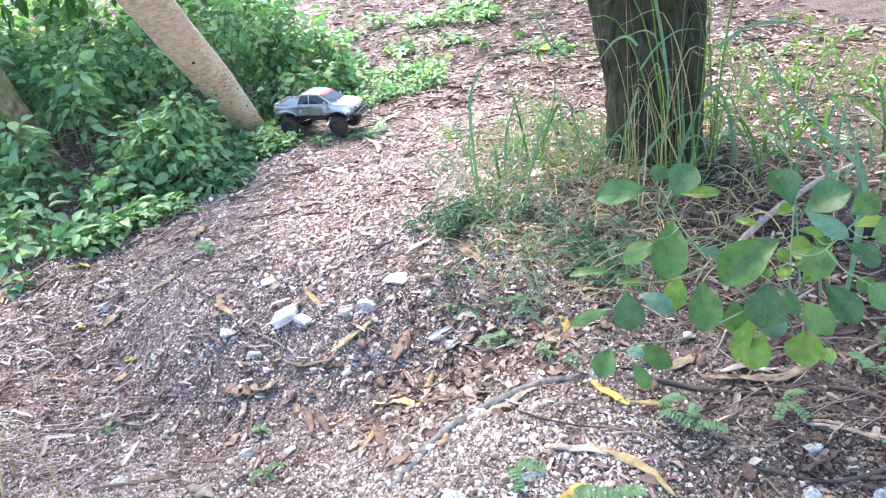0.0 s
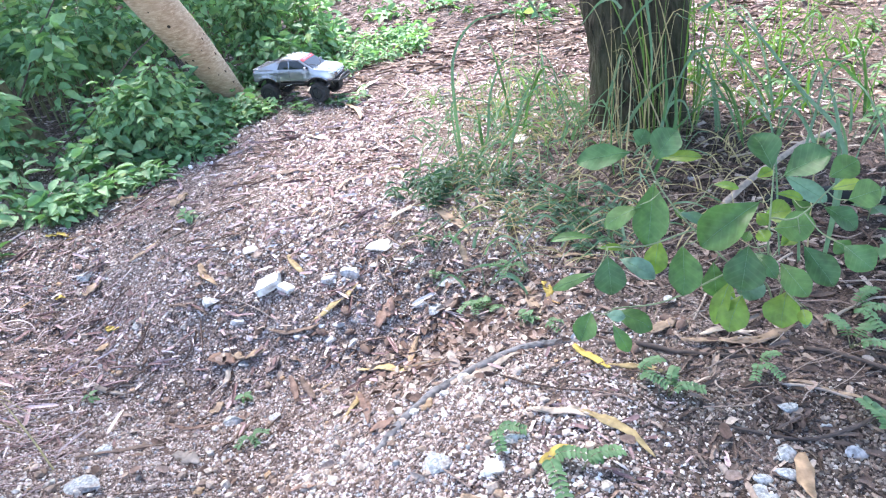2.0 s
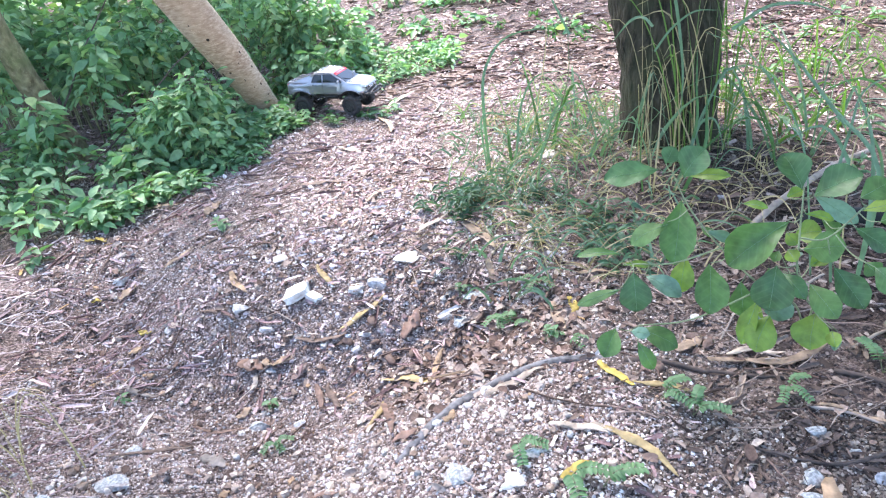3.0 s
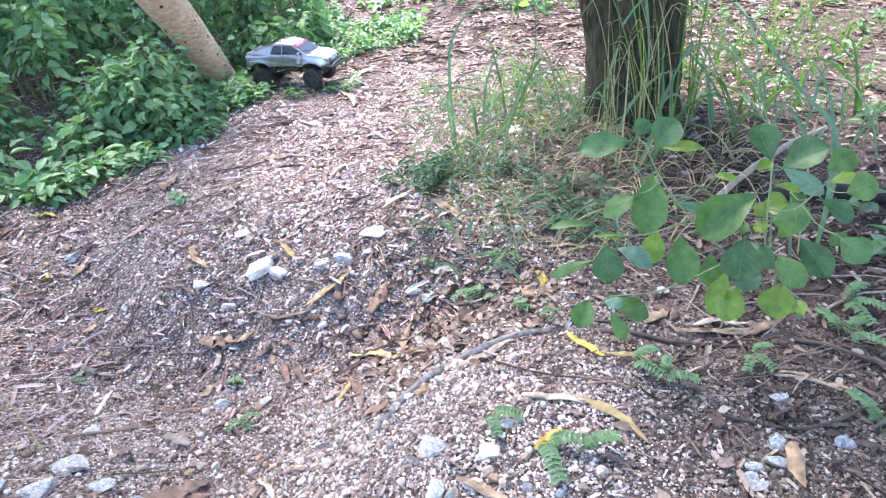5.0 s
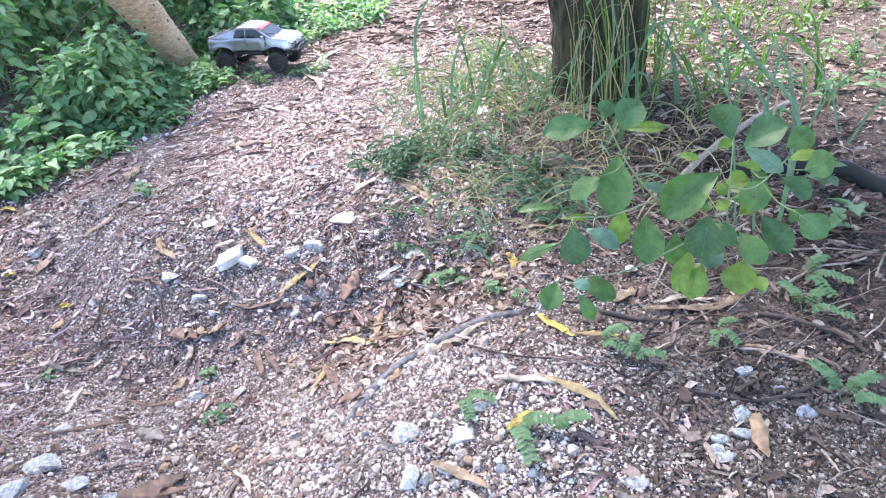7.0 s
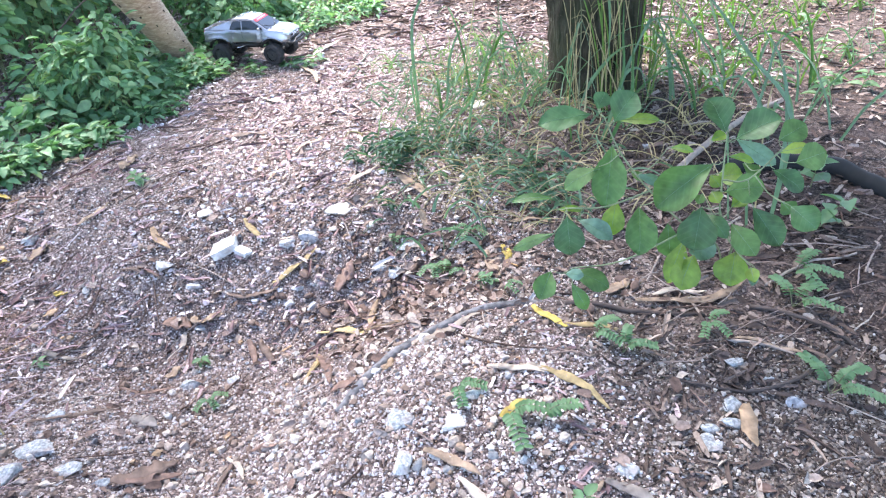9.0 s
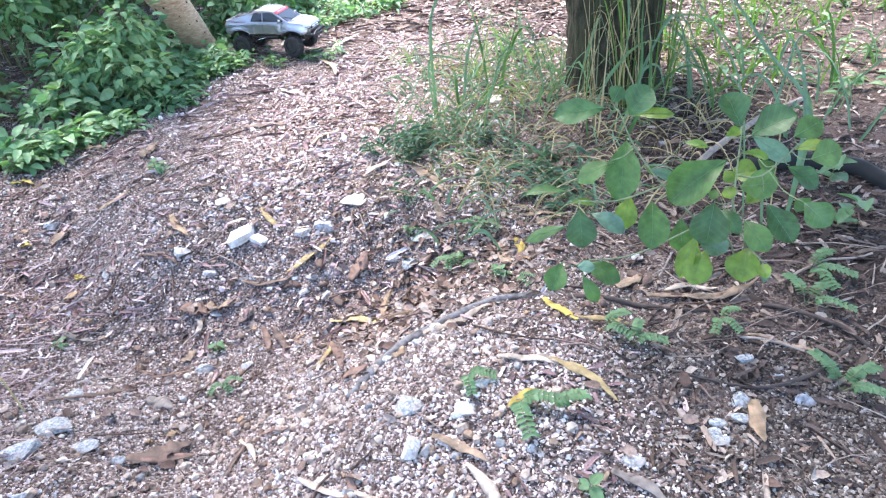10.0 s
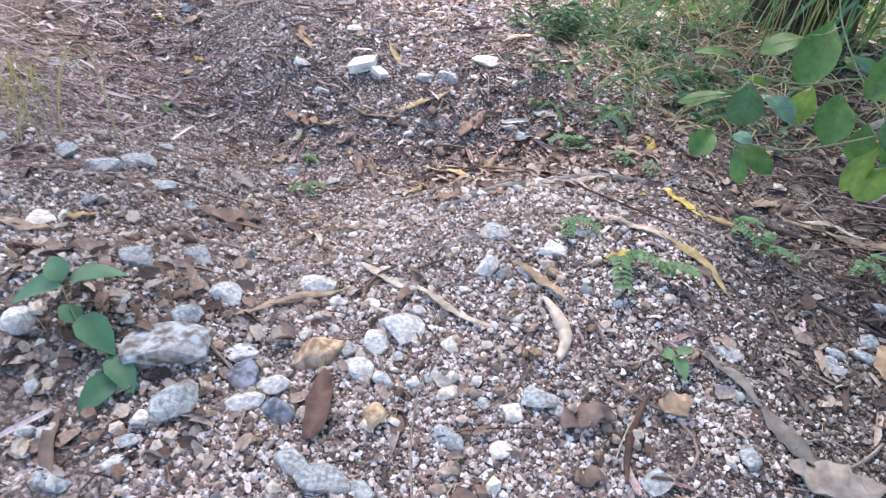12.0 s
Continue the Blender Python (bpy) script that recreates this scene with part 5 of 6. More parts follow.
# ---- grass ----
def blade(points, width, r):
    """A grass blade along points: a ribbon with a fold, tapering to its tip."""
    line = curve_points(points, 4)
    v, f = [], []
    for n, p in enumerate(line):
        t = n / (len(line) - 1)
        d = line[min(n + 1, len(line) - 1)] - line[max(n - 1, 0)]
        s = d.cross(Vector((r[0], r[1], 0.4))).normalized()
        w = width * 0.5 * (1 - t ** 2.5) + 0.0004
        lift = s.cross(d).normalized() * w * 0.5
        v += [tuple(p - s * w + lift), tuple(p), tuple(p + s * w + lift)]
    for n in range(len(line) - 1):
        k = 3 * n
        f += [(k, k + 1, k + 4, k + 3), (k + 1, k + 2, k + 5, k + 4)]
    return v, f


def grass_clump(x, y, count, long, spread, seed_, width=0.008, material=None, label="clump of long arching green grass", droop=0.6, lie=0.0):
    r = random.Random(seed_)
    o = Vector((x, y, ground_z(x, y) - 0.005))
    t = thing("grass_clump", Matrix.Translation(o), label, "grass", "grass clumps")
    for _ in range(count):
        a, l = r.uniform(0, 6.3), long * r.uniform(0.5, 1.1)
        out = l * (r.uniform(0.35, 0.9) + 0.25 * lie)
        foot = Vector((r.gauss(0, spread), r.gauss(0, spread), 0))
        dx, dy = math.cos(a), math.sin(a)
        h = l * r.uniform(0.45, 0.85) * (1 - 0.6 * lie)
        fall = h * (1 - droop * r.uniform(0.1, 1.0))
        pts = [foot, foot + Vector((0.15 * out * dx, 0.15 * out * dy, 0.5 * h)), foot + Vector((0.5 * out * dx, 0.5 * out * dy, 0.95 * h)), foot + Vector((out * dx, out * dy, fall))]
        part("blade", blade(pts, width * r.uniform(0.6, 1.3), (r.gauss(0, 1), r.gauss(0, 1))), material or GRASS, t)


def grasses():
    r = random.Random(4)
    n = 0
    for x, y, k, l in ((0.78, 2.36, 5, 0.8), (0.92, 2.34, 3, 0.6), (1.08, 2.34, 3, 0.6), (1.24, 2.4, 5, 0.85), (0.66, 2.5, 5, 0.6), (0.55, 2.75, 5, 0.65), (0.42, 2.95, 5, 0.6), (0.7, 3.0, 4, 0.6), (1.3, 2.3, 5, 0.75), (1.45, 2.5, 5, 0.7), (1.7, 2.7, 5, 0.65), (1.95, 2.5, 5, 0.65), (1.7, 2.1, 5, 0.6), (1.45, 1.95, 4, 0.55), (0.35, 2.6, 4, 0.5)):
        n += 1
        grass_clump(x, y, max(2, k - 2), l, 0.05, n, 0.011, BLUE_GRASS if n % 3 else None, "clump of long arching green grass", 1.2, 0.35)
    for _ in range(17):
        n += 1
        x, y = r.uniform(1.3, 2.6), r.uniform(2.4, 4.2)
        grass_clump(x, y, 4, r.uniform(0.2, 0.36), 0.05, n, 0.011, YELLOW_GRASS, "tuft of arching yellow-green grass", 1.0, 0.3)
    for _ in range(45):
        n += 1
        x, y = r.uniform(0.15, 0.95), r.uniform(1.72, 3.1)
        if math.hypot(x - 1.03, y - 2.68) > 0.26:
            grass_clump(x, y, 5, r.uniform(0.12, 0.28), 0.06, n, 0.009, BLUE_GRASS, "tuft of short matted green grass", 1.0, 0.8)
    for _ in range(36):
        n += 1
        x = r.uniform(0.1, 0.7)
        y = 2.4 - 0.95 * x + r.uniform(-0.05, 0.35)
        grass_clump(x, y, 5, r.uniform(0.1, 0.22), 0.06, n, 0.008, BLUE_GRASS, "tuft of short matted blue-green grass", 1.0, 0.8)
    for _ in range(44):
        n += 1
        x, y = r.uniform(0.3, 1.4), r.uniform(1.7, 3.3)
        if math.hypot(x - 1.03, y - 2.68) > 0.26:
            grass_clump(x, y, 8, r.uniform(0.15, 0.32), 0.06, n, 0.004, STRAW, "tuft of dry straw-coloured grass", 1.0, 0.9)
    for _ in range(34):
        n += 1
        x, y = r.uniform(0.15, 0.95), r.uniform(1.7, 2.6)
        grass_clump(x, y, 6, r.uniform(0.12, 0.3), 0.07, n, 0.004, STRAW, "flattened tuft of dry straw-coloured grass", 1.0, 1.0)
    for x, y in ((0.93, 2.44), (1.0, 2.42), (0.88, 2.46), (1.1, 2.44), (0.96, 2.4), (1.04, 2.4), (0.84, 2.5)):
        n += 1
        grass_clump(x, y, 4, 0.55, 0.03, n, 0.0036, STRAW, "tuft of dry straw against the tree trunk", 0.1, -1.0)
    for x, y in ((0.97, 2.42), (1.16, 2.44), (1.04, 2.41), (1.1, 2.42), (1.19, 2.47)):
        n += 1
        grass_clump(x, y, 3, 0.9, 0.03, n, 0.008, YELLOW_GRASS, "tall green grass rising against the tree trunk", 0.1, -1.0)
    for _ in range(24):
        n += 1
        x, y = r.uniform(1.3, 3.8), r.uniform(2.6, 5.6)
        grass_clump(x, y, 6, r.uniform(0.12, 0.25), 0.07, n, 0.011, YELLOW_GRASS, "tuft of bright green grass on the soil", 1.0, 0.5)
    for _ in range(50):
        n += 1
        x, y = r.uniform(-0.9, 2.6), r.uniform(4.7, 8.5)
        grass_clump(x, y, 6, r.uniform(0.06, 0.16), 0.1, n, 0.016, None, "low green tuft on bare soil", 1.0, 0.6)
    for _ in range(15):
        n += 1
        x, y = r.uniform(0.22, 0.85), r.uniform(2.35, 3.4)
        grass_clump(x, y, 4, r.uniform(0.3, 0.62), 0.05, n, 0.0055, BLUE_GRASS if n % 3 else LIGHT_GRASS, "clump of thin upright pale green grass", 0.9, 0.2)
    for _ in range(34):
        n += 1
        x, y = r.uniform(0.15, 0.9), r.uniform(2.3, 3.7)
        grass_clump(x, y, 5, r.uniform(0.1, 0.24), 0.07, n, 0.006, LIGHT_GRASS if n % 2 else BLUE_GRASS, "tuft of short pale green grass", 1.0, 0.5)
    for _ in range(9):
        n += 1
        x, y = r.uniform(1.3, 2.4), r.uniform(2.2, 3.6)
        grass_clump(x, y, 4, r.uniform(0.35, 0.7), 0.05, n, 0.007, BLUE_GRASS if n % 2 else YELLOW_GRASS, "clump of thin arching green grass", 1.0, 0.2)
    for x, y in ((-1.18, 1.3), (-1.25, 1.38), (-1.3, 1.22), (-1.1, 1.2)):
        n += 1
        grass_clump(x, y, 12, 0.26, 0.05, n, 0.003, STRAW, "sprawling tuft of dry grass on the gravel bank", 1.0)


grasses()


def stalks(label, blades):
    """A few single blades, each through its own points, as one tussock whose feet reach the soil."""
    x, y = blades[0][2][0][:2]
    o = Vector((x, y, ground_z(x, y)))
    t = thing("grass_tussock", Matrix.Translation(o), label, "grass", "grass clumps")
    for n, (material, width, points) in enumerate(blades):
        pts = [Vector(p) - o for p in points]
        if 0.04 < pts[0].z < 0.45:
            foot = pts[0].lerp(Vector((0, 0, 0)), 0.35)
            pts.insert(0, Vector((foot.x, foot.y, ground_z(foot.x + o.x, foot.y + o.y) - o.z)))
        part("blade", blade(pts, 0.62 * width, (0.3 * math.sin(n), -1.0)), material, t)


stalks("tall green and dry grass stalks rising before the tree", (
        (STEM, 0.006, ((0.79, 2.188, 0.192), (0.825, 2.284, 0.393), (0.842, 2.352, 0.537), (0.835, 2.431, 0.767))),
        (BLUE_GRASS, 0.018, ((0.828, 2.311, 0.62), (0.807, 2.355, 0.646), (0.771, 2.395, 0.63), (0.717, 2.426, 0.556))),
        (BLUE_GRASS, 0.012, ((0.83, 2.292, 0.541), (0.894, 2.317, 0.604), (0.975, 2.329, 0.648), (1.057, 2.327, 0.642))),
        (BLUE_GRASS, 0.018, ((0.883, 2.323, 0.798), (0.916, 2.315, 0.63), (0.934, 2.298, 0.455), (0.928, 2.282, 0.298))),
        (GRASS, 0.016, ((0.943, 2.173, 0.294), (0.963, 2.238, 0.405), (0.982, 2.299, 0.527))),
        (GRASS, 0.02, ((0.964, 2.139, 0.23), (0.987, 2.195, 0.312), (1.006, 2.251, 0.395))),
        (STRAW, 0.009, ((0.811, 2.178, 0.186), (0.845, 2.251, 0.316), (0.872, 2.318, 0.449))),
        (STRAW, 0.01, ((0.921, 2.149, 0.212), (0.908, 2.228, 0.314), (0.876, 2.318, 0.453))),
        (BLUE_GRASS, 0.022, ((0.914, 2.151, 0.212), (0.961, 2.198, 0.29), (1.022, 2.209, 0.296), (1.054, 2.187, 0.189))),
        (STRAW, 0.006, ((0.794, 2.186, 0.192), (0.799, 2.267, 0.318), (0.809, 2.332, 0.424))),
        (GRASS, 0.008, ((0.759, 2.193, 0.182), (0.784, 2.259, 0.28), (0.815, 2.318, 0.385))),
))
stalks("long pale-green arching grass blades beside the sapling", (
        (BLUE_GRASS, 0.02, ((1.166, 1.54, 0.349), (1.109, 1.673, 0.477), (1.043, 1.79, 0.604), (0.972, 1.887, 0.702))),
        (BLUE_GRASS, 0.014, ((0.885, 1.822, 0.689), (0.978, 1.823, 0.736), (1.075, 1.804, 0.732), (1.148, 1.791, 0.702))),
        (BLUE_GRASS, 0.01, ((1.029, 1.644, 0.379), (0.995, 1.757, 0.525), (0.937, 1.85, 0.623), (0.855, 1.931, 0.667))),
        (BLUE_GRASS, 0.014, ((1.073, 1.564, 0.273), (1.14, 1.64, 0.443), (1.182, 1.678, 0.518), (1.271, 1.671, 0.567))),
        (BLUE_GRASS, 0.018, ((1.135, 1.495, 0.229), (1.176, 1.586, 0.377), (1.18, 1.667, 0.483), (1.156, 1.744, 0.552))),
        (STRAW, 0.006, ((1.114, 1.573, 0.344), (1.161, 1.626, 0.444), (1.223, 1.646, 0.506))),
))
stalks("long drooping blue-green grass blades by the track", (
        (BLUE_GRASS, 0.02, ((0.251, 2.676, 0.343), (0.285, 2.738, 0.47), (0.387, 2.779, 0.563), (0.593, 2.782, 0.575))),
        (BLUE_GRASS, 0.018, ((0.365, 2.596, 0.135), (0.398, 2.674, 0.278), (0.476, 2.728, 0.392), (0.617, 2.738, 0.403))),
        (BLUE_GRASS, 0.02, ((0.475, 2.584, 0.142), (0.549, 2.652, 0.281), (0.675, 2.674, 0.329))),
        (STEM, 0.007, ((0.588, 2.636, 0.357), (0.616, 2.704, 0.522), (0.619, 2.765, 0.689))),
        (BLUE_GRASS, 0.014, ((0.617, 2.68, 0.559), (0.574, 2.739, 0.666), (0.524, 2.795, 0.785))),
        (STRAW, 0.006, ((0.509, 2.676, 0.452), (0.538, 2.733, 0.595), (0.563, 2.762, 0.609))),
        (BLUE_GRASS, 0.012, ((0.236, 2.655, 0.271), (0.333, 2.677, 0.267), (0.45, 2.68, 0.219))),
        (BLUE_GRASS, 0.012, ((0.675, 2.533, 0.11), (0.677, 2.617, 0.253), (0.653, 2.693, 0.38), (0.573, 2.752, 0.425))),
))


# ---- half-buried plastic hose ----
def hose(points, radius, label, material):
    o = Vector(points[0])
    line = [Vector((x, y, ground_z(x, y) + z)) for x, y, z in (tuple(p) for p in curve_points(points, 8))]
    o = line[0].copy()
    v, f = tube([tuple(p - o) for p in line], [radius] * len(line), 12)
    ob = mesh_ob("hose", v, f, material)
    ob.location = o
    tagged(ob, label, "hose")


hose([(-0.116, 1.091, -0.007), (-0.04, 1.185, -0.001), (0.065, 1.287, 0.000), (0.18, 1.321, 0.001), (0.289, 1.344, -0.001), (0.425, 1.34, -0.009)], 0.0145, "dusty black plastic hose half buried in the grit", DUSTY_PLASTIC)
hose([(1.171, 1.93, -0.03), (1.291, 1.872, 0.012), (1.416, 1.845, 0.02), (1.532, 1.779, 0.022), (1.579, 1.667, 0.018), (1.619, 1.494, 0.0)], 0.03, "thick black plastic pipe lying behind the sapling", BLACK_PLASTIC)


# ---- model pickup truck ----
PAINT = plain("silver_grey_paint", (0.34, 0.335, 0.365), 0.22, 0.65, 0.1, 40)
PAINT.node_tree.nodes["Principled BSDF"].inputs["Coat Weight"].default_value = 0.6
GLASS = plain("tinted_window", (0.008, 0.009, 0.012), 0.06, 0, 0.1)
GLASS.node_tree.nodes["Principled BSDF"].inputs["Specular IOR Level"].default_value = 0.5
RUBBER = plain("dusty_rubber", (0.035, 0.034, 0.036), 0.85, 0, 0.4, 80)
BLACK = plain("black_trim", (0.02, 0.02, 0.022), 0.5, 0, 0.3)
RIM = plain("dark_grey_rim", (0.06, 0.06, 0.065), 0.35, 0.4, 0.2)
CHROME = plain("bright_metal", (0.7, 0.7, 0.72), 0.22, 1.0, 0.1)
RED = plain("red_plastic", (0.6, 0.02, 0.03), 0.35, 0, 0.1)
WHITE = plain("white_print", (0.8, 0.78, 0.78), 0.5, 0, 0.05)
LAMP = plain("clear_lamp_glass", (0.55, 0.57, 0.6), 0.1, 0.3, 0.1)


def boxy(size, at, bevel=0.004, taper=(1, 1), rot=None, shift=0.0):
    """A bevelled block. taper: the top's size in x and y against the bottom's; shift: how far the top lies ahead."""
    bm = bmesh.new()
    bmesh.ops.create_cube(bm, size=1)
    for v in bm.verts:
        if v.co.z > 0:
            v.co.x, v.co.y = v.co.x * taper[0], v.co.y * taper[1]
        v.co.x, v.co.y, v.co.z = v.co.x * size[0] + (shift if v.co.z > 0 else 0), v.co.y * size[1], v.co.z * size[2]
    if bevel:
        bmesh.ops.bevel(bm, geom=list(bm.edges), offset=bevel, segments=2, affect="EDGES", profile=0.7)
    bmesh.ops.transform(bm, matrix=Matrix.Translation(at) @ (rot or Matrix()), verts=list(bm.verts))
    return bm


def slab(profile, half, bevel=0.006, top_half=None, z0=0.0, z1=1.0):
    """A side view (x, z) pushed out to both sides; half width falls to top_half between the heights z0 and z1."""
    bm = bmesh.new()
    rows = []
    for s in (-1, 1):
        row = []
        for x, z in profile:
            k = min(1.0, max(0.0, (z - z0) / (z1 - z0)))
            w = half + ((top_half if top_half is not None else half) - half) * k
            row.append(bm.verts.new((x, s * w, z)))
        rows.append(row)
    bm.faces.new(rows[0])
    bm.faces.new(rows[1][::-1])
    n = len(profile)
    rim = []
    for i in range(n):
        f = bm.faces.new((rows[0][i], rows[1][i], rows[1][(i + 1) % n], rows[0][(i + 1) % n]))
        rim += [e for e in f.edges if e not in rim]
    bmesh.ops.recalc_face_normals(bm, faces=list(bm.faces))
    if bevel:
        long = [e for e in bm.edges if abs(e.verts[0].co.y - e.verts[1].co.y) < 0.6 * half]
        bmesh.ops.bevel(bm, geom=long, offset=bevel, segments=2, affect="EDGES", profile=0.7)
    return bm


def shell(stations):
    """A body panel lofted through half sections (x, [(y, z) from the lower edge to the middle]), mirrored and closed at both ends."""
    v, f = [], []
    for x, half in stations:
        v += [(x, y, z) for y, z in half] + [(x, -y, z) for y, z in half[-2::-1]]
    n = 2 * len(stations[0][1]) - 1
    for k in range(len(stations) - 1):
        f += [(k * n + i, (k + 1) * n + i, (k + 1) * n + i + 1, k * n + i + 1) for i in range(n - 1)]
    f += [tuple(range(n)), tuple(range((len(stations) - 1) * n, len(stations) * n))[::-1]]
    bm = bmesh.new()
    vs = [bm.verts.new(p) for p in v]
    for q in f:
        bm.faces.new([vs[i] for i in q])
    bmesh.ops.recalc_face_normals(bm, faces=list(bm.faces))
    for e in bm.edges:
        e.smooth = len(e.link_faces) == 2 and e.calc_face_angle(0.0) < 0.6
    return bm


def wheel(parent, x, y, steer=0.0):
    m = pose(x, y, 0.058, 0, 0, steer)
    r, w = 0.058, 0.048
    prof = [(-0.5, 0.6), (-0.5, 0.86), (-0.42, 0.95), (-0.2, 0.975), (0.2, 0.975), (0.42, 0.95), (0.5, 0.86), (0.5, 0.6)]
    n = 52
    v, f = [], []
    for s in range(n):
        a = 2 * math.pi * s / n
        for k, (u, q) in enumerate(prof):
            q2 = q + (0.045 if (s // 2 + (k > 3)) % 2 and 1 < k < 6 else 0.0)
            v.append(tuple(m @ Vector((q2 * r * math.sin(a), u * w, q2 * r * math.cos(a)))))
    for s in range(n):
        for k in range(len(prof) - 1):
            a, b = s * len(prof) + k, ((s + 1) % n) * len(prof) + k
            f.append((a, a + 1, b + 1, b))
    hub = part("wheel", (v, f), RUBBER, parent, "knobbly black off-road wheel", False)
    bm = bmesh.new()
    for side in (-1, 1):
        bmesh.ops.create_cone(bm, cap_ends=True, segments=24, radius1=0.62 * r, radius2=0.5 * r, depth=0.008, matrix=m @ pose(0, side * 0.4 * w, 0, -90 * side))
        for k in range(6):
            t = 2 * math.pi * k / 6
            bmesh.ops.create_cube(bm, size=1, matrix=m @ pose(0.3 * r * math.sin(t), side * 0.47 * w, 0.3 * r * math.cos(t), 0, math.degrees(t), 0) @ Matrix.Diagonal((0.007, 0.005, 0.5 * r, 1)))
        bmesh.ops.create_cone(bm, cap_ends=True, segments=12, radius1=0.009, radius2=0.006, depth=0.012, matrix=m @ pose(0, side * 0.5 * w, 0, -90 * side))
    part("rim", bm, RIM, hub, "black spoked rim", False)


def body_shell(wb):
    """Lower body with hood, wheel arches and load bed sides."""
    stations = []
    xs = sorted({round(x, 4) for x in list(np.linspace(-0.25, 0.262, 58)) + [c + k for c in (-wb, wb) for k in (-0.0851, -0.0849, -0.083, -0.078, -0.07, 0.07, 0.078, 0.083, 0.0849, 0.0851) if c + k < 0.262]})
    for x in xs:
        sill, flare = 0.124, 0.0
        for c in (-wb, wb):
            if abs(x - c) < 0.085:
                sill = max(sill, 0.066 + math.sqrt(0.085 ** 2 - (x - c) ** 2))
            flare = max(flare, 0.007 * max(0.0, 1 - max(0.0, abs(x - c) - 0.085) / 0.02))
        w = 0.099 - 0.03 * max(0.0, (x - 0.19) / 0.072) ** 2
        top = float(np.interp(x, (-0.25, -0.11, 0.1, 0.15, 0.2, 0.235, 0.255, 0.262), (0.2, 0.2, 0.2, 0.199, 0.194, 0.186, 0.174, 0.166)))
        rise = top - sill
        stations.append((x, [(w * 0.96 + flare, sill), (w + flare, sill + 0.14 * rise), (w + 0.5 * flare, sill + 0.34 * rise), (w + 0.001, sill + 0.6 * rise), (w * 0.985, sill + 0.84 * rise), (w * 0.945, top), (w * 0.78, top + 0.003), (w * 0.74, top + 0.0015), (w * 0.4, top + 0.0035), (0.0, top + 0.004)]))
    return shell(stations)


def cab_width(z):
    return 0.0955 - 0.0215 * (z - 0.196) / 0.076


def cab_shell():
    stations = []
    for x in sorted({round(v, 4) for v in list(np.linspace(-0.118, 0.146, 40)) + [-0.09, -0.06, 0.035, 0.06]}):
        h = float(np.interp(x, (-0.118, -0.09, -0.075, -0.05, -0.01, 0.03, 0.048, 0.062, 0.146), (0.199, 0.252, 0.264, 0.27, 0.2725, 0.27, 0.265, 0.257, 0.199)))
        u, crown_ = h - 0.196, 0.004 * (h - 0.196) / 0.076
        stations.append((x, [(cab_width(0.194), 0.194), (cab_width(0.196 + 0.3 * u), 0.196 + 0.3 * u), (cab_width(0.196 + 0.62 * u), 0.196 + 0.62 * u), (cab_width(0.196 + 0.88 * u), 0.196 + 0.88 * u), (cab_width(h) - 0.003, 0.196 + 0.97 * u), (cab_width(h) - 0.009, h), (0.045, h + 0.7 * crown_), (0.0, h + crown_)]))
    return shell(stations)


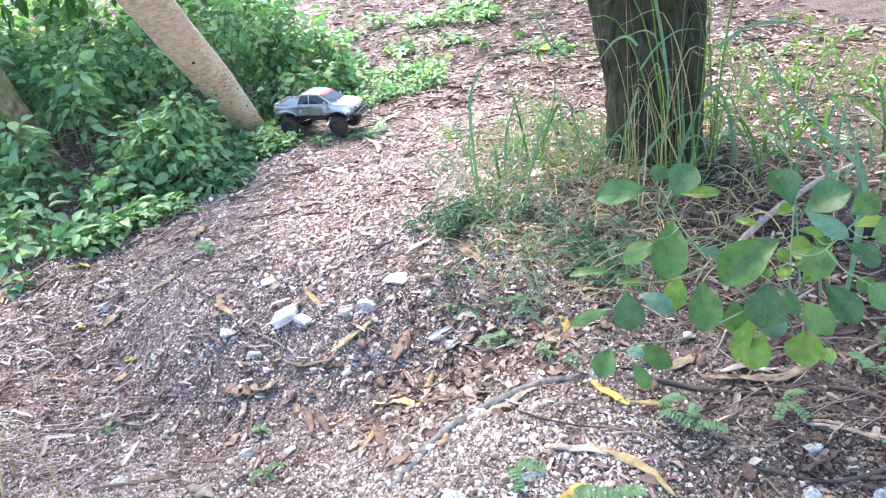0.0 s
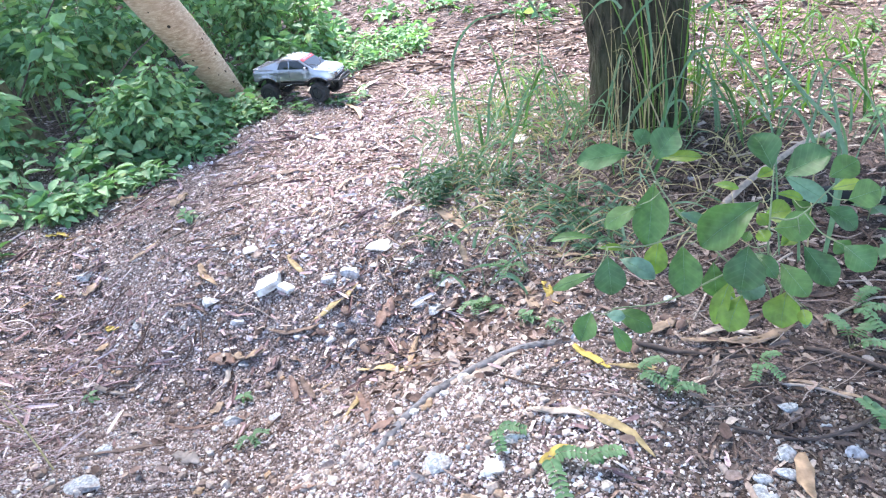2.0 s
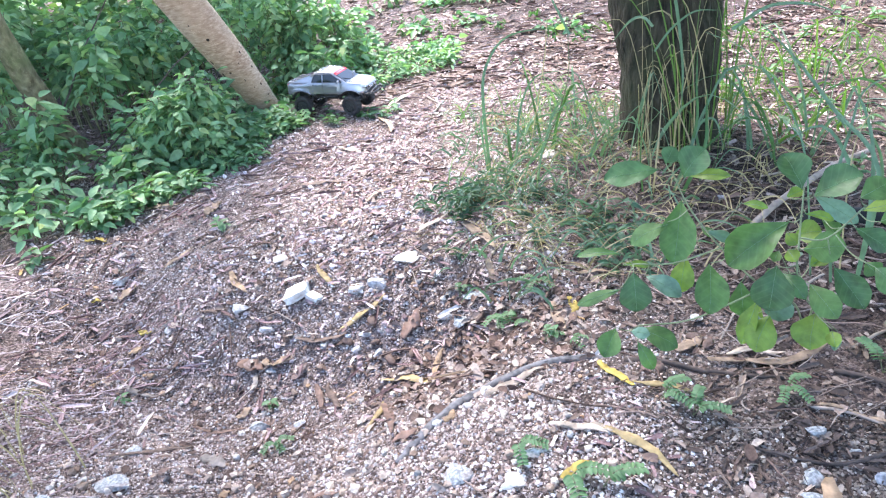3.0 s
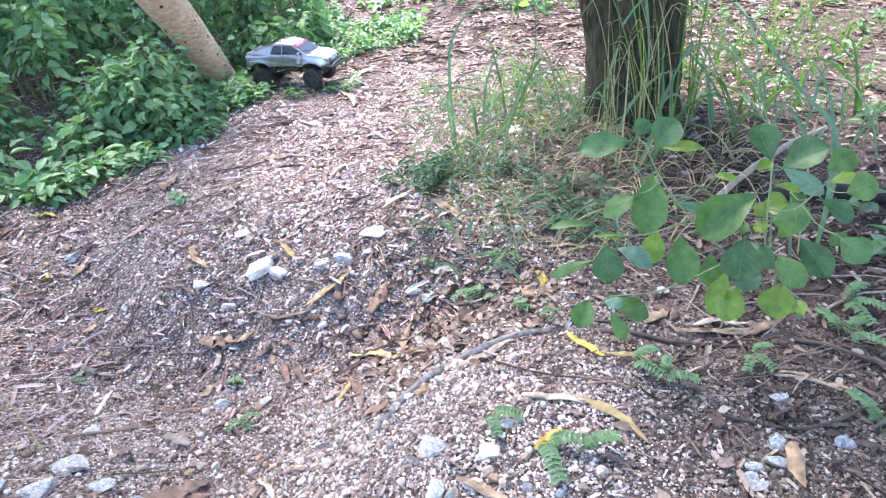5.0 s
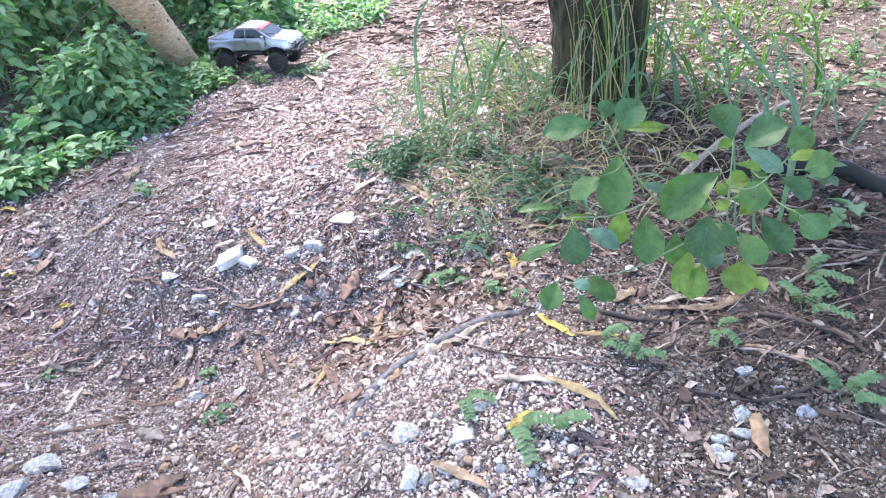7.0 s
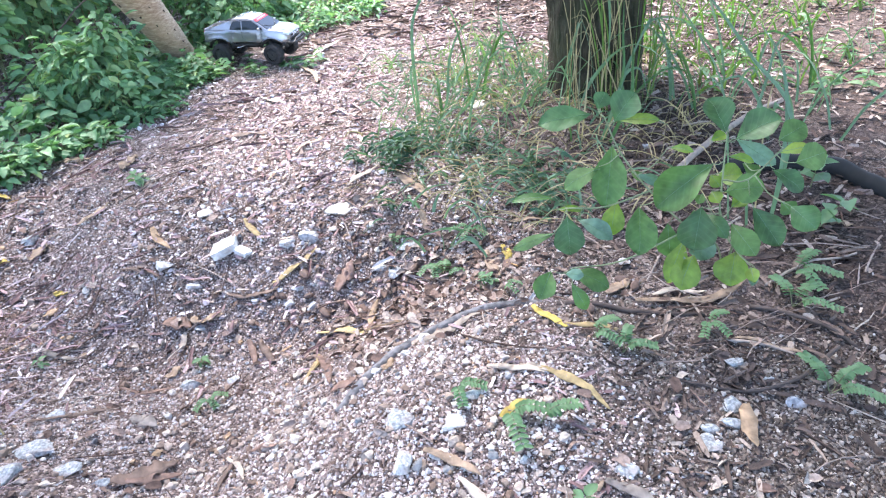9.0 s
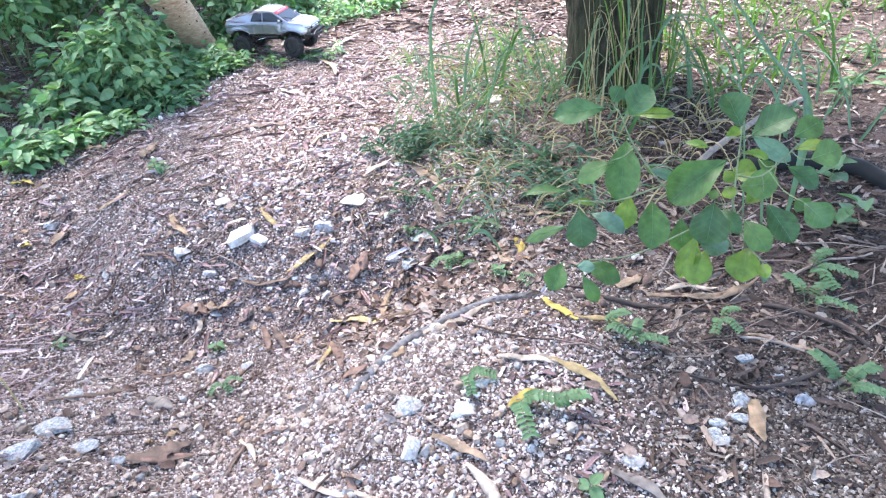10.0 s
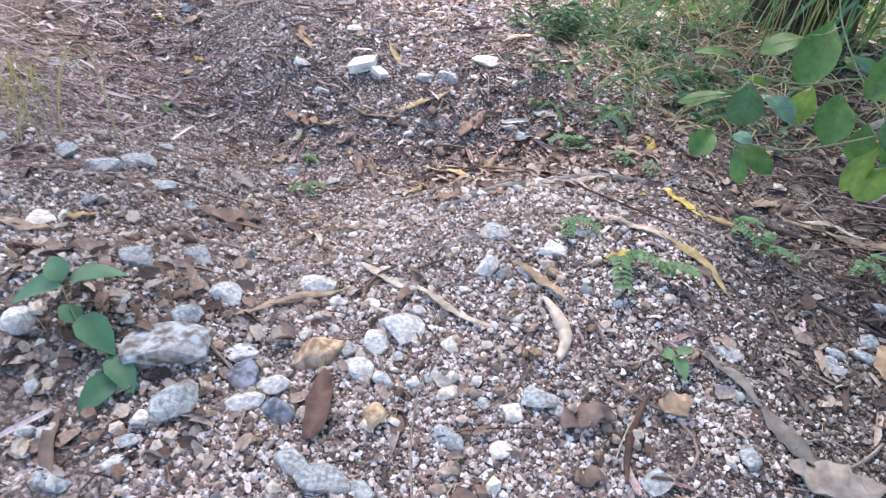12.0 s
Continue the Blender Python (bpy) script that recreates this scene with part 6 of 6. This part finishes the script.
def toy_truck(m):
    t = thing("toy_truck", m, "silver-grey model pickup truck with big black tyres on the soil", "toy truck")
    wb = 0.162
    part("body", body_shell(wb), PAINT, t, "silver-grey metallic body shell")
    part("cab", cab_shell(), PAINT, t, "silver cab with dark windows")
    for side in (-1, 1):
        for outline in (((-0.088, 0.204), (-0.017, 0.204), (-0.017, 0.255), (-0.058, 0.255), (-0.07, 0.247)), ((-0.009, 0.204), (0.112, 0.204), (0.107, 0.214), (0.052, 0.254), (0.045, 0.256), (-0.009, 0.256))):
            n = len(outline)
            v = [(x, side * (cab_width(z) + d), z) for d in (0.0016, -0.004) for x, z in outline]
            f = [tuple(range(n)), tuple(range(2 * n - 1, n - 1, -1))] + [(k, (k + 1) % n, n + (k + 1) % n, n + k) for k in range(n)]
            part("side_window", (v, f), GLASS, t, "dark tinted side window", False)
            rim = [(x, side * (cab_width(z) + 0.0016), z) for x, z in outline + outline[:1]]
            part("window_trim", tube(rim, [0.0012] * (n + 1), 5, False), BLACK, t)
        for x in (-0.06, 0.02):
            part("door_handle", boxy((0.02, 0.005, 0.005), (x, side * 0.1005, 0.186), 0.001), PAINT, t)
        for x in (-0.013, 0.105, -0.078):
            part("panel_gap", tube([(x, side * 0.0985, 0.197), (x, side * 0.1, 0.175), (x, side * 0.1, 0.15), (x, side * 0.0972, 0.128)], [0.0011] * 4, 4, False), BLACK, t)
        part("mirror", boxy((0.014, 0.024, 0.019), (0.1, side * 0.11, 0.212), 0.004, (0.8, 0.9)), PAINT, t)
        part("sill_rail", tube([(-0.085, side * 0.09, 0.116), (-0.07, side * 0.1, 0.11), (0.07, side * 0.1, 0.11), (0.085, side * 0.09, 0.116)], [0.0045] * 4, 8), BLACK, t, "black tube side step")
        part("taillight", boxy((0.008, 0.02, 0.044), (-0.248, side * 0.086, 0.174), 0.002), RED, t, "red tail lamp")
        lamp = part("headlight", boxy((0.04, 0.042, 0.018), (0.242, side * 0.064, 0.172), 0.006, (0.7, 0.85), pose(0, 0, 0, 0, 22, -side * 24), -0.006), LAMP, t, "clear swept-back headlamp")
        part("lamp_surround", boxy((0.03, 0.034, 0.005), (0.25, side * 0.066, 0.163), 0.002, (1, 1), pose(0, 0, 0, 0, 22, -side * 24)), BLACK, lamp)
        for cx in (-wb, wb):
            line = [(cx - 0.086 * math.cos(a), side * 0.1035, 0.066 + 0.086 * math.sin(a)) for a in np.linspace(0.75, math.pi - 0.75, 11)]
            part("arch_flare", tube(line, [0.0045] * 11, 6), PAINT, t)
            line = [(cx - 0.083 * math.cos(a), side * 0.08, 0.066 + 0.083 * math.sin(a)) for a in np.linspace(0.3, math.pi - 0.3, 9)]
            part("wheel_well", tube(line, [0.012] * 9, 6), BLACK, t)
    nx, nz = 0.57, 0.82
    glass = [(0.064, 0.2555), (0.138, 0.2045)]
    part("windscreen", slab([(x + nx * d, z + nz * d) for d, ends in ((0.0035, glass), (-0.002, glass[::-1])) for x, z in ends], 0.086, 0, 0.069, 0.2, 0.262), GLASS, t, "dark reflecting windscreen", False)
    strip = [(0.06, 0.2585), (0.079, 0.2455)]
    banner = part("banner", slab([(x + nx * d, z + nz * d) for d, ends in ((0.0052, strip), (0.0, strip[::-1])) for x, z in ends], 0.0745, 0, 0.0695, 0.244, 0.262), RED, t, "red windscreen banner with white bars", False)
    for k in range(7):
        part("print_bar", boxy((0.008, 0.006, 0.0012), (0.0727, -0.045 + 0.015 * k, 0.2568), 0, (1, 1), pose(0, 0, 0, 0, 34)), WHITE, banner)
    part("rear_window", slab([(-0.119, 0.206), (-0.1, 0.242), (-0.094, 0.239), (-0.112, 0.203)], 0.074, 0, 0.064, 0.2, 0.25), GLASS, t, "", False)
    part("bed_cover", boxy((0.118, 0.15, 0.006), (-0.184, 0, 0.2055), 0.002), plain("grey_bed_liner", (0.16, 0.16, 0.18), 0.6), t, "grey bed cover set between silver rails")
    for side in (-1, 1):
        part("bed_rail", boxy((0.135, 0.013, 0.01), (-0.182, side * 0.086, 0.204), 0.004), PAINT, t)
    part("tailgate_bar", boxy((0.013, 0.18, 0.013), (-0.246, 0, 0.203), 0.004), PAINT, t)
    part("rear_bumper", boxy((0.018, 0.17, 0.018), (-0.258, 0, 0.134), 0.005), CHROME, t, "bright rear bumper")
    part("number_plate", boxy((0.004, 0.05, 0.016), (-0.2525, 0, 0.165), 0.001), BLACK, t)
    grille = part("grille", boxy((0.012, 0.082, 0.018), (0.26, 0, 0.157), 0.003), BLACK, t, "black grille with bright bars")
    for z in (0.152, 0.158, 0.164):
        part("grille_bar", boxy((0.004, 0.08, 0.003), (0.267, 0, z), 0.001), CHROME, grille)
    part("lower_grille", boxy((0.01, 0.12, 0.014), (0.26, 0, 0.135), 0.003), BLACK, t)
    part("front_bumper", boxy((0.022, 0.19, 0.016), (0.266, 0, 0.118), 0.006), BLACK, t, "black tube front bumper")
    part("bumper_bar", tube([(0.262, -0.112, 0.13), (0.292, -0.075, 0.12), (0.297, 0.0, 0.118), (0.292, 0.075, 0.12), (0.262, 0.112, 0.13)], [0.005] * 5, 8), BLACK, t)
    for k in range(6):
        part("roof_ridge", boxy((0.07, 0.004, 0.003), (-0.012, -0.05 + 0.02 * k, 0.2755), 0.001), CHROME, t)
    for k in range(5):
        part("bed_ridge", boxy((0.105, 0.009, 0.005), (-0.184, -0.056 + 0.028 * k, 0.2105), 0.001), PAINT, t)
    for side in (-1, 1):
        part("hood_crease", tube([(0.15, side * 0.05, 0.2015), (0.2, side * 0.046, 0.1965), (0.235, side * 0.042, 0.1885)], [0.0022] * 3, 6), PAINT, t)
        sail = [(-0.242, 0.202), (-0.09, 0.202), (-0.08, 0.256), (-0.112, 0.244)]
        v = [(x, side * (w - 0.017 * (z - 0.202) / 0.054), z) for w in (0.0935, 0.085) for x, z in sail]
        part("sail_panel", (v, [(0, 1, 2, 3), (7, 6, 5, 4), (0, 4, 5, 1), (1, 5, 6, 2), (2, 6, 7, 3), (3, 7, 4, 0)]), PAINT, t, "sloping silver panel behind the cab", False)
        part("wiper", tube([(0.143, side * 0.012, 0.2045), (0.13, side * 0.045, 0.2155), (0.114, side * 0.066, 0.227)], [0.0015] * 3, 5), BLACK, t)
        part("bull_bar", tube([(0.264, side * 0.096, 0.108), (0.292, side * 0.085, 0.122), (0.292, side * 0.05, 0.14), (0.292, 0, 0.144)], [0.004] * 4, 8), BLACK, t)
    part("chassis", boxy((0.44, 0.065, 0.03), (0, 0, 0.108), 0.004), BLACK, t, "black chassis frame")
    part("floor_pan", boxy((0.14, 0.17, 0.006), (0, 0, 0.126), 0.002), BLACK, t)
    part("gearbox", boxy((0.09, 0.07, 0.04), (0, 0, 0.095), 0.008), BLACK, t)
    for x in (-wb, wb):
        part("axle", tube([(x, -0.09, 0.062), (x, -0.03, 0.062), (x, 0.03, 0.062), (x, 0.09, 0.062)], [0.01, 0.013, 0.013, 0.01], 10), BLACK, t)
        for side in (-1, 1):
            part("shock_absorber", tube([(x * 0.92, side * 0.06, 0.066), (x * 0.75, side * 0.062, 0.14)], [0.008, 0.008], 8), BLACK, t)
            part("link_rod", tube([(x, side * 0.045, 0.056), (x * 0.25, side * 0.03, 0.088)], [0.0035, 0.0035], 6), CHROME, t)
            wheel(t, x, side * 0.1, -10 if x > 0 else 0)
    part("steering_rod", tube([(wb + 0.02, -0.08, 0.068), (wb + 0.02, 0.08, 0.068)], [0.003, 0.003], 6), CHROME, t)
    part("aerial", tube([(-0.03, 0.06, 0.268), (-0.045, 0.062, 0.31)], [0.001, 0.001], 4), BLACK, t)
    for ob in t.children_recursive:  # the shell sits low over the axles
        for v in ob.data.vertices:
            if v.co.z > 0.117:
                v.co.z = 0.117 + 0.87 * (v.co.z - 0.117)
    return t


TRUCK_X, TRUCK_Y = -0.575, 4.01
toy_truck(pose(TRUCK_X, TRUCK_Y, ground_z(TRUCK_X, TRUCK_Y) + 0.01, 0, 1.6, -20))



# ---- small plants ----
def sprig(x, y, reach, turn, pairs, leaflet, seed_, rise=0.06, label="small feathery green seedling on the gravel", fronds=2):
    """A seedling with feathered leaves: pairs of oval leaflets along arched stalks."""
    r = np.random.default_rng(seed_)
    o = Vector((x, y, ground_z(x, y)))
    t = thing("seedling", Matrix.Translation(o), label, "seedling", "seedlings")
    for k in range(fronds):
        a = turn + (k - (fronds - 1) / 2) * 1.1 + r.normal(0, 0.15)
        dx, dy = math.cos(a), math.sin(a)
        line = curve_points([(0, 0, 0), (0.35 * reach * dx, 0.35 * reach * dy, rise), (reach * dx, reach * dy, 0.7 * rise)], 6)
        stalk = part("stalk", tube(line, list(np.linspace(0.0014, 0.0006, len(line))), 5), STEM, t)
        base, ahead = [], []
        for p in range(pairs):
            u = 0.3 + 0.7 * p / (pairs - 1)
            q = line[int(u * (len(line) - 1))]
            f = u * (len(line) - 1) - int(u * (len(line) - 1))
            if int(u * (len(line) - 1)) + 1 < len(line):
                q = q.lerp(line[int(u * (len(line) - 1)) + 1], f)
            for s in (-1, 1):
                base.append(tuple(q))
                ahead.append((0.35 * dx - s * dy, 0.35 * dy + s * dx, 0.08))
        n = len(base)
        v, fc = many_leaves((base, ahead, np.full(n, 0.85 * leaflet) * r.uniform(0.8, 1.15, n), np.full(n, 0.52 * leaflet), r.normal(0, 0.2, n)), "blunt")
        for m in range(n):
            w = len(v) // n
            part("leaflet", (v[m * w : (m + 1) * w], fc[:10]), WEED, t)


def weed(x, y, high, count, leaf, seed_, slim=0.5, label="small green leafy weed growing in the gravel", material=None):
    r = np.random.default_rng(seed_)
    o = Vector((x, y, ground_z(x, y)))
    t = thing("weed", Matrix.Translation(o), label, "weed", "weeds")
    lean = r.normal(0, 0.3, 2)
    line = curve_points([(0, 0, -0.005), (0.3 * lean[0] * high, 0.3 * lean[1] * high, 0.5 * high), (lean[0] * high, lean[1] * high, high)], 5)
    part("stem", tube(line, list(np.linspace(0.0022, 0.001, len(line))), 5), STEM, t)
    for k in range(count):
        p = line[min(len(line) - 1, 2 + (k * (len(line) - 2)) // count)]
        a = 2.4 * k + r.normal(0, 0.3)
        l = leaf * r.uniform(0.7, 1.2)
        v, f = many_leaves(([tuple(p)], [(math.cos(a), math.sin(a), r.normal(0.1, 0.2))], [l], [slim * l], [r.normal(0, 0.3)]))
        part("leaf", (v, f), material or WEED, t)


def small_plants():
    for n, (x, y, reach, turn, pairs, leaflet, fronds) in enumerate(((0.238, 0.921, 0.1, -0.9, 7, 0.026, 2), (0.297, 0.889, 0.08, 0.1, 6, 0.024, 1), (0.492, 1.141, 0.07, -0.3, 6, 0.022, 2), (0.543, 1.084, 0.07, 0.4, 6, 0.022, 2), (0.778, 1.146, 0.06, -0.9, 6, 0.018, 3), (0.929, 0.899, 0.1, 0.2, 8, 0.024, 3), (0.149, 1.013, 0.06, -0.8, 6, 0.02, 2), (0.283, 1.475, 0.05, 0.6, 5, 0.014, 2), (0.341, 1.423, 0.045, -0.6, 5, 0.014, 2), (0.204, 1.638, 0.07, 1.2, 6, 0.018, 3), (1.02, 1.18, 0.1, 0.4, 7, 0.024, 3), (1.1, 1.3, 0.1, -0.5, 7, 0.026, 3), (0.173, 1.699, 0.06, -1.5, 6, 0.017, 3), (0.315, 1.78, 0.07, -2.0, 6, 0.017, 3), (-0.513, 1.419, 0.05, -1.0, 6, 0.016, 3), (0.06, 1.842, 0.05, 1.0, 5, 0.016, 2))):
        sprig(x, y, reach, turn, int(1.5 * pairs), 0.82 * leaflet, 300 + n, 0.035, fronds=fronds)
    r = random.Random(9)
    for n in range(30):
        x, y = r.gauss(0.12, 0.07), r.gauss(2.3, 0.14)
        weed(x, y, r.uniform(0.05, 0.12), 9, 0.04, 400 + n, 0.35, "dark green bushy weed at the edge of the track", DARK_WEED)
    for n in range(34):
        x = r.uniform(0.2, 0.75)
        weed(x, 2.35 - 0.75 * x + r.uniform(-0.18, 0.3), r.uniform(0.03, 0.09), 7, 0.035, 450 + n, 0.4, "small green weed among matted grass", DARK_WEED)
    for n, (x, y, h, k, l) in enumerate(((0.329, 0.721, 0.035, 4, 0.035), (-0.902, 2.505, 0.04, 7, 0.05), (-0.582, 1.639, 0.03, 6, 0.03), (-1.049, 1.667, 0.03, 5, 0.03), (0.312, 1.483, 0.04, 5, 0.03), (1.3, 1.5, 0.12, 8, 0.06), (1.4, 1.7, 0.12, 8, 0.07))):
        weed(x, y, h, k, l, 500 + n, 0.62)
    for n in range(14):
        weed(r.uniform(-0.62, -0.2), r.uniform(3.75, 3.98), r.uniform(0.03, 0.07), 6, 0.05, 700 + n, 0.5, "small green weed sprouting beside the truck")
    for n in range(40):
        x, y = r.uniform(1.2, 3.2), r.uniform(1.9, 4.6)
        weed(x, y, r.uniform(0.05, 0.14), 8, 0.06, 560 + n, 0.4, "yellow-green weed on littered soil")
    for n in range(30):
        y = r.uniform(2.35, 4.0)
        x = np.interp(y, [2.2, 2.45, 2.9, 3.2, 3.6, 4.1], [-1.95, -1.62, -1.42, -1.22, -0.98, -0.86]) + r.uniform(0.0, 0.12)
        weed(float(x), y, r.uniform(0.03, 0.08), 7, 0.06, 620 + n, 0.55, "small green weed at the foot of the shrubs")


small_plants()


def creeper():
    """A trailing seedling with a few broad leaves spread flat over the stones."""
    x, y = (-0.451, 0.486)
    o = Vector((x, y, ground_z(x, y)))
    t = thing("weed", Matrix.Translation(o), "trailing seedling with broad cool-green leaves over the stones", "weed", "weeds")
    line = curve_points([Vector(p) - o for p in [(-0.451, 0.486, 0.017), (-0.486, 0.51, 0.051), (-0.532, 0.528, 0.082), (-0.572, 0.561, 0.119)]], 5)
    part("stem", tube(line, list(np.linspace(0.002, 0.001, len(line))), 5), STEM, t)
    for n, (a, b, wide_) in enumerate([((-0.571, 0.559, 0.118), (-0.63, 0.541, 0.103), 0.041), ((-0.573, 0.567, 0.121), (-0.597, 0.585, 0.139), 0.028), ((-0.569, 0.57, 0.117), (-0.522, 0.602, 0.126), 0.038), ((-0.538, 0.539, 0.087), (-0.489, 0.516, 0.073), 0.036), ((-0.538, 0.53, 0.084), (-0.556, 0.539, 0.099), 0.028), ((-0.481, 0.51, 0.05), (-0.441, 0.482, 0.045), 0.032), ((-0.466, 0.492, 0.035), (-0.477, 0.444, 0.033), 0.032)]):
        ahead = Vector(b) - Vector(a)
        v, f = many_leaves(([tuple(Vector(a) - o)], [tuple(ahead)], [1.35 * ahead.length], [1.3 * wide_], [0.25 * math.sin(5 * n)]))
        part("leaf", (v, f), COOL_WEED, t)


creeper()


# ---- sticks and roots ----
def stick(points, r0, r1, label, material=None, lift=0.004, name="stick"):
    line = curve_points([(x, y, z) for x, y, z in points], 6)
    line = [Vector((p.x, p.y, ground_z(p.x, p.y) + lift + p.z)) for p in line]
    o = line[0].copy()
    k = len(line)
    v, f = tube([tuple(p - o + Vector((0.4 * r0 * noise.noise(p * 30), 0.4 * r0 * noise.noise(p * 30 + Vector((5, 0, 0))), 0))) for p in line], list(np.linspace(r0, r1, k)), 8)
    ob = mesh_ob(name, v, f, material or TWIG)
    ob.location = o
    tagged(ob, label, name, "fallen sticks")


PALE_WOOD = plain("bleached_wood", (0.38, 0.31, 0.26), 0.85, 0, 0.45, 50)
DARK_ROOT = plain("dark_root_bark", (0.09, 0.065, 0.055), 0.9, 0, 0.5, 50)
stick([(0.92, 1.691, 0.0), (1.05, 1.901, 0.02), (1.33, 2.08, 0.05), (1.6, 2.22, 0.08)], 0.013, 0.009, "pale bare branch lying behind the sapling", PALE_WOOD)
stick([(0.578, 1.008, 0), (0.645, 0.977, 0.004), (0.716, 0.95, 0), (0.798, 0.935, 0.005), (0.899, 0.949, 0.012), (1.03, 1.02, 0.02)], 0.003, 0.005, "dark crooked root running over the soil", DARK_ROOT, 0.003, "root")
stick([(0.919, 1.199, 0), (0.99, 1.145, 0.01), (1.05, 1.09, 0.01), (1.09, 1.03, 0)], 0.006, 0.004, "dark crooked root running over the soil", DARK_ROOT, 0.003, "root")
stick([(0.457, 1.319, 0), (0.546, 1.29, 0.006), (0.656, 1.233, 0.004), (0.798, 1.197, 0)], 0.009, 0.005, "dark weathered root half buried in soil", DARK_ROOT, 0.0, "root")
stick([(1.0, 1.27, 0), (1.14, 1.32, 0.01), (1.3, 1.34, 0.01)], 0.004, 0.003, "pale dry stick on leaf litter", PALE_WOOD)
stick([(0.798, 1.097, 0), (0.869, 1.063, 0.004), (0.944, 1.009, 0)], 0.004, 0.003, "pale dry stick on leaf litter", PALE_WOOD)
stick([(0.9, 1.45, 0), (0.98, 1.5, 0.03), (1.06, 1.52, 0.06)], 0.005, 0.003, "pale dry stick leaning by the sapling", PALE_WOOD)
stick([(-0.961, 2.377, 0), (-0.799, 2.496, 0.004), (-0.614, 2.576, 0.003)], 0.004, 0.002, "thin brown stick on the track")
stick([(-0.495, 2.674, 0), (-0.297, 2.757, 0.004), (-0.099, 2.758, 0.003)], 0.004, 0.002, "thin brown stick on the track")
stick([(-0.35, 4.25, 0), (-0.22, 4.1, 0.006), (-0.2, 3.9, 0.004), (-0.1, 3.75, 0)], 0.006, 0.004, "curved pale root on the track", PALE_WOOD)
stick([(0.0, 4.05, 0), (0.06, 3.85, 0.006), (-0.02, 3.65, 0.003)], 0.006, 0.004, "curved pale root on the track", PALE_WOOD)
stick([(-2.0, 3.3, 0.15), (-1.85, 3.6, 0.5), (-1.7, 4.0, 0.85)], 0.006, 0.003, "thin bare dark branch among the shrubs", DARK_ROOT)
stick([(-1.75, 3.2, 0.1), (-1.5, 3.7, 0.35), (-1.35, 4.2, 0.5)], 0.005, 0.003, "thin bare dark branch among the shrubs", DARK_ROOT)


def seed_pod():
    """A split cream pod with seed bulges."""
    line = [Vector((x, y, ground_z(x, y) + 0.01)) for x, y in POD]
    pts = curve_points(line, 8)
    o = pts[0].copy()
    k = len(pts)
    radii = [0.004 + 0.008 * math.sin(math.pi * n / (k - 1)) * (1 + 0.1 * math.sin(1.3 * n)) for n in range(k)]
    v, f = tube([tuple(p - o) for p in pts], radii, 12)
    ob = mesh_ob("seed_pod", v, f, plain("dry_pod_husk", (0.55, 0.44, 0.36), 0.75, 0, 0.45, 70))
    ob.location = o
    tagged(ob, "curved cream dry seed pod lying on gravel", "seed pod")


POD = [(0.124, 0.81), (0.148, 0.77), (0.162, 0.73), (0.153, 0.68)]
seed_pod()
